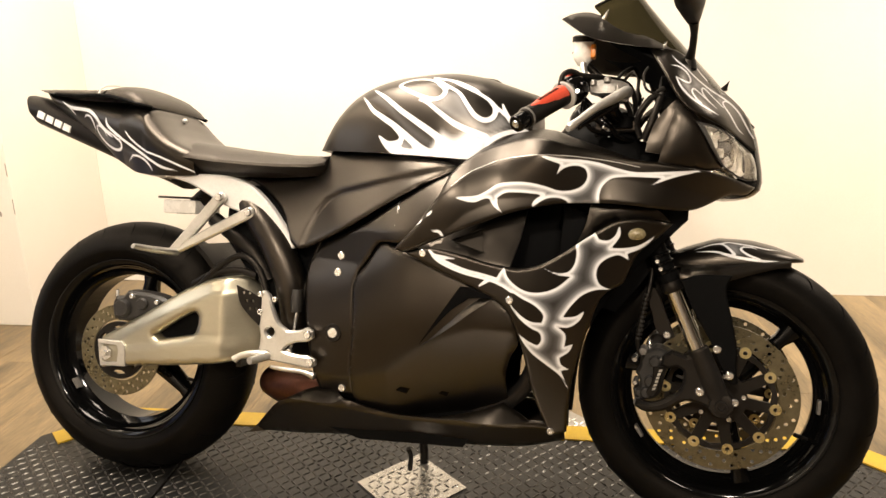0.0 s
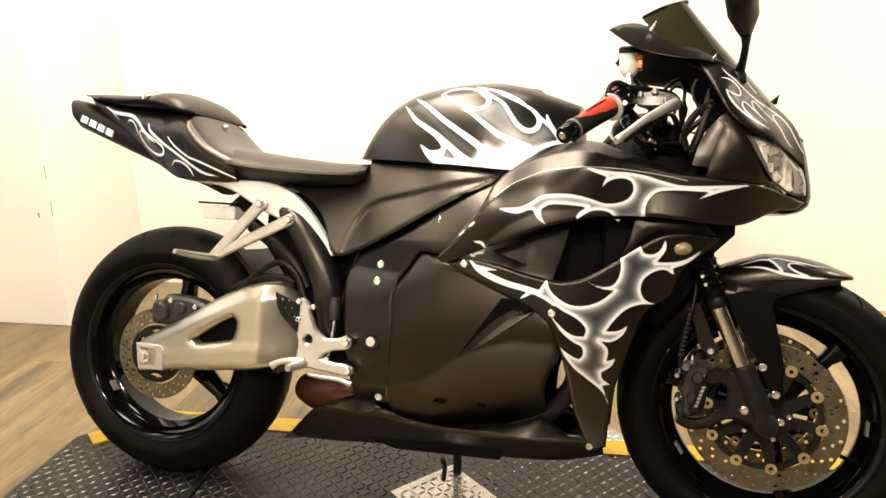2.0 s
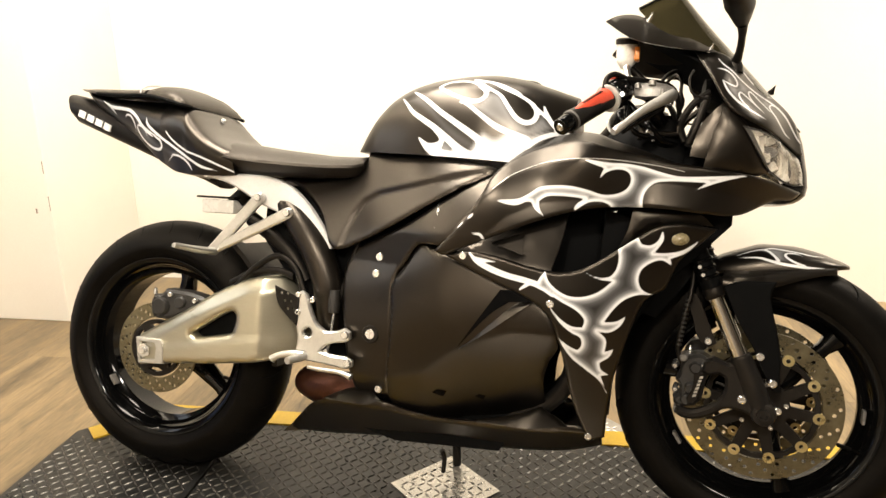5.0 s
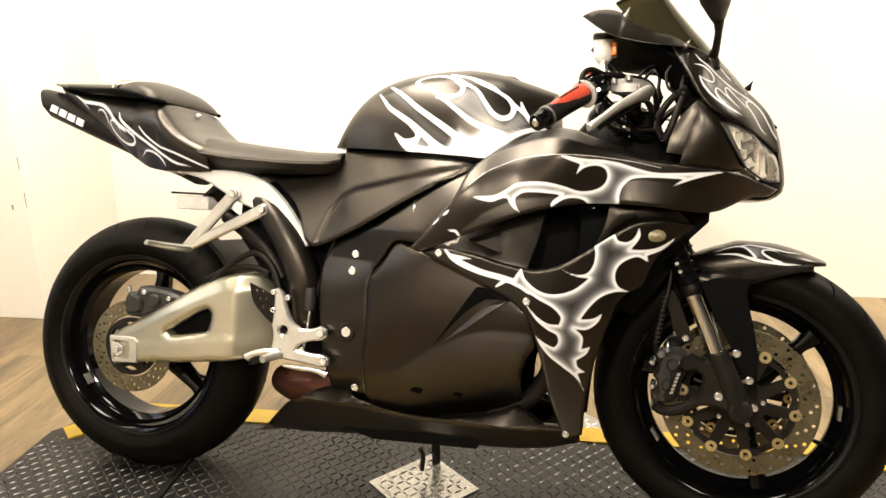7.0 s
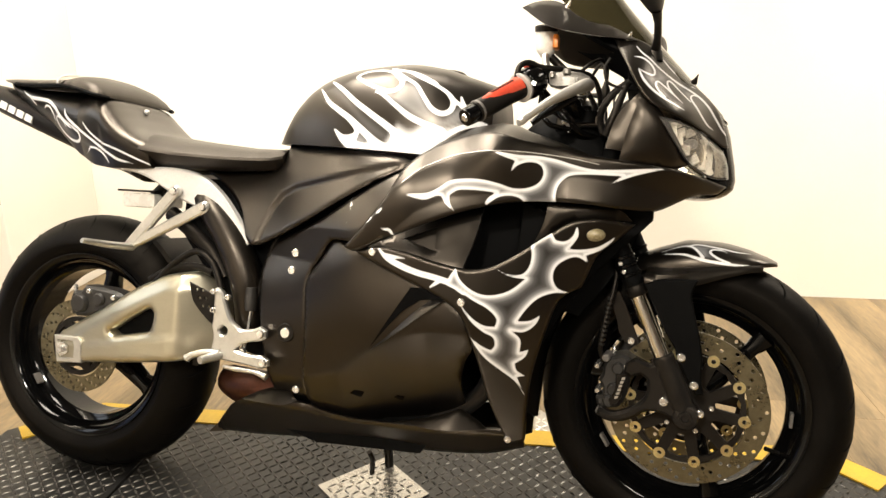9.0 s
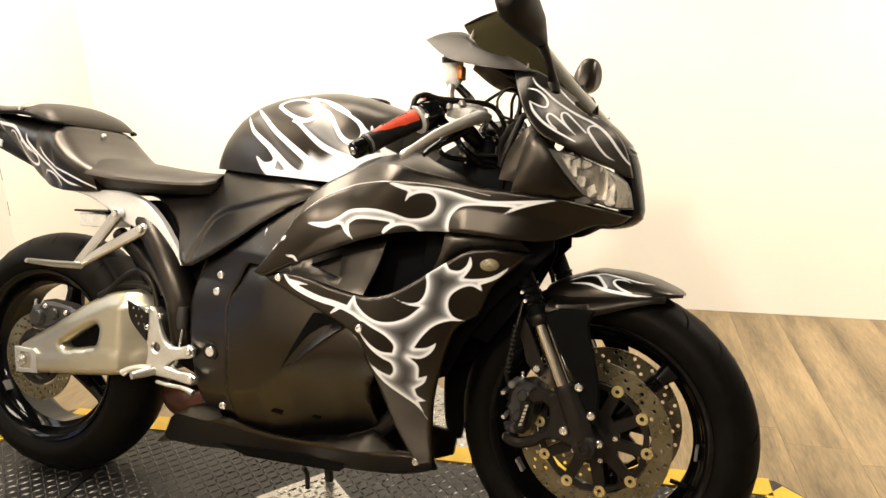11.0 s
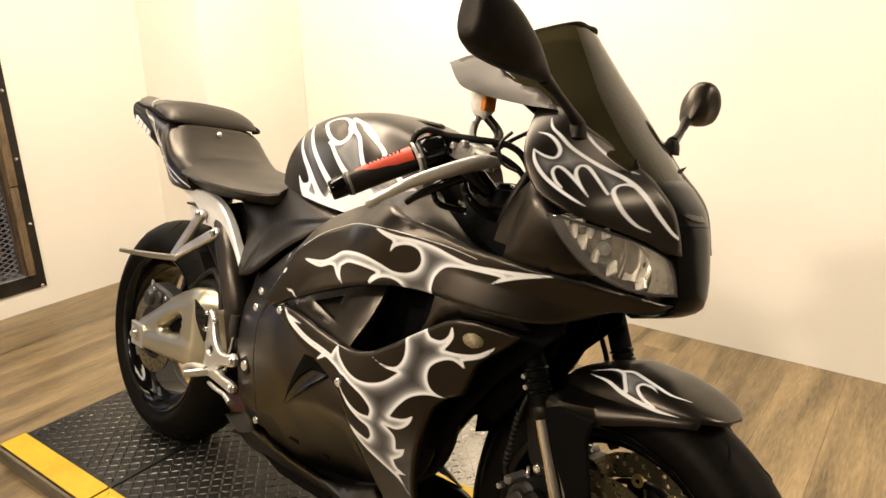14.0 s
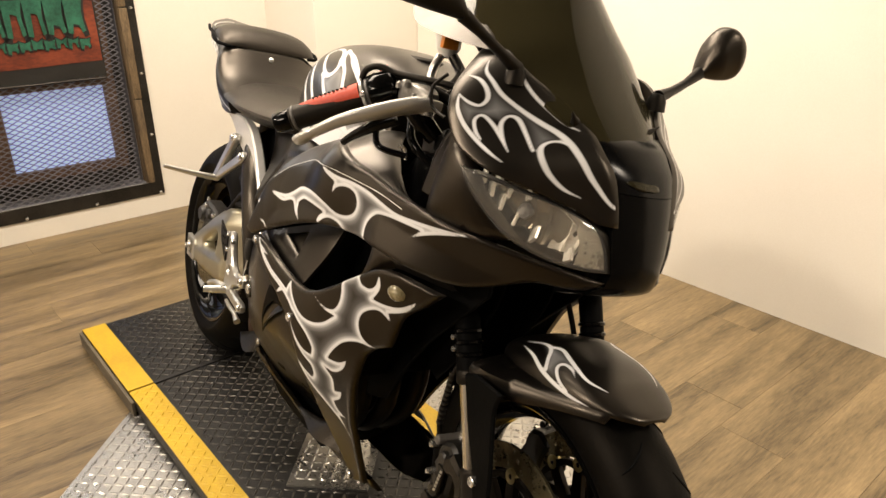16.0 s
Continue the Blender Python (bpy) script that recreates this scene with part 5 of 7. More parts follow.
loft("steering_head", [super_ring(x, w, zb, zt, 4, 24) for x, w, zb, zt in ((1.02, 0.085, 0.78, 0.845), (1.06, 0.105, 0.78, 0.885), (1.10, 0.125, 0.78, 0.905), (1.16, 0.13, 0.78, 0.900), (1.20, 0.12, 0.78, 0.872))], INNER, bike, "matte black steering head")
plate("radiator", [[(1.045, 0.47), (1.085, 0.47), (1.12, 0.70), (1.06, 0.72)]], -0.14, 0.14, INNER, bike)

# swingarm
def swing_field(p):
    """Flat-sided box section that turns sharply in towards the pivot."""
    p = np.asarray(p, float)
    crown = np.interp(p[:, 0], [-0.05, 0.13, 0.27, 0.345, 0.39], [0.354, 0.453, 0.520, 0.530, 0.50])
    ledge = np.interp(p[:, 0], [0.05, 0.24, 0.32], [0.343, 0.377, 0.389])
    return 0.130 + 0.012 * np.clip((p[:, 0] + 0.05) / 0.2, 0, 1) + 0.004 * np.clip((ledge - p[:, 1]) / 0.006, 0, 1) * np.clip((0.31 - p[:, 0]) / 0.03, 0, 1) - 0.06 * np.clip((p[:, 0] - 0.300) / 0.085, 0, 1) ** 1.15 - 0.018 * np.clip(1 - (crown - p[:, 1]) / 0.035, 0, 1)


SWINGARM = [(-0.044, 0.354), (0.06, 0.412), (0.13, 0.453), (0.2, 0.492), (0.27, 0.520), (0.345, 0.530), (0.372, 0.50), (0.384, 0.42), (0.384, 0.345), (0.30, 0.328), (0.206, 0.315), (0.069, 0.300), (-0.026, 0.286), (-0.03, 0.31)]
SWING_HOLE = [(0.118, 0.378), (0.16, 0.405), (0.205, 0.432), (0.228, 0.441), (0.238, 0.432), (0.236, 0.405), (0.228, 0.388), (0.18, 0.376), (0.13, 0.368)]
for side in (-1, 1):
    arm = panel("swingarm", SWINGARM, SWING, bike, field=swing_field, side=side, thick=0.03, grid=0.009, roll=0.010, holes=[SWING_HOLE], label="brushed alloy swingarm")
    panel("swingarm_recess", [(x * 0.98 + 0.0036, z) for x, z in SWING_HOLE], INNER, arm, field=swing_field, off=-0.03, side=side, thick=0.004, grid=0, roll=0.004)
    if side < 0:
        plate("axle_block", [[(-0.03, 0.355), (0.035, 0.355), (0.045, 0.345), (0.048, 0.296), (-0.022, 0.292)], [(-0.02, 0.345), (0.022, 0.345), (0.026, 0.335), (0.024, 0.305), (-0.016, 0.302)]], -0.142, -0.13, ALLOY, arm, "alloy axle adjuster plate")
        turned("axle_nut", [(0.0, -0.03), (0.008, -0.03), (0.008, -0.022), (0.017, -0.022), (0.017, 0.0), (0.0, 0.0)], BOLTMETAL, arm, (-0.006, -0.122, 0.324), "Y", 6, "silver axle nut", 20)
        for k in range(11):
            plate("swingarm_mark", [[(0.135 + k * 0.0125, 0.3285 + k * 0.0008), (0.144 + k * 0.0125, 0.329 + k * 0.0008), (0.1435 + k * 0.0125, 0.337 + k * 0.0008), (0.1345 + k * 0.0125, 0.3365 + k * 0.0008)]], -0.1385, -0.1325, DARKCAST, arm, "", 0.0003)

# rear wheel
RC, FC = Vector((-0.008, 0, 0.322)), Vector((1.383, 0, 0.322))


def rim_profile(R, w):
    h = w / 2
    side = [(R + 0.008, h + 0.006), (R + 0.001, h + 0.005), (R - 0.007, h - 0.002), (R - 0.012, h - 0.012), (R - 0.014, h - 0.022), (R - 0.024, h - 0.034), (R - 0.034, h - 0.040)]
    outer = [(R + 0.010, h), (R, h - 0.006), (R - 0.004, h - 0.014), (R - 0.010, h - 0.026), (R - 0.026, h - 0.036)]
    bead = [(r, -d) for r, d in outer] + [(r, d) for r, d in reversed(outer)]
    return [(R + 0.008, -h - 0.006)] + bead + side + [(r, -d) for r, d in reversed(side)]


def tyre_ring(R, w, bead, rw):
    crown = [(R - (w * 0.47) * (1 - math.cos(a)), w / 2 * math.sin(a)) for a in [radians(d) for d in range(-78, 79, 6)]]
    return [(bead, -rw / 2), (bead + 0.006, -rw / 2 - 0.006), (bead + 0.022, -w * 0.485)] + crown + [(bead + 0.022, w * 0.485), (bead + 0.006, rw / 2 + 0.006), (bead, rw / 2), (bead, -rw / 2)]


def spoke_rows(r0, r1, w0, w1, d0, d1, ang):
    rows = []
    for r, w, d in ((r0, w0, d0), (r0 + (r1 - r0) * 0.35, w0 * 0.8, d0 * 0.75), (r0 + (r1 - r0) * 0.8, w1 * 0.9, d1), (r1, w1 * 1.5, d1 * 1.1)):
        rows.append([Matrix.Rotation(ang, 4, "Y") @ Vector((w * math.copysign(abs(math.cos(a)) ** 0.6, math.cos(a)), d * math.copysign(abs(math.sin(a)) ** 0.6, math.sin(a)), r)) for a in [2 * math.pi * i / 20 for i in range(20)]])
    return rows


AXIS_TOP = Vector((-0.40, 0, 0.917)).normalized()
STEER = Matrix.Translation((1.394, 0.043, 0.339)) @ Matrix.Rotation(radians(-6.0), 4, AXIS_TOP) @ Matrix.Translation(-FC)


def wheel(name, centre, R, w, rim_w, angles, m, label):
    rim = turned(name, rim_profile(0.216, rim_w), GLOSS, bike, (0, 0, 0), "Y", 72, label)
    rim.matrix_basis = m @ Matrix.Translation(centre)
    ty = turned("tyre", tyre_ring(R, w, 0.222, rim_w), RUBBER, rim, (0, 0, 0), "Y", 96, "black rubber tyre")
    for k in range(22):
        for s in (-1, 1):
            pts = []
            for d, turn in ((12, 0.0), (24, 0.05), (38, 0.085), (52, 0.10)):
                b = radians(d)
                r, h, a = R - w * 0.47 * (1 - math.cos(b)) - 0.0006, s * w / 2 * math.sin(b), 2 * math.pi * (k + 0.25 * s) / 22 + turn
                pts.append((r * math.sin(a), h, r * math.cos(a)))
            tube("tread_groove", pts, [0.0012, 0.0022, 0.0022, 0.0010], INNER, rim, "", 6, 3)
    hub = turned("hub", [(0.0, -rim_w * 0.42), (0.03, -rim_w * 0.42), (0.034, -rim_w * 0.38), (0.04, -0.02), (0.04, 0.02), (0.034, rim_w * 0.38), (0.0, rim_w * 0.42)], GLOSS, rim, (0, 0, 0), "Y", 32)
    for a in angles:
        loft("spoke", spoke_rows(0.03, 0.198, 0.026, 0.016, 0.036, 0.022, radians(a)), GLOSS, rim)
    tube("valve_stem", [(0.196 * math.sin(2.0), -0.01, 0.196 * math.cos(2.0)), (0.165 * math.sin(2.0), -0.03, 0.165 * math.cos(2.0))], 0.0045, PLASTIC, rim, segs=8, per=2)
    for k in range(5):
        a = radians(20 + 72 * k)
        if k in (1, 3):
            box_into(bm := bmesh.new(), (-0.014, -rim_w / 2 + 0.014, 0.1885), (0.014, -rim_w / 2 + 0.032, 0.1945), 0.001)
            bmesh.ops.rotate(bm, verts=bm.verts[:], cent=(0, 0, 0), matrix=Matrix.Rotation(a, 3, "Y"))
            part("balance_weight", bm, GREYPART, rim, "grey stick-on balance weight")
    return rim


def disc_brake(name, r_out, r_in, y, m, holes, arms, parent_label, hub_r=0.035):
    """A drilled floating disc on its black carrier, with bobbins."""
    loops = [circle(0, 0, r_out, 64), circle(0, 0, r_in, 56)]
    for k in range(holes):
        for j in range(3):
            a = 2 * math.pi * (k + j / 3) / holes
            rr = r_in + (r_out - r_in) * (0.25 + 0.27 * j)
            loops.append(circle(rr * math.cos(a), rr * math.sin(a), 0.0040, 8))
    d = plate(name, loops, y - 0.0025, y + 0.0025, DISC, bike, parent_label, 0.0004, 60, 0.02)
    d.matrix_basis = m
    if arms:
        lp = [circle(0, 0, r_in - 0.004, 60)]
        for k in range(arms):
            # one window between two arms, and a small one in the root of each arm
            mid, half = 2 * math.pi * (k + 0.5) / arms, math.pi / arms
            lo, hi = hub_r + 0.020, r_in - 0.016
            lp.append([(lo * math.cos(mid - half * 0.30), lo * math.sin(mid - half * 0.30)), (hi * math.cos(mid - half * 0.66), hi * math.sin(mid - half * 0.66)), (hi * 1.03 * math.cos(mid), hi * 1.03 * math.sin(mid)), (hi * math.cos(mid + half * 0.66), hi * math.sin(mid + half * 0.66)), (lo * math.cos(mid + half * 0.30), lo * math.sin(mid + half * 0.30))])
        plate("disc_carrier", lp, y - 0.006, y + 0.004, DARKCAST, d, "black disc carrier", 0.0008, 60, 0.02)
        for k in range(arms if r_out > 0.13 else 0):
            a = 2 * math.pi * k / arms
            q = (r_in - 0.006) * math.cos(a), y, (r_in - 0.006) * math.sin(a)
            turned("bobbin", [(0.0045, -0.007), (0.0115, -0.007), (0.0115, 0.005), (0.0045, 0.005), (0.0045, -0.007)], BRASS, d, q, "Y", 14, "brass disc bobbin")
        for k in range(5 if r_out > 0.13 else 0):
            a = 2 * math.pi * (k + 0.2) / 5
            bolt((0.047 * math.cos(a), y + math.copysign(0.007, y), 0.047 * math.sin(a)), 0.0055, BOLTMETAL, d, (0, math.copysign(1, y), 0), name="carrier_bolt")
    return d


rear_m = Matrix()
wheel("rear_wheel", RC, 0.316, 0.182, 0.142, (8, 128, 248), rear_m, "gloss black rear wheel")
front = wheel("front_wheel", FC, 0.301, 0.120, 0.092, (43, 163, 283), STEER, "gloss black front wheel")
disc_brake("rear_brake_disc", 0.112, 0.075, -0.088, Matrix.Translation(RC), 20, 6, "drilled steel rear brake disc", 0.03)
for y in (-0.063, 0.063):
    disc_brake("front_brake_disc", 0.153, 0.114, y, STEER @ Matrix.Translation(FC) @ Matrix.Rotation(radians(6), 4, "Y"), 22, 10, "drilled steel front brake disc")

# rear brake caliper
cal = plate("rear_caliper", [[(-0.012, 0.440), (-0.004, 0.458), (0.018, 0.460), (0.030, 0.474), (0.066, 0.472), (0.095, 0.470), (0.130, 0.462), (0.150, 0.452), (0.140, 0.440), (0.100, 0.424), (0.070, 0.412), (0.038, 0.402), (0.005, 0.400), (-0.010, 0.412)]], -0.118, -0.07, GREYCAST, bike, "grey rear brake caliper", 0.007)
turned("piston_housing", [(0.0, -0.012), (0.018, -0.012), (0.022, -0.006), (0.022, 0.01), (0.0, 0.01)], GREYCAST, cal, (0.022, -0.118, 0.432), "Y", 24)
turned("piston_housing", [(0.0, -0.008), (0.012, -0.008), (0.015, -0.004), (0.015, 0.01), (0.0, 0.01)], GREYCAST, cal, (0.075, -0.118, 0.445), "Y", 20)
for x, z in ((0.048, 0.462), (0.116, 0.452)):
    bolt((x, -0.121, z), 0.006, BOLTMETAL, cal)
turned("bleed_nipple", [(0.0, 0.016), (0.004, 0.014), (0.005, 0.0), (0.0, 0.0)], BOLTMETAL, cal, (-0.01, -0.1, 0.457), "Z", 10)
tube("rear_brake_hose", [(0.06, -0.105, 0.44), (0.15, -0.115, 0.452), (0.21, -0.115, 0.485), (0.27, -0.11, 0.545), (0.33, -0.115, 0.575), (0.38, -0.125, 0.55), (0.405, -0.13, 0.50)], 0.0075, PLASTIC, bike)
tube("rear_hose", [(0.20, -0.10, 0.50), (0.26, -0.105, 0.53), (0.32, -0.105, 0.54), (0.37, -0.11, 0.53)], 0.009, PLASTIC, bike)

# pillion peg hanger
hang = plate("pillion_hanger", [bar_loop((0.290, 0.706), (0.172, 0.578), 0.0125, 0.011)], -0.15, -0.132, ALLOY, bike, "cast alloy pillion peg hanger", 0.004)
plate("hanger_link", [bar_loop((0.364, 0.675), (0.176, 0.580), 0.0125, 0.010)], -0.149, -0.133, ALLOY, hang, "", 0.004)
for x, z in ((0.290, 0.706), (0.364, 0.675)):
    turned("bolt", [(0.0, -0.004), (0.007, -0.004), (0.009, -0.001), (0.009, 0.004), (0.0, 0.004)], BOLTMETAL, hang, (x, -0.1515, z), "Y", 18)
tube("pillion_peg", [(0.182, -0.14, 0.576), (0.172, -0.20, 0.582), (0.166, -0.275, 0.594)], [0.010, 0.009, 0.006], ALLOY, hang, segs=12, per=4, flat=0.75)

# rider footrest, heel guard and brake pedal
rest = plate("footrest_bracket", [[(0.405, 0.500), (0.418, 0.506), (0.431, 0.497), (0.440, 0.470), (0.457, 0.436), (0.478, 0.421), (0.505, 0.424), (0.523, 0.432), (0.537, 0.424), (0.538, 0.410), (0.527, 0.402), (0.500, 0.397), (0.478, 0.388), (0.466, 0.376), (0.500, 0.370), (0.528, 0.369), (0.545, 0.362), (0.545, 0.350), (0.533, 0.343), (0.500, 0.346), (0.458, 0.350), (0.420, 0.352), (0.407, 0.366), (0.412, 0.403), (0.404, 0.441), (0.408, 0.470)], circle(0.436, 0.415, 0.010, 14)], -0.168, -0.152, ALLOY, bike, "cast alloy footrest bracket", 0.004)
tube("bracket_toe", [(0.430, -0.170, 0.364), (0.404, -0.175, 0.366), (0.376, -0.180, 0.360), (0.360, -0.183, 0.350)], [0.011, 0.008, 0.007, 0.009], ALLOY, rest, "", 12, 4)
for x, z in ((0.526, 0.417), (0.534, 0.356)):
    turned("bolt", [(0.004, -0.003), (0.007, -0.003), (0.009, 0.0), (0.009, 0.004), (0.0, 0.004)], BOLTMETAL, rest, (x, -0.1695, z), "Y", 18)
for x, z in ((0.412, 0.497), (0.412, 0.458), (0.447, 0.488)):
    bolt((x, -0.169, z), 0.006, BOLTMETAL, rest)
plate("heel_guard", [[(0.354, 0.514), (0.393, 0.499), (0.414, 0.491), (0.413, 0.455), (0.411, 0.428), (0.390, 0.445), (0.364, 0.474)]] + [circle(0.372 + 0.015 * (k % 2) + 0.008 * (k // 2), 0.498 - 0.017 * (k // 2), 0.0034, 8) for k in range(6)], -0.172, -0.168, PLASTIC, rest, "black drilled heel guard", 0.0006)
tube("rider_peg", [(0.432, -0.16, 0.362), (0.424, -0.185, 0.360), (0.415, -0.215, 0.358)], [0.010, 0.010, 0.008], ALLOY, rest, segs=12, per=4)
tube("brake_pedal", [(0.440, -0.165, 0.338), (0.470, -0.167, 0.336), (0.515, -0.168, 0.335), (0.546, -0.170, 0.328)], [0.004, 0.005, 0.005, 0.008], ALLOY, rest, segs=10, per=4)
tube("pedal_rod", [(0.478, -0.150, 0.376), (0.484, -0.146, 0.42), (0.487, -0.142, 0.462)], 0.0032, BOLTMETAL, rest, "bright pedal rod", 8, 4)
turned("rod_end", [(0.0, -0.006), (0.006, -0.006), (0.0075, -0.003), (0.0075, 0.003), (0.006, 0.006), (0.0, 0.006)], BOLTMETAL, rest, (0.478, -0.154, 0.374), "Y", 14)
tube("return_spring", [(0.455 + 0.0045 * math.cos(1.6 * k), -0.150 + 0.0045 * math.sin(1.6 * k), 0.372 + 0.0011 * k) for k in range(44)], 0.0009, BOLTMETAL, rest, "", 5, 2)
tube("brake_line", [(0.49, -0.13, 0.47), (0.50, -0.125, 0.52), (0.515, -0.12, 0.58), (0.53, -0.12, 0.62)], 0.005, PLASTIC, bike)
turned("brake_master", [(0.0, 0.0), (0.012, 0.0), (0.014, 0.02), (0.012, 0.05), (0.0, 0.05)], GREYCAST, bike, (0.485, -0.14, 0.46), "Z", 16)
# Black pipes added to keep the bright floor from showing through this gap.
for y in (-0.09, -0.03, 0.03):
    tube("header_pipe", [(0.93, y, 0.53), (0.985, y, 0.49), (1.012, y, 0.42), (0.995, y * 0.9, 0.34), (0.93, y * 0.7, 0.275), (0.84, y * 0.5, 0.245)], 0.0185, DARKCAST, bike, "black header pipe", 16, 5)
tube("header_pipe", [(0.37, -0.02, 0.27), (0.42, -0.05, 0.27), (0.48, -0.07, 0.275), (0.56, -0.07, 0.28)], [0.035, 0.042, 0.04, 0.036], HOTPIPE, bike, "heat-browned exhaust pipe", 16)
tube("sidestand", [(0.72, 0.06, 0.2), (0.715, 0.14, 0.10), (0.71, 0.185, -0.03)], 0.011, DARKCAST, bike)
tube("stand_tang", [(0.70, 0.05, 0.12), (0.705, 0.06, 0.10), (0.70, 0.075, 0.06)], 0.006, DARKCAST, bike)

# bolts on the bodywork
for x, z in ((0.588, 0.556), (0.596, 0.300), (0.592, 0.592)):
    bolt((x, -float(spar_field(np.array([(x, z)]))[0]) - 0.001, z), 0.0085, BOLTMETAL, bike)
for x, z, o in ((0.477, 0.611, 0.0), (0.80, 0.613, 0.004), (0.973, 0.532, 0.004), (1.052, 0.250, 0.004)):
    bolt((x, -float(BODY(np.array([(x, z)]))[0]) - o, z), 0.0075, BOLTMETAL, bike)
pivot = turned("pivot_bolt", [(0.012, -0.008), (0.018, -0.008), (0.020, -0.004), (0.020, 0.006), (0.0, 0.006)], DARKCAST, bike, (0.585, -0.162, 0.426), "Y", 24)
turned("bolt_socket", [(0.005, -0.010), (0.010, -0.010), (0.012, -0.007), (0.012, 0.002), (0.0, 0.002)], BOLTMETAL, pivot, (0.585, -0.162, 0.426), "Y", 18, "bright hollow pivot bolt")
# vents in the side cowl: a dark slot over a bright upturned facet, and two small drain slots
for side in (-1, 1):
    panel("cowl_vent", [(0.784, 0.420), (0.83, 0.486), (0.876, 0.552), (0.897, 0.552), (0.942, 0.534), (0.893, 0.529), (0.858, 0.503)], INNER, bike, off=0.0012, side=side, thick=0.002, grid=0, roll=0.001, corner=20)
    panel("cowl_facet", [(0.790, 0.420), (0.858, 0.503), (0.893, 0.528), (0.940, 0.532), (0.900, 0.502), (0.85, 0.463)], MATTE, bike, field=smooth_field([(0.79, 0.42, 0.206), (0.858, 0.503, 0.214), (0.893, 0.528, 0.220), (0.94, 0.532, 0.234), (0.90, 0.502, 0.240), (0.85, 0.463, 0.230)]), side=side, thick=0.004, grid=0.01, roll=0.001, corner=20, label="upturned vent facet")
    panel("belly_facet", [(0.807, 0.251), (0.90, 0.276), (0.949, 0.296), (0.985, 0.278), (1.008, 0.264), (0.915, 0.255)], MATTE, bike, field=smooth_field([(0.807, 0.251, 0.112), (0.90, 0.276, 0.106), (0.949, 0.296, 0.100), (0.985, 0.278, 0.100), (1.008, 0.264, 0.108), (0.915, 0.255, 0.132)]), side=side, thick=0.004, grid=0.01, roll=0.001, corner=20, label="upturned belly pan facet")
    panel("belly_facet", [(0.462, 0.262), (0.516, 0.287), (0.561, 0.294), (0.606, 0.280), (0.581, 0.270)], MATTE, bike, field=smooth_field([(0.462, 0.262, 0.128), (0.516, 0.287, 0.112), (0.561, 0.294, 0.116), (0.606, 0.28, 0.148), (0.581, 0.27, 0.158)]), side=side, thick=0.004, grid=0.01, roll=0.001)
    for x, z, w in ((0.735, 0.307, 0.016), (0.822, 0.305, 0.012)):
        panel("drain_slot", [(x - w, z), (x - w * 0.3, z + w * 0.6), (x + w, z + w * 0.4), (x + w * 0.4, z - w * 0.5)], INNER, bike, field=tucked, off=0.0012, side=side, thick=0.002, grid=0, roll=0.0008)
    sig = turned("turn_signal", [(0.0, -0.011), (0.006, -0.0105), (0.0105, -0.008), (0.014, -0.004), (0.0155, 0.004), (0.0, 0.006)], AMBER, bike, (1.200, side * 0.180, 0.669), "Y", 28, "clear round turn signal with a ribbed lens", 50, Matrix.Diagonal((1.25, -side, 0.85, 1)))

# black inner fairing behind the fork
for side in (-1, 1):
    plate("radiator_shroud", [[(1.10, 0.52), (1.17, 0.50), (1.215, 0.56), (1.25, 0.62), (1.28, 0.70), (1.27, 0.76), (1.10, 0.76)]], side * 0.052, side * 0.046, INNER, bike, "black radiator shroud", 0.002)
    plate("inner_fairing", [[(1.03, 0.40), (1.10, 0.43), (1.135, 0.50), (1.185, 0.575), (1.24, 0.635), (1.30, 0.70), (1.30, 0.74), (1.10, 0.75), (1.03, 0.62)]], side * 0.086, side * 0.094, INNER, bike, "matte black inner fairing", 0.002)

# ---- front end, turned with the steering ----


def steered(ob):
    ob.matrix_basis = STEER
    return ob


def on_fork(s, back=0.0):
    """A place s metres up the fork from the axle."""
    return Vector((1.385 - 0.419 * s + 0.908 * back, 0, 0.322 + 0.908 * s + 0.419 * back))


CALIPER = [(1.236, 0.415), (1.262, 0.422), (1.287, 0.411), (1.276, 0.375), (1.269, 0.333), (1.256, 0.315), (1.228, 0.310), (1.216, 0.316), (1.213, 0.331), (1.226, 0.337), (1.224, 0.356), (1.216, 0.366), (1.223, 0.379), (1.225, 0.398)]
CASTING = [(1.314, 0.413), (1.350, 0.429), (1.370, 0.388), (1.389, 0.355), (1.401, 0.334), (1.397, 0.304), (1.375, 0.298), (1.357, 0.316), (1.340, 0.322), (1.311, 0.320), (1.292, 0.305), (1.265, 0.293), (1.236, 0.291), (1.218, 0.300), (1.222, 0.315), (1.250, 0.309), (1.277, 0.320), (1.303, 0.341), (1.311, 0.361), (1.310, 0.383), (1.299, 0.391), (1.280, 0.384), (1.266, 0.392), (1.268, 0.409), (1.286, 0.424)]
STAY = [(1.294, 0.568), (1.320, 0.580), (1.390, 0.585), (1.381, 0.558), (1.386, 0.530), (1.397, 0.489), (1.407, 0.440), (1.408, 0.404), (1.413, 0.372), (1.400, 0.368), (1.389, 0.385), (1.364, 0.432), (1.358, 0.450), (1.343, 0.474), (1.323, 0.508), (1.306, 0.543)]
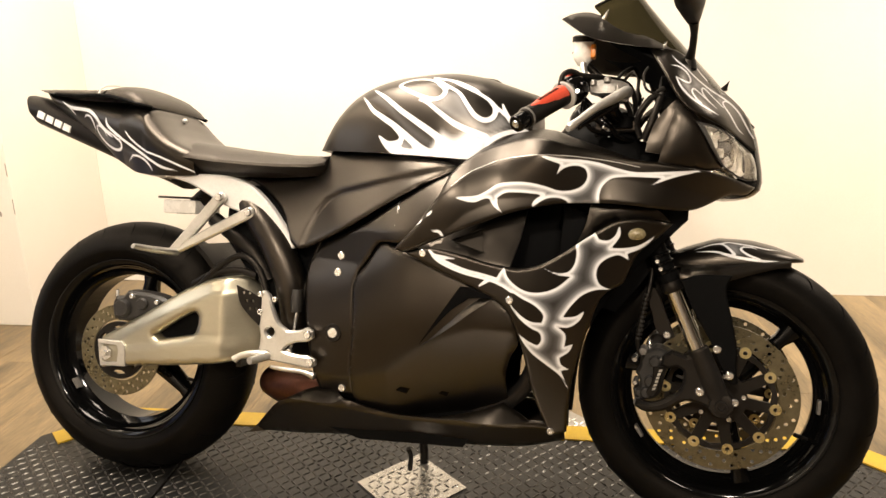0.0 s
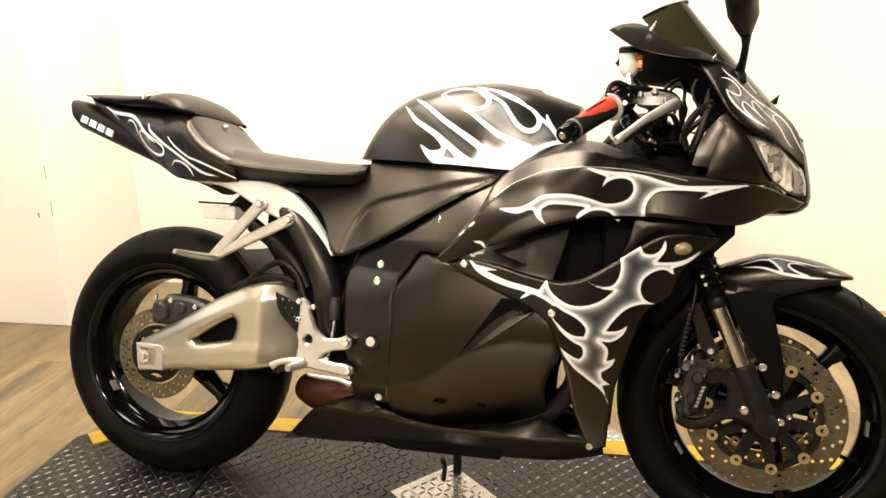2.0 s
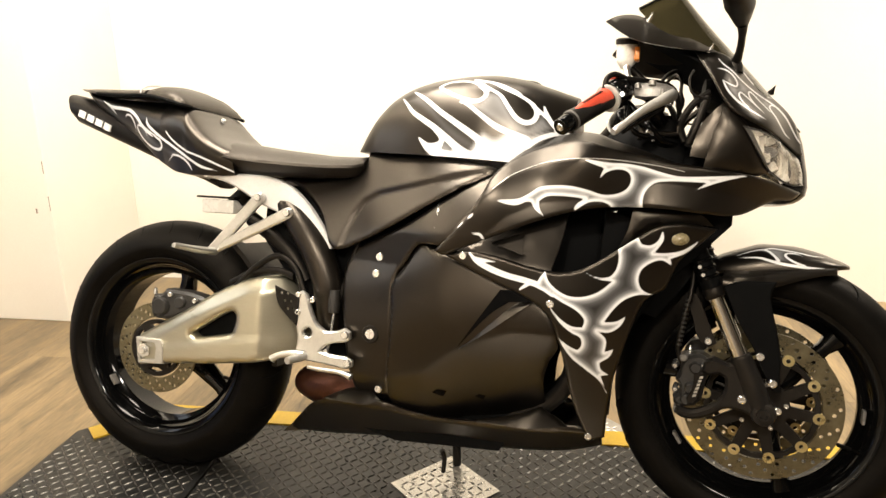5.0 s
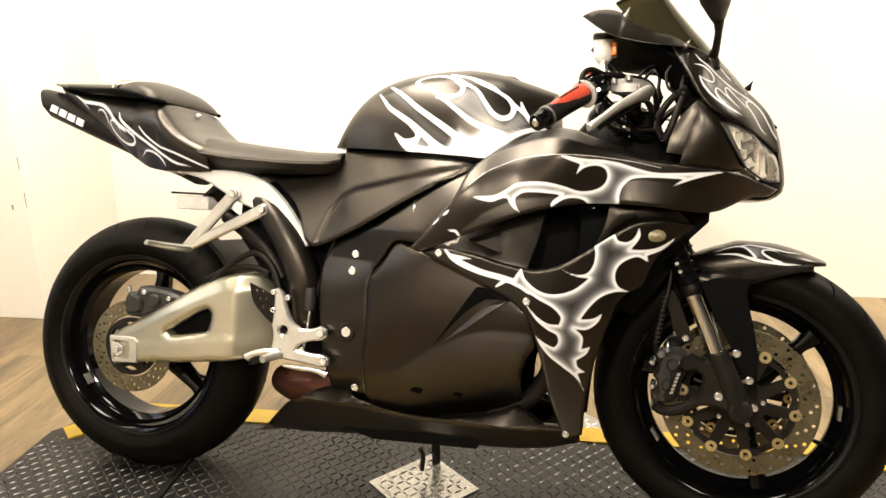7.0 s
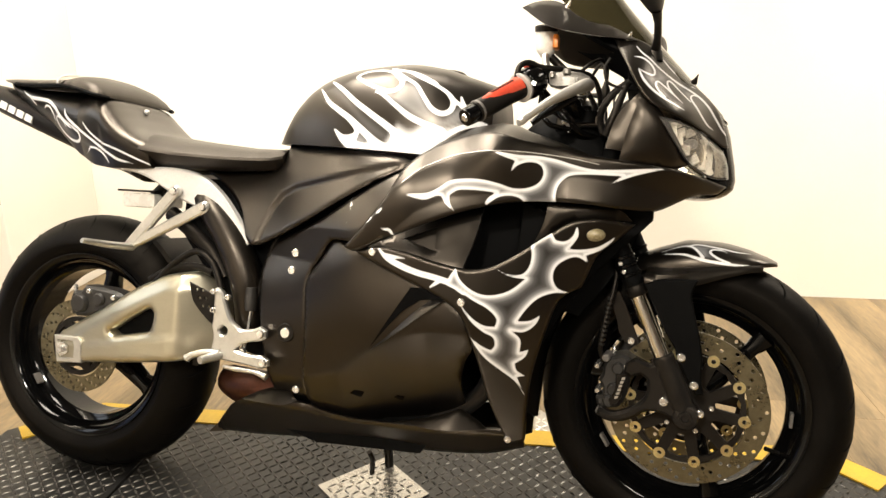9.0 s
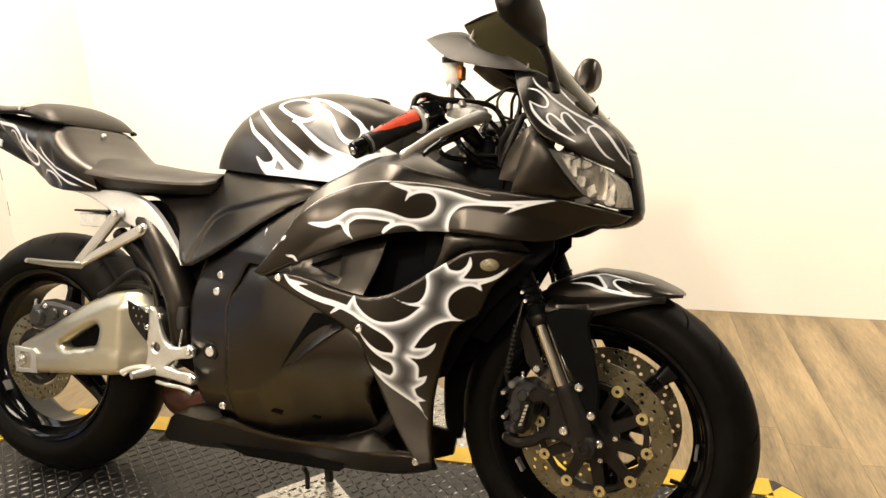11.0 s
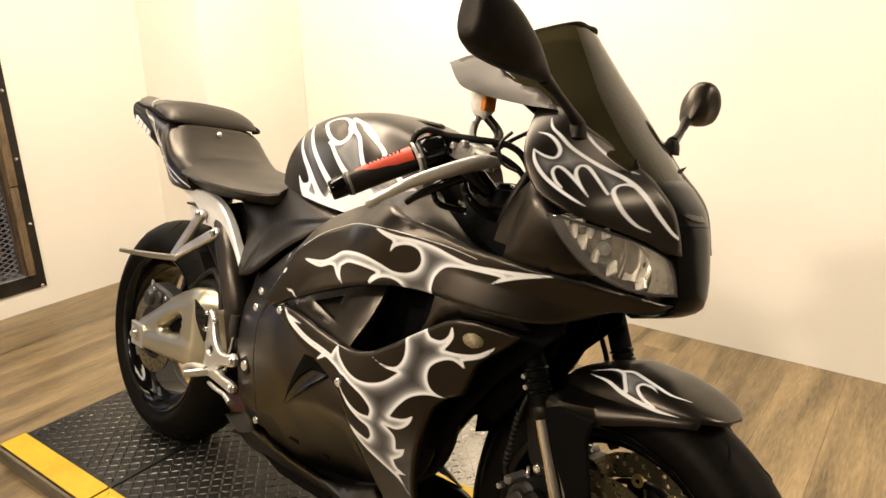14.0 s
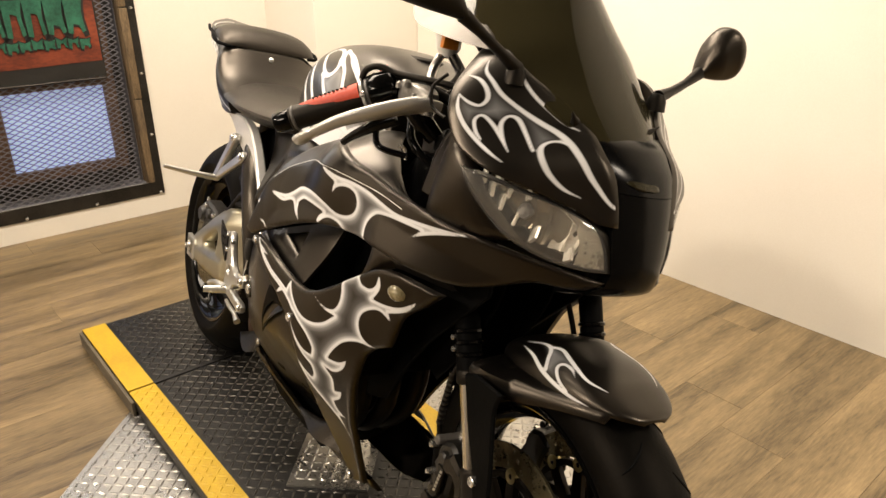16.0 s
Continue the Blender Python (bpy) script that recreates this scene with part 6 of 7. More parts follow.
for y in (-0.118, 0.118):
    def at(s, back=0.0):
        q = on_fork(s, back)
        return (q.x, y, q.z)
    out = -1 if y < 0 else 1
    leg = steered(tube("fork_leg", [at(0.010), at(0.05), at(0.10), at(0.118), at(0.122)], [0.021, 0.023, 0.0215, 0.021, 0.017], DARKCAST, bike, "black fork leg", 24, 4))
    tube("stanchion", [at(0.115), at(0.27)], 0.0165, CHROME, leg, "chrome fork tube", 28, 2)
    tube("dust_seal", [at(0.243), at(0.247), at(0.262), at(0.266)], [0.017, 0.021, 0.021, 0.018], PLASTIC, leg, "black dust seal", 28, 2)
    tube("fork_tube", [at(0.262), at(0.30), at(0.62)], 0.0195, INNER, leg, "", 24, 2)
    for s in (0.287, 0.305, 0.322):
        tube("tube_collar", [at(s - 0.004), at(s - 0.002), at(s + 0.002), at(s + 0.004)], [0.0195, 0.0225, 0.0225, 0.0195], GLOSS, leg, "gloss black collar", 24, 2)
    turned("axle_cap", [(0.0, -0.022), (0.006, -0.022), (0.007, -0.026), (0.012, -0.026), (0.013, -0.020), (0.021, -0.019), (0.0235, -0.014), (0.0245, 0.02), (0.0, 0.02)], DARKCAST, leg, at(0.0), "Y", 28, "", 30, Matrix.Diagonal((1, -out, 1, 1)))
    bracket = plate("caliper_bracket", [CASTING], y - 0.013, y + 0.013, DARKCAST, leg, "cast fork foot curving to the caliper", 0.006)
    bolt((1.344, y + out * 0.016, 0.347), 0.0085, BOLTMETAL, leg, (0, out, 0), name="pinch_bolt")
    bolt((1.410, y + out * 0.004, 0.330), 0.0075, BOLTMETAL, leg, (0, out, 0), name="pinch_bolt")
    cy = y * 0.72
    caliper = steered(plate("front_caliper", [CALIPER], cy - 0.030, cy + 0.030, GREYCAST, bike, "grey four-piston front brake caliper", 0.006))
    for x, z in ((1.240, 0.328), (1.247, 0.352), (1.254, 0.395)):
        turned("piston_housing", [(0.0, -0.009), (0.009, -0.009), (0.012, -0.006), (0.013, 0.01), (0.0, 0.01)], GREYCAST, caliper, (x, cy + out * 0.031, z), "Y", 20, "", 30, Matrix.Diagonal((1, -out, 1, 1)))
    plate("caliper_cover", [[(1.252, 0.386), (1.271, 0.388), (1.263, 0.334), (1.244, 0.322), (1.240, 0.332), (1.250, 0.352)]], cy + out * 0.036, cy + out * 0.043, DARKCAST, caliper, "black caliper cover with a pale worn mark", 0.002)
    for k in range(6):
        px, pz = 1.2515 + k * 0.0022, 0.337 + k * 0.0078
        plate("caliper_mark", [[(px, pz), (px + 0.0065, pz + 0.0015), (px + 0.0078, pz + 0.0068), (px + 0.0013, pz + 0.0053)]], cy + out * 0.0432, cy + out * 0.0442, ALLOY, caliper, "", 0.0002)
    for x, z, r in ((1.230, 0.414, 0.008), (1.214, 0.396, 0.006), (1.271, 0.402, 0.007), (1.224, 0.306, 0.0085), (1.217, 0.347, 0.0055)):
        turned("caliper_bolt", [(0.0, -0.012), (r * 0.7, -0.012), (r, -0.009), (r, 0.03), (0.0, 0.03)], BOLTMETAL if r < 0.008 else GREYPART, caliper, (x, cy + out * 0.028, z), "Y", 14, "", 30, Matrix.Diagonal((1, -out, 1, 1)))
    turned("bleed_nipple", [(0.0, 0.018), (0.003, 0.017), (0.0035, 0.008), (0.005, 0.006), (0.005, 0.0), (0.0, 0.0)], BOLTMETAL, caliper, (1.240, cy, 0.417), "Z", 10)
    hose = steered(tube("front_brake_hose", [(1.224, y * 0.95, 0.404), (1.217, y * 0.98, 0.430), (1.218, y, 0.452), (1.222, y, 0.482), (1.228, y, 0.513), (1.234, y * 0.98, 0.540), (1.236, y * 0.8, 0.60), (1.21, y * 0.6, 0.68)], 0.0048, PLASTIC, bike, "ribbed black brake hose"))
    for k in range(11):
        q = Vector((1.2185 + 0.0012 * k, y, 0.438 + 0.0092 * k))
        tube("hose_rib", [q, q + Vector((0.0007, 0, 0.004))], 0.0060, GREYCAST, hose, "", 10, 1)
    guide = plate("hose_guide", [[(1.232, 0.545), (1.246, 0.545), (1.257, 0.524), (1.278, 0.474), (1.290, 0.447), (1.274, 0.436), (1.262, 0.446), (1.250, 0.462), (1.243, 0.488), (1.234, 0.515)]], y * 0.84 - 0.003, y * 0.84 + 0.003, PLASTIC, leg, "black hose guide plate", 0.001)
    bolt((1.274, y * 0.84 + out * 0.005, 0.450), 0.0075, BOLTMETAL, leg, (0, out, 0), name="guide_bolt")
    for s, r in ((0.296, 0.0045), (0.313, 0.0045)):
        q = on_fork(s, -0.006)
        bolt((q.x, y + out * 0.021, q.z), r, BOLTMETAL, leg, (0, out, 0), name="clamp_bolt")
    stay = steered(plate("fender_stay", [STAY], y * 1.15 - 0.004, y * 1.15 + 0.004, INNER, bike, "black fender stay", 0.003))
    for x, z in ((1.370, 0.438), (1.396, 0.388)):
        bolt((x, y * 1.15 + out * 0.006, z), 0.008, BOLTMETAL, stay, (0, out, 0))
steered(tube("axle", [(FC.x, -0.11, FC.z), (FC.x, 0.11, FC.z)], 0.011, GREYCAST, bike, segs=14, per=1))
# fender
FEN = np.array([(1.268, 0.586, 0.610, 0.058), (1.29, 0.591, 0.622, 0.072), (1.325, 0.593, 0.635, 0.080), (1.37, 0.598, 0.648, 0.083), (1.42, 0.603, 0.647, 0.080), (1.468, 0.609, 0.638, 0.070), (1.50, 0.612, 0.627, 0.054), (1.518, 0.613, 0.620, 0.036), (1.528, 0.612, 0.615, 0.016)])
rows, where = [], []
for x in np.arange(1.268, 1.5281, 0.0032):
    zb, zt, w = (glide(x, FEN, k) for k in (1, 2, 3))
    outer = [(x, -w * math.copysign(abs(math.cos(a)) ** 0.8, math.cos(a)), zb + (zt - zb) * math.sin(a) ** 0.8) for a in [math.pi * i / 80 for i in range(81)]]
    inner = [(x, q[1] * 0.93, q[2] - 0.004) for q in reversed(outer)]
    rows.append(outer + inner)
    where += [(x + 0.001, 0.06 * min(i, 80 - i) * math.pi / 80) for i in range(81)] + [(9, 9)] * 81
fender = steered(loft("front_fender", rows, PAINT, bike, "satin black front fender with white flames", *brushed_loft(where, "fender")))
FLARE = np.array([(1.293, 0.060, 0.570), (1.33, 0.050, 0.558), (1.385, 0.026, 0.570), (1.44, 0.010, 0.588), (1.507, 0.003, 0.606)])
for side in (-1, 1):
    rows = []
    for x in np.arange(1.293, 1.5071, 0.008):
        zb, w, fl, zl = glide(x, FEN, 1), glide(x, FEN, 3), glide(x, FLARE, 1), glide(x, FLARE, 2)
        rows.append([(x, side * q, z) for q, z in ((w - 0.003, zb + 0.004), (w + fl * 0.55, zb - 0.001), (w + fl * 0.92, zb - 0.006), (w + fl, min(zb - 0.012, zl + 0.006)), (w + fl * 0.97, zl), (w + fl * 0.97 - 0.004, zl), (w + fl * 0.85, zb - 0.012), (w - 0.008, zb - 0.002))])
    loft("fender_flange", rows, MATTE, fender, "satin black lower flange", angle=60)
plate("triple_clamp", [[(1.11, 0.86), (1.19, 0.87), (1.19, 0.89), (1.11, 0.885)]], -0.13, 0.13, DARKCAST, bike, "", 0.004)

# handlebars with grips, levers and switches
for side in (-1, 1):
    g0, g1 = Vector((0.990, side * 0.296, 0.866)), Vector((1.054, side * 0.206, 0.926))
    d = (g1 - g0).normalized()
    up = Vector((-0.05, side * 0.62, 0.78)).normalized()
    bar = tube("handlebar", [g0 + d * 0.005, g1, g1 + d * 0.06, (1.13, side * 0.10, 0.945)], 0.011, DARKCAST, bike, "black clip-on handlebar")
    tube("grip", [g0 + d * 0.006, g0 + d * 0.012, g0 + d * 0.06, g0 + d * 0.122], [0.0165, 0.0185, 0.018, 0.019], PLASTIC, bar, "black rubber grip", 22, 4)
    tube("grip_insert", [g0 + d * 0.022 + up * 0.0135, g0 + d * 0.050 + up * 0.0080, g0 + d * 0.088 + up * 0.0050, g0 + d * 0.119 + up * 0.0045], [0.004, 0.0128, 0.0165, 0.0180], RED, bar, "red tapering grip insert", 20, 5)
    for k in range(9):
        q = g0 + d * (0.052 + k * 0.0065) + up * (0.0212 + 0.00012 * k)
        tube("grip_rib", [q - Vector((0.003, side * 0.003, 0)), q + Vector((0.003, side * 0.003, 0))], 0.0014, PLASTIC, bar, "", 6, 1)
    for a, r, mat, word in ((0.122, 0.027, POLISH, "silver grip flange"), (0.129, 0.024, GREYPART, ""), (0.010, 0.0195, GREYPART, "thin metal ring")):
        tube("grip_flange" if a > 0.05 else "grip_ring", [g0 + d * a, g0 + d * (a + 0.001), g0 + d * (a + 0.004), g0 + d * (a + 0.005)], [r * 0.94, r, r, r * 0.94], mat, bar, word, 28, 2)
    tube("bar_end", [g0 - d * 0.020, g0 - d * 0.018, g0 - d * 0.004, g0 + d * 0.003, g0 + d * 0.009], [0.013, 0.0155, 0.0165, 0.0165, 0.014], GLOSS, bar, "black bar-end weight", 24, 2)
    turned("end_bolt", [(0.003, 0.002), (0.006, 0.002), (0.007, 0.0), (0.0, 0.0)], BOLTMETAL, bar, g0 - d * 0.0203, "Y", 14, "", 30, Vector((0, 1, 0)).rotation_difference(-d).to_matrix().to_4x4())
    sw = tube("switch_box", [g1 + d * 0.006, g1 + d * 0.010, g1 + d * 0.022, g1 + d * 0.044, g1 + d * 0.050], [0.020, 0.027, 0.029, 0.026, 0.018], GLOSS, bar, "black switch housing", 20, 3)
    tube("switch_loop", [(1.046, side * 0.214, 0.940), (1.050, side * 0.212, 0.962), (1.064, side * 0.200, 0.972), (1.084, side * 0.180, 0.968), (1.120, side * 0.155, 0.968), (1.163, side * 0.119, 0.966), (1.182, side * 0.095, 0.945), (1.190, side * 0.07, 0.895)], 0.0052, PLASTIC, bar, "black cable over the switch housing", 12, 6)
    tube("throttle_pipe", [(1.060, side * 0.190, 0.958), (1.090, side * 0.168, 0.966), (1.130, side * 0.140, 0.957), (1.168, side * 0.09, 0.93), (1.188, side * 0.06, 0.88)], [0.006, 0.0055, 0.0055, 0.005, 0.005], GREYCAST, bar, "", 12, 6)
    turned("switch_screw", [(0.0, 0.003), (0.004, 0.003), (0.005, 0.0), (0.0, 0.0)], BOLTMETAL, bar, (1.080, side * 0.226, 0.930), "Y", 12, "", 30, Matrix.Diagonal((1, side, 1, 1)))
    if side < 0:
        tube("stop_switch", [(1.066, -0.182, 0.955), (1.060, -0.186, 0.969), (1.058, -0.188, 0.973)], [0.009, 0.008, 0.005], RED, bar, "red stop switch", 14, 2)
    lever = tube("brake_lever" if side < 0 else "clutch_lever", [(1.172, side * 0.150, 0.936), (1.164, side * 0.185, 0.934), (1.146, side * 0.232, 0.916), (1.118, side * 0.272, 0.893), (1.092, side * 0.298, 0.868), (1.078, side * 0.308, 0.855), (1.072, side * 0.312, 0.850)], [0.010, 0.016, 0.0145, 0.0115, 0.0095, 0.0115, 0.009], POLISH, bike, "polished alloy lever with a ball end", 16, 6, 0.62)
    turned("lever_pivot", [(0.0, 0.012), (0.008, 0.012), (0.010, 0.009), (0.010, -0.014), (0.0, -0.014)], BOLTMETAL, lever, (1.163, side * 0.164, 0.936), "Z", 18)
    perch = loft("master_cylinder" if side < 0 else "lever_perch", [super_ring(x, w, z - h, z + h, 5, 14) for x, w, z, h in ((1.100, 0.014, 0.946, 0.009), (1.112, 0.019, 0.947, 0.013), (1.136, 0.020, 0.948, 0.014), (1.158, 0.017, 0.947, 0.012), (1.172, 0.010, 0.945, 0.008))], CASTGREY, lever, "cast grey lever perch", angle=35)
    perch.location = (0, side * 0.165, 0)
    for x, dy, z, r in ((1.106, 0.183, 0.953, 0.006), (1.132, 0.188, 0.958, 0.007), (1.152, 0.184, 0.942, 0.005)):
        turned("perch_boss", [(0.0, 0.006), (r * 0.6, 0.006), (r, 0.003), (r, -0.004), (0.0, -0.004)], CASTGREY, lever, (x, side * dy, z), "Z", 16)
    tube("lever_stop", [(1.150, side * 0.205, 0.910), (1.128, side * 0.225, 0.893), (1.100, side * 0.240, 0.872), (1.084, side * 0.246, 0.858)], [0.010, 0.009, 0.006, 0.005], GLOSS, lever, "black lever underside", 12, 5)
    tube("brake_switch", [(1.128, side * 0.165, 0.922), (1.140, side * 0.150, 0.906), (1.154, side * 0.135, 0.890)], [0.014, 0.016, 0.013], GLOSS, lever, "black switch under the lever", 14, 4)
    tube("bar_cable", [(1.128, side * 0.14, 0.935), (1.146, side * 0.10, 0.972), (1.160, side * 0.05, 1.000), (1.178, side * 0.02, 1.014), (1.190, side * 0.006, 1.000), (1.190, side * 0.004, 0.972)], 0.0036, PLASTIC, bike, "thin black cable loop", 8)
    turned("cable_boot", [(0.0, 0.016), (0.004, 0.016), (0.006, 0.008), (0.009, 0.002), (0.009, -0.012), (0.006, -0.020), (0.0, -0.020)], PLASTIC, bike, (1.190, side * 0.004, 0.958), "Z", 16, "black rubber cable boot")
    tube("bar_hose", [(1.07, side * 0.15, 0.945), (1.10, side * 0.15, 0.915), (1.13, side * 0.16, 0.880), (1.16, side * 0.14, 0.855), (1.19, side * 0.10, 0.85)], 0.0065, GLOSS, bike, segs=12)
    tube("bar_hose", [(1.09, side * 0.19, 0.915), (1.092, side * 0.20, 0.885), (1.110, side * 0.20, 0.862), (1.14, side * 0.17, 0.858)], 0.005, GLOSS, bike, segs=12)
    tube("loom_clip", [(1.128, side * 0.178, 0.870), (1.137, side * 0.172, 0.866), (1.140, side * 0.170, 0.852)], 0.003, BOLTMETAL, bike, "bright wire clip", 8, 3)
turned("ignition_lock", [(0.0, 0.014), (0.014, 0.014), (0.018, 0.010), (0.020, -0.02), (0.0, -0.02)], DARKCAST, bike, (1.135, 0.0, 0.905), "Z", 24, "black ignition lock")
turned("stem_nut", [(0.006, 0.012), (0.013, 0.012), (0.016, 0.008), (0.016, 0.0), (0.0, 0.0)], ALLOY, bike, (1.165, 0.0, 0.892), "Z", 6, "alloy stem nut", 20)
for side in (-1, 1):
    turned("fork_cap", [(0.0, 0.022), (0.008, 0.022), (0.010, 0.014), (0.022, 0.012), (0.022, 0.006), (0.022, -0.01), (0.0, -0.01)], INNER, bike, (1.165, side * 0.118, 0.885), "Z", 28, "black fork cap")
    tube("throttle_cable" if side < 0 else "clutch_cable", [(1.085, side * 0.17, 0.925), (1.10, side * 0.14, 0.90), (1.14, side * 0.11, 0.87), (1.19, side * 0.05, 0.84)], 0.004, PLASTIC, bike, segs=8)
    tube("brace_strut", [(1.12, side * 0.12, 0.83), (1.15, side * 0.105, 0.87), (1.17, side * 0.10, 0.905)], 0.005, BOLTMETAL, bike, "bright strut", 8, 4)
reservoir = turned("brake_reservoir", [(0.0, -0.030), (0.010, -0.030), (0.013, -0.024), (0.018, -0.018), (0.0195, -0.010), (0.0205, 0.018), (0.0, 0.018)], MILKY, bike, (1.078, -0.098, 1.033), "Z", 28, "translucent brake fluid reservoir", 40, Matrix.Rotation(radians(12), 4, "X"))
turned("reservoir_cap", [(0.0, 0.031), (0.017, 0.031), (0.0225, 0.028), (0.0225, 0.018), (0.0, 0.018)], PLASTIC, reservoir, (1.078, -0.098, 1.033), "Z", 28, "black reservoir cap", 30, Matrix.Rotation(radians(12), 4, "X"))
tube("reservoir_bracket", [(1.08, -0.108, 1.005), (1.085, -0.12, 0.98), (1.10, -0.13, 0.955)], 0.007, ALLOY, reservoir, segs=8)
box_into(bm := bmesh.new(), (1.094, -0.122, 1.016), (1.104, -0.094, 1.042), 0.003)
part("orange_tag", bm, ORANGE, reservoir, "orange plastic tab", smooth=True)
tube("reservoir_hose", [(1.085, -0.09, 1.008), (1.11, -0.085, 0.985), (1.13, -0.11, 0.965)], 0.008, PLASTIC, bike, segs=10)
loft("dashboard", [super_ring(x, 0.075, z - 0.03, z + 0.02, 4, 16) for x, z in ((1.235, 0.975), (1.25, 0.975), (1.275, 0.965), (1.30, 0.955))], INNER, bike)
for side in (-1, 1):
    tube("fairing_stay", [(1.205, side * 0.160, 0.85), (1.214, side * 0.164, 0.875), (1.224, side * 0.158, 0.905), (1.235, side * 0.146, 0.94)], [0.008, 0.007, 0.007, 0.006], PLASTIC, bike, "", 10, 6)
    tube("signal_wire", [(1.205, side * 0.17, 0.985), (1.198, side * 0.185, 0.965), (1.205, side * 0.185, 0.94), (1.232, side * 0.18, 0.93)], 0.0025, PLASTIC, bike, "", 6, 8)
    panel("inner_cheek", [(1.208, 0.825), (1.212, 0.848), (1.226, 0.886), (1.256, 0.921), (1.268, 0.930), (1.285, 0.895), (1.27, 0.85), (1.25, 0.82)], MATTE, bike, off=-0.016, thick=0.003, grid=0.012, side=side, roll=0.004)
    tube("loom", [(1.20, side * 0.13, 0.855), (1.19, side * 0.12, 0.89), (1.21, side * 0.115, 0.93), (1.24, side * 0.11, 0.955)], 0.007, PLASTIC, bike, "", 8, 6)
    # mirrors
    near = side < 0
    stalk = [(1.282, -0.120, 1.010), (1.284, -0.150, 1.024), (1.283, -0.185, 1.042), (1.279, -0.215, 1.058)] if near else [(1.312, 0.120, 1.012), (1.300, 0.160, 1.024), (1.284, 0.205, 1.040), (1.268, 0.250, 1.060)]
    low = [(1.279, -0.205, 1.051), (1.268, -0.265, 1.055), (1.256, -0.315, 1.062), (1.246, -0.352, 1.076)] if near else [(1.266, 0.244, 1.056), (1.270, 0.268, 1.054), (1.277, 0.295, 1.057), (1.284, 0.312, 1.068)]
    high = [(1.279, -0.207, 1.057), (1.271, -0.235, 1.095), (1.260, -0.285, 1.140), (1.246, -0.340, 1.160)] if near else [(1.266, 0.246, 1.064), (1.270, 0.252, 1.105), (1.277, 0.268, 1.135), (1.288, 0.296, 1.130)]
    mirror = tube("mirror", stalk, [0.010, 0.007, 0.0065, 0.010], PLASTIC, bike, "black folding mirror", 14, 6)
    turned("mirror_base", [(0.0, 0.012), (0.009, 0.010), (0.013, 0.002), (0.015, -0.014), (0.0, -0.014)], PLASTIC, mirror, Vector(stalk[0]) - Vector((0, 0, 0.006)), "Z", 18)
    rows = []
    for i, (p, q) in enumerate(zip(spline(low, 5), spline(high, 5))):
        t = i / 15
        c, h = (p + q) / 2, (q - p) / 2
        grow = (1 - 0.85 * max(0, t - 0.8) / 0.2) ** 0.5
        rows.append([c + h * math.sin(a) * (0.7 + 0.3 * grow) + Vector((0.008 + 0.018 * min(1, t * 2.5) * grow, 0, 0)) * math.copysign(abs(math.cos(a)) ** 0.8, math.cos(a)) for a in [2 * math.pi * k / 24 for k in range(24)]])
    loft("mirror_head", rows, PLASTIC if near else MATTE, mirror, "", angle=50)

# ---- window with its steel and timber frame, mesh guard and hanging banner ----
STEEL = material("blackened_steel", (0.012, 0.011, 0.010), (0.045, 0.040, 0.034), 0.45, 0.6, 8, 120, 0.3, 0.12)
ROUGHWOOD = material("rough_brown_timber", (0.020, 0.013, 0.007), (0.24, 0.165, 0.085), 0.7, 0, 5, 60, 0.5, 0.1, stretch=(6, 6, 1))
MESHSTEEL = material("expanded_steel_mesh", (0.12, 0.12, 0.14), (0.26, 0.26, 0.30), 0.4, 0.4, 10, 120, 0.1)
JOINERY = material("brown_window_joinery", (0.06, 0.030, 0.014), (0.13, 0.065, 0.03), 0.5, 0, 5, 80, 0.15, stretch=(6, 6, 1))
SCREENPANE = glowing("daylit_pane", (0.46, 0.60, 1.0), 0.62)
REVEAL = material("grey_reveal_paint", (0.11, 0.11, 0.125), (0.19, 0.19, 0.21), 0.6)
BANNERBLACK = material("banner_black", (0.008, 0.008, 0.008), (0.02, 0.019, 0.018), 0.45, 0, 6, 90, 0.1)
BANNERGREEN = material("banner_green", (0.004, 0.040, 0.024), (0.025, 0.15, 0.09), 0.5, 0, 14, 90, 0.05)
BANNERGLOW = material("banner_sunset", (0.010, 0.001, 0.003), (0.24, 0.045, 0.014), 0.5, 0, 2.6, 30, 0.05, stretch=(1, 1.2, 3.0))

window = new("window_1")
window.matrix_world = ROOM
tagged(window, "steel and timber framed window behind expanded mesh", kind="structure")
FO = 0.062            # width of the steel border
WO0, WO1, WB, WT = WV0 - FO, WV1 + FO, WZ0 - FO, WZ1 + FO
for lo, hi in (((U0, WV1, WB), (U0 + 0.008, WO1, WT)), ((U0, WO0, WB), (U0 + 0.008, WV0, WT)), ((U0, WV0, WB), (U0 + 0.008, WV1, WZ0)), ((U0, WV0, WZ1), (U0 + 0.008, WV1, WT))):
    part("steel_border", boxes((lo, hi), bevel=0.0015), STEEL, window, "blackened steel border strip")
part("timber_backing", boxes(((U0 - 0.05, WV1 - 0.012, WZ0), (U0, WV1, WZ1)), bevel=0.003), ROUGHWOOD, window)
for k in range(4):
    z = WZ0 + (WZ1 - WZ0) * k / 4
    part("timber_block", boxes(((U0 + 0.008, WV1 - 0.012, z + 0.003), (U0 + 0.021, WV1 + 0.022 + 0.003 * (k % 2), z + (WZ1 - WZ0) / 4 - 0.002)), bevel=0.005), ROUGHWOOD, window, "rough brown timber block", smooth=True)
for k in range(7):
    z = 0.10 + 0.283 * k
    turned("border_bolt", [(0.0, 0.005), (0.005, 0.004), (0.008, 0.0), (0.0, 0.0)], BOLTMETAL, window, (U0 + 0.008, WO1 - 0.018, z), "X", 12)
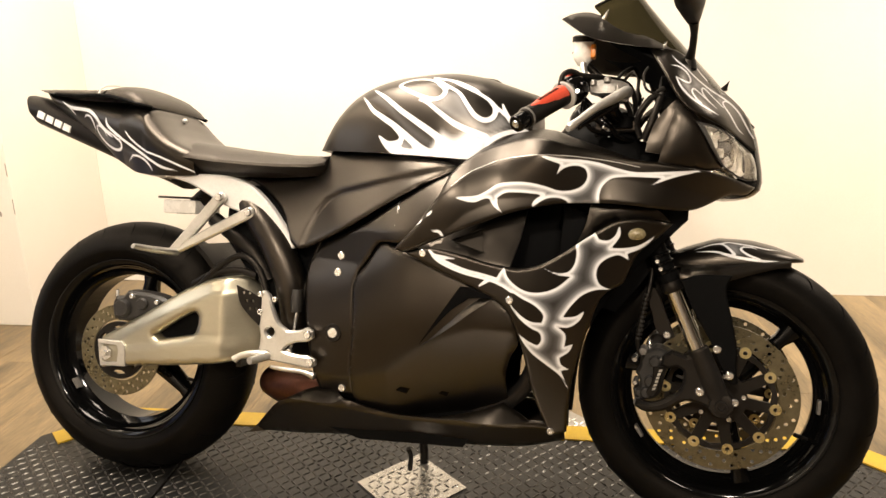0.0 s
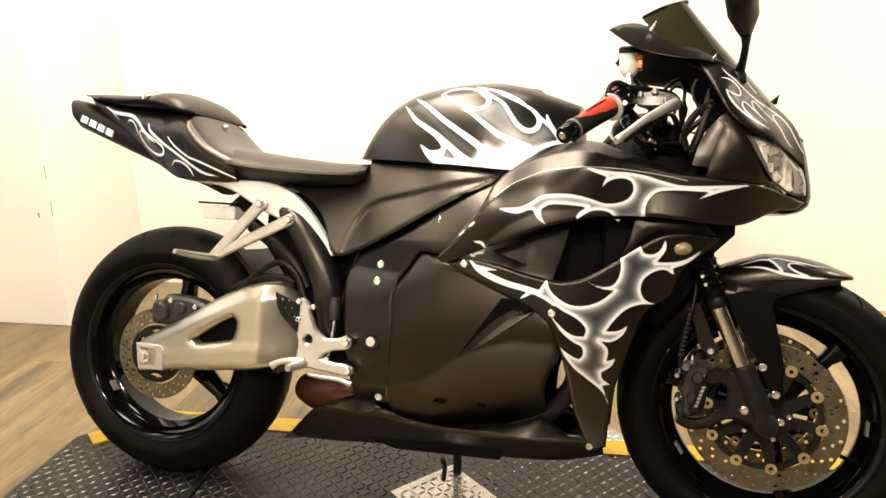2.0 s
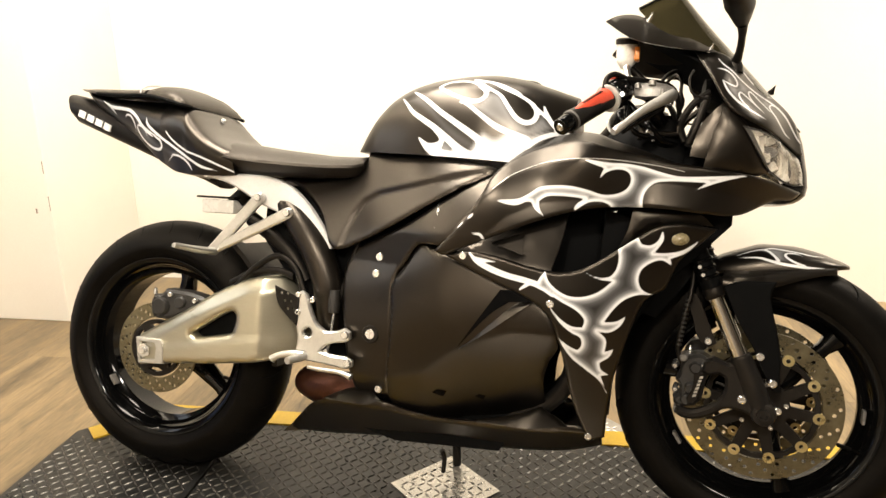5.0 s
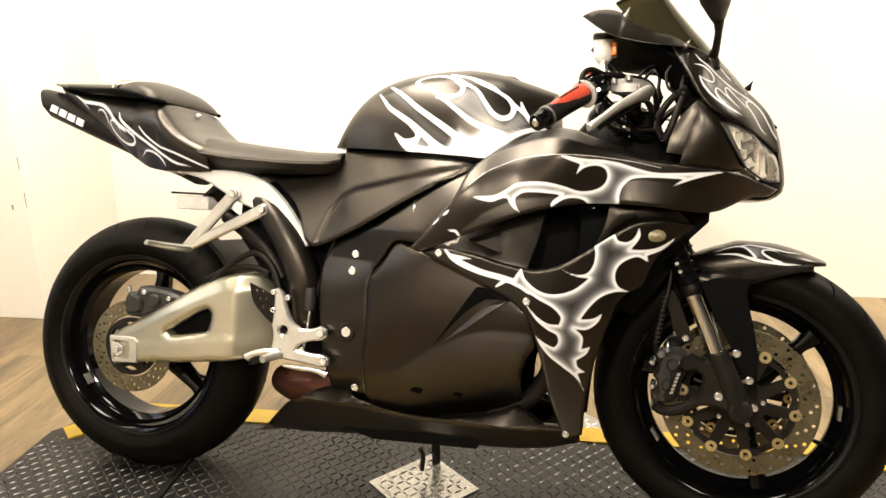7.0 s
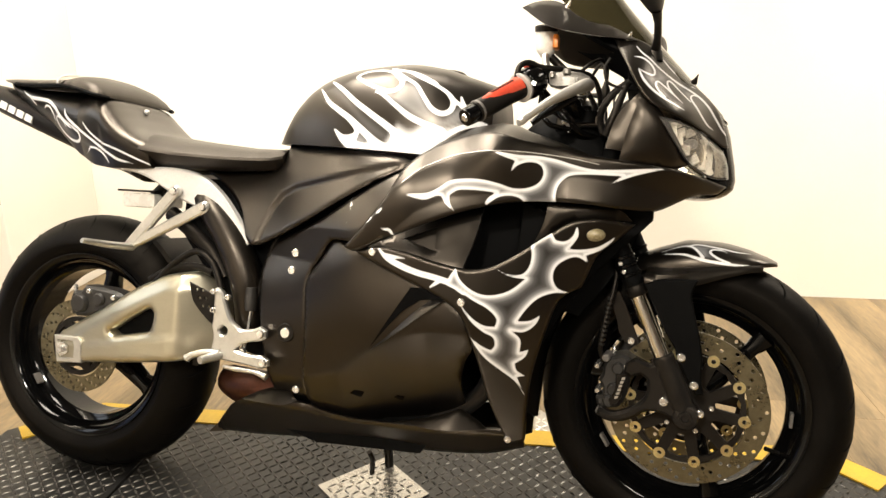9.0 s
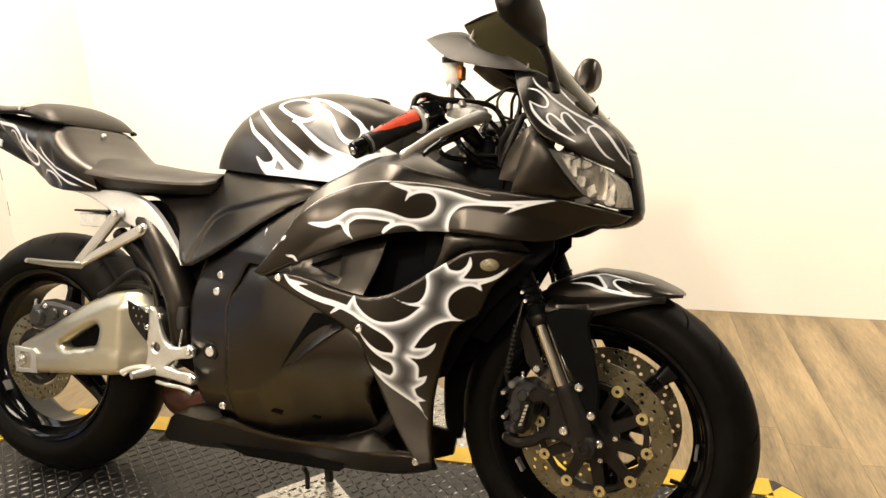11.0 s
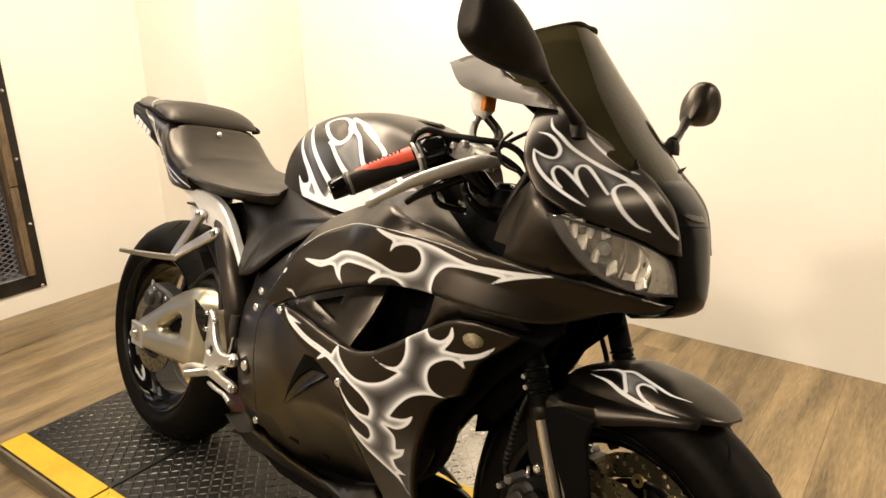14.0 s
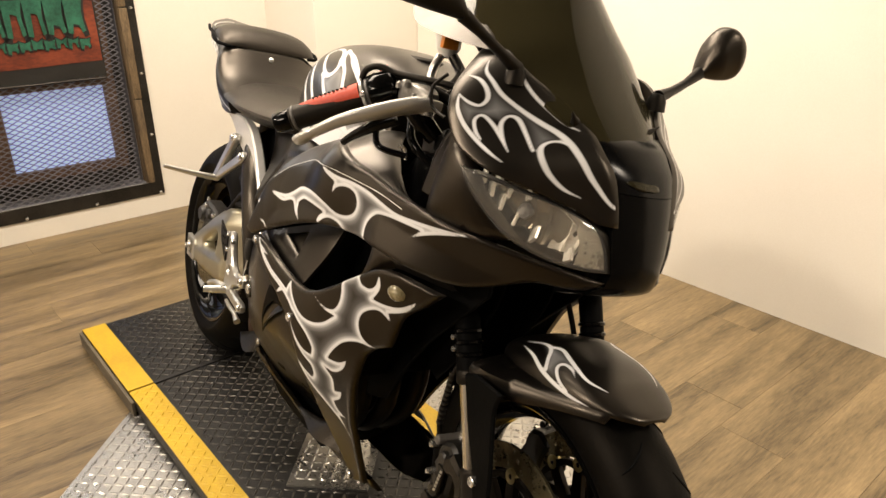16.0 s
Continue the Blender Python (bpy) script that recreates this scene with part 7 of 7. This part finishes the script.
for k in range(5):
    turned("border_bolt", [(0.0, 0.005), (0.005, 0.004), (0.008, 0.0), (0.0, 0.0)], BOLTMETAL, window, (U0 + 0.008, 0.045 - 0.29 * k, WB + 0.01), "X", 12)
# reveal, inner joinery and panes
for lo, hi in (((U0 - 0.10, WV0, WZ0), (U0 - 0.001, WV1 - 0.012, WZ0 + 0.004)), ((U0 - 0.10, WV1 - 0.016, WZ0), (U0 - 0.05, WV1 - 0.012, WZ1))):
    part("reveal", boxes((lo, hi)), REVEAL, window)
PX = U0 - 0.075
for lo, hi in (((PX - 0.02, 0.185, 0.24), (PX + 0.02, 0.235, 1.70)), ((PX - 0.02, -0.30, 0.24), (PX + 0.02, -0.235, 1.70)), ((PX - 0.02, -0.235, 0.24), (PX + 0.02, 0.185, 0.285)), ((PX - 0.02, -0.235, 0.625), (PX + 0.02, 0.185, 0.67)),
               ((PX - 0.02, -0.80, 0.24), (PX + 0.02, -0.30, 0.285)), ((PX - 0.02, -0.85, 0.24), (PX + 0.02, -0.80, 1.70))):
    part("window_frame", boxes((lo, hi), bevel=0.002), JOINERY, window, "brown window joinery")
# Upper panes are out of view; their strong glow is added for reflections.
GLOWPANE = glowing("unseen_glow_pane", (0.88, 0.93, 1.0), 3.0)
for a, b, c, d in ((-0.235, 0.185, 0.285, 0.625), (-0.235, 0.185, 0.67, 1.21), (-0.80, -0.30, 0.285, 1.21)):
    part("pane", boxes(((PX - 0.012, a, c), (PX - 0.006, b, d))), SCREENPANE, window, "pane bright with bluish daylight")
for a, b in ((-0.235, 0.185), (-0.80, -0.30)):
    part("pane", boxes(((PX - 0.012, a, 1.25), (PX - 0.006, b, 1.70))), GLOWPANE, window, "unseen upper pane with added glow")
    part("window_frame", boxes(((PX - 0.02, a, 1.21), (PX + 0.02, b, 1.25)), bevel=0.002), JOINERY, window, "brown window joinery")
part("pane_backing", boxes(((U0 - T - 0.02, WV0 - 0.05, WZ0 - 0.05), (U0 - T + 0.005, WV1 + 0.05, WZ1 + 0.05))), STEEL, window)


def mesh_guard(v0, v1, z0, z1, u, pitch=0.043, rise=0.0115, half=0.0019):
    """Expanded metal: zigzag strands that touch at their peaks."""
    verts, faces = [], []
    rows = int((z1 - z0) / rise)
    cols = int((v1 - v0) / (pitch / 2))
    for r in range(rows):
        prev = None
        for c in range(cols + 1):
            v = v0 + c * pitch / 2
            z = z0 + r * rise + (rise / 2 if (c + r) % 2 else -rise / 2) * 0.94
            i = len(verts)
            verts += [(u - half, v, z - half), (u + half, v, z - half), (u + half, v, z + half), (u - half, v, z + half)]
            if prev is not None:
                faces += [(prev + k, i + k, i + (k + 1) % 4, prev + (k + 1) % 4) for k in range(4)]
            prev = i
    return verts, faces


mv, mf = mesh_guard(-0.62, WV1 - 0.014, WZ0 + 0.006, 1.30, U0 - 0.012)
guard = mesh_part("mesh_guard", mv, mf, MESHSTEEL, window, "dark expanded-metal guard", None, 30)
tagged(guard, kind="stuff")

banner = new("banner")
banner.matrix_world = ROOM
tagged(banner, "black and sunset-orange fabric banner with green lettering shapes", "banner")
BU = U0 - 0.004


def cloth(v0, v1, z0, z1, u, amp=0.004):
    verts, faces = [], []
    nv, nz = 26, 22
    for j in range(nz + 1):
        for i in range(nv + 1):
            v, z = v0 + (v1 - v0) * i / nv, z0 + (z1 - z0) * j / nz
            verts.append((u + amp * noise.noise(Vector((v * 5, z * 4, 0.3))), v, z + 0.004 * math.sin(v * 9)))
    for j in range(nz):
        for i in range(nv):
            a = j * (nv + 1) + i
            faces.append((a, a + 1, a + nv + 2, a + nv + 1))
    n = len(verts)
    verts += [(x - 0.0015, y, z) for x, y, z in verts]
    faces += [tuple(n + k for k in f[::-1]) for f in faces]
    return verts, faces


mesh_part("banner_cloth", *cloth(-0.75, 0.193, 0.668, 1.186, BU), BANNERBLACK, banner, "black banner cloth", None, 50)
mesh_part("sunset_field", *cloth(-0.75, 0.186, 0.735, 1.085, BU + 0.003), BANNERGLOW, banner, "orange and red sunset field", None, 50)
mesh_part("dark_sky_field", *cloth(-0.75, 0.186, 1.035, 1.085, BU + 0.0045), BANNERBLACK, banner, "dark top of the sunset", None, 50)
tube("top_hem", [(BU + 0.002, -0.75, 1.188), (BU + 0.002, -0.2, 1.186), (BU + 0.002, 0.19, 1.189)], 0.004, WHITEMARK, banner, "pale top hem", segs=8)
tube("hem_rod", [(BU + 0.004, -0.75, 0.664), (BU + 0.004, -0.2, 0.664), (BU + 0.004, 0.19, 0.664)], 0.006, STEEL, banner, segs=8)


def side_plate(name, loops, u0, u1, mat, parent, label=""):
    """A flat shape on the side wall: loops of (along the wall, up)."""
    ob = plate(name, loops, 0.0, u1 - u0, mat, parent, label, 0.0003, 60, 0.02)
    ob.matrix_basis = Matrix(((0, 1, 0, u0), (1, 0, 0, 0), (0, 0, 1, 0), (0, 0, 0, 1)))
    return ob


# heavy letter-like shapes in two rows, each green on a black edge
random.seed(7)
for row, (z0, z1, w, start, n) in enumerate(((0.862, 1.005, 0.070, 0.142, 9), (0.798, 0.838, 0.040, 0.150, 14))):
    for k in range(n):
        b = start - k * (w + 0.006)
        a = b - w
        dz = random.uniform(-0.006, 0.008)
        cut = random.choice((0.25, 0.42, 0.6))
        loop = [(a, z0 + dz), (a + w * 0.28, z0 + dz - 0.004), (a + w * 0.34, z0 + (z1 - z0) * cut), (a + w * 0.66, z0 + (z1 - z0) * (cut - 0.05)), (b - w * 0.22, z0 + dz), (b, z0 + 0.004), (b - w * 0.1, (z0 + z1) / 2), (b + w * 0.04, z1 + dz), (a + w * 0.5, z1 - 0.006), (a - w * 0.04, z1 + dz)]
        big = [((v - (a + b) / 2) * (1.34 if row == 0 else 1.2) + (a + b) / 2, (z - (z0 + z1) / 2) * (1.26 if row == 0 else 1.3) + (z0 + z1) / 2) for v, z in loop]
        side_plate("letter_edge", [big], BU + 0.0075, BU + 0.0085, BANNERBLACK, banner)
        side_plate("letter_shape", [loop], BU + 0.0088, BU + 0.0098, BANNERGREEN, banner, "green letter-like shape")
side_plate("gold_scroll", [[(-0.12, 1.135), (-0.02, 1.128), (0.08, 1.142), (0.15, 1.165), (0.07, 1.155), (-0.02, 1.142)]], BU + 0.006, BU + 0.007, BRASS, banner, "thin gold scroll")

# loose plate on the floor under the platform, and wall scuffs
floor_plate = part("floor_plate", slab([(DC[0] - 0.90, DC[1]), (DC[0], DC[1] - 0.90), (DC[0] + 0.90, DC[1]), (DC[0], DC[1] + 0.90)], 0.0005, 0.004), SILVER, None)
floor_plate.matrix_world = ROOM
tagged(floor_plate, "large bare silver tread-plate square lying on the floor", "metal plate")

# ---- tread lugs ----


def lugs(area, z, pitch, size, keep, grow=1.0):
    """Raised lens-shaped lugs in alternating directions."""
    verts, faces = [], []
    (a0, a1), (b0, b1) = area
    ni, nj = int((a1 - a0) / pitch), int((b1 - b0) / pitch)
    for i in range(ni):
        for j in range(nj):
            x, y = a0 + (i + 0.5) * pitch, b0 + (j + 0.5) * pitch
            if not keep(x, y):
                continue
            ang = radians(45 if (i + j) % 2 else -45) + radians(random.uniform(-2, 2))
            c, s = math.cos(ang), math.sin(ang)
            h = 0.0021 * random.uniform(0.8, 1.1)
            n = len(verts)
            for u, v, w in ((-size, 0, 0), (-size * 0.45, -size * 0.24, 0), (size * 0.45, -size * 0.24, 0), (size, 0, 0), (size * 0.45, size * 0.24, 0), (-size * 0.45, size * 0.24, 0), (-size * 0.5, 0, h), (size * 0.5, 0, h)):
                verts.append((x + u * c - v * s, y + u * s + v * c, z + w))
            faces += [(n, n + 1, n + 6), (n + 1, n + 2, n + 7, n + 6), (n + 2, n + 3, n + 7), (n + 3, n + 4, n + 7), (n + 4, n + 5, n + 6, n + 7), (n + 5, n, n + 6)]
    return verts, faces


def in_diamond(x, y, half):
    return abs(x - DC[0]) + abs(y - DC[1]) < half


def on_deck(x, y):
    lo, hi = PV0 + 0.075, PV1 - 0.075
    return lo < y < hi and abs(x - JOINT) > 0.012 and not in_diamond(x, y, 0.145) and (x - PU0) + (PV1 - y) > CUT2 + 0.07 and (PU1 - x) + (PV1 - y) > CUT + 0.07 and (PU1 - x) + (y - PV0) > CUT + 0.07


tagged(mesh_part("deck_lug", *lugs(((PU0 + 0.01, PU1 - 0.01), (PV0, PV1)), PLAT - 0.003, 0.0205, 0.0125, on_deck), LUG, platform, "", None, 20), kind="stuff")
tagged(mesh_part("diamond_lug", *lugs(((DC[0] - 0.13, DC[0] + 0.13), (DC[1] - 0.13, DC[1] + 0.13)), PLAT + 0.001, 0.0205, 0.0125, lambda x, y: in_diamond(x, y, 0.12)), SILVER, platform, "", None, 20), kind="stuff")
edge_lugs = lugs(((JOINT + 0.01, PU1 - CUT - 0.02), (PV0 + 0.004, PV0 + 0.068)), PLAT + 0.0012, 0.0205, 0.0115, lambda x, y: True)
tagged(mesh_part("edge_lug", *edge_lugs, YELLOW, platform, "", None, 20), kind="stuff")
fl = mesh_part("floor_plate_lug", *lugs(((DC[0] - 0.9, DC[0] + 0.9), (DC[1] - 0.9, DC[1] + 0.9)), 0.004, 0.0205, 0.0125, lambda x, y: in_diamond(x, y, 0.885) and not (PV0 + 0.03 < y < PV1 - 0.03)), SILVER, floor_plate, "", None, 20)
tagged(fl, kind="stuff")

# scuffs along the pier's edge and on the wall
SCUFF = material("wall_scuff", (0.18, 0.15, 0.12), (0.36, 0.31, 0.25), 0.7)
for a, z, w, h in ((PU - 0.004, 0.62, 0.004, 0.05), (PU - 0.002, 0.47, 0.003, 0.06), (PU - 0.06, 0.46, 0.008, 0.02)):
    sc = part("wall_scuff", boxes(((a - w, PV - 0.0008, z), (a, PV + 0.001, z + h)), bevel=0.0003), SCUFF, None)
    sc.matrix_world = ROOM
    tagged(sc, "grey scuff mark on the wall paint", kind="structure")

# ---- floor planks ----
floor = bpy.data.objects["floor"]
PLANK_W, PLANK_L = 0.178, 1.22
plank_meshes = {}
random.seed(3)
cols = int((U1 - U0) / PLANK_W) + 1
for i in range(cols):
    v = V0 - random.uniform(0.1, 1.1)
    while v < V1:
        a, b = max(v, V0), min(v + PLANK_L, V1)
        if b - a > 0.03:
            lo, hi = U0 + i * PLANK_W, min(U0 + (i + 1) * PLANK_W, U1)
            ob = part("plank", boxes(((lo + 0.0003, a + 0.0003, -0.006), (hi - 0.0003, b - 0.0003, random.uniform(-0.0003, 0.0))), bevel=0.0005), OAK, floor)
        v += PLANK_L
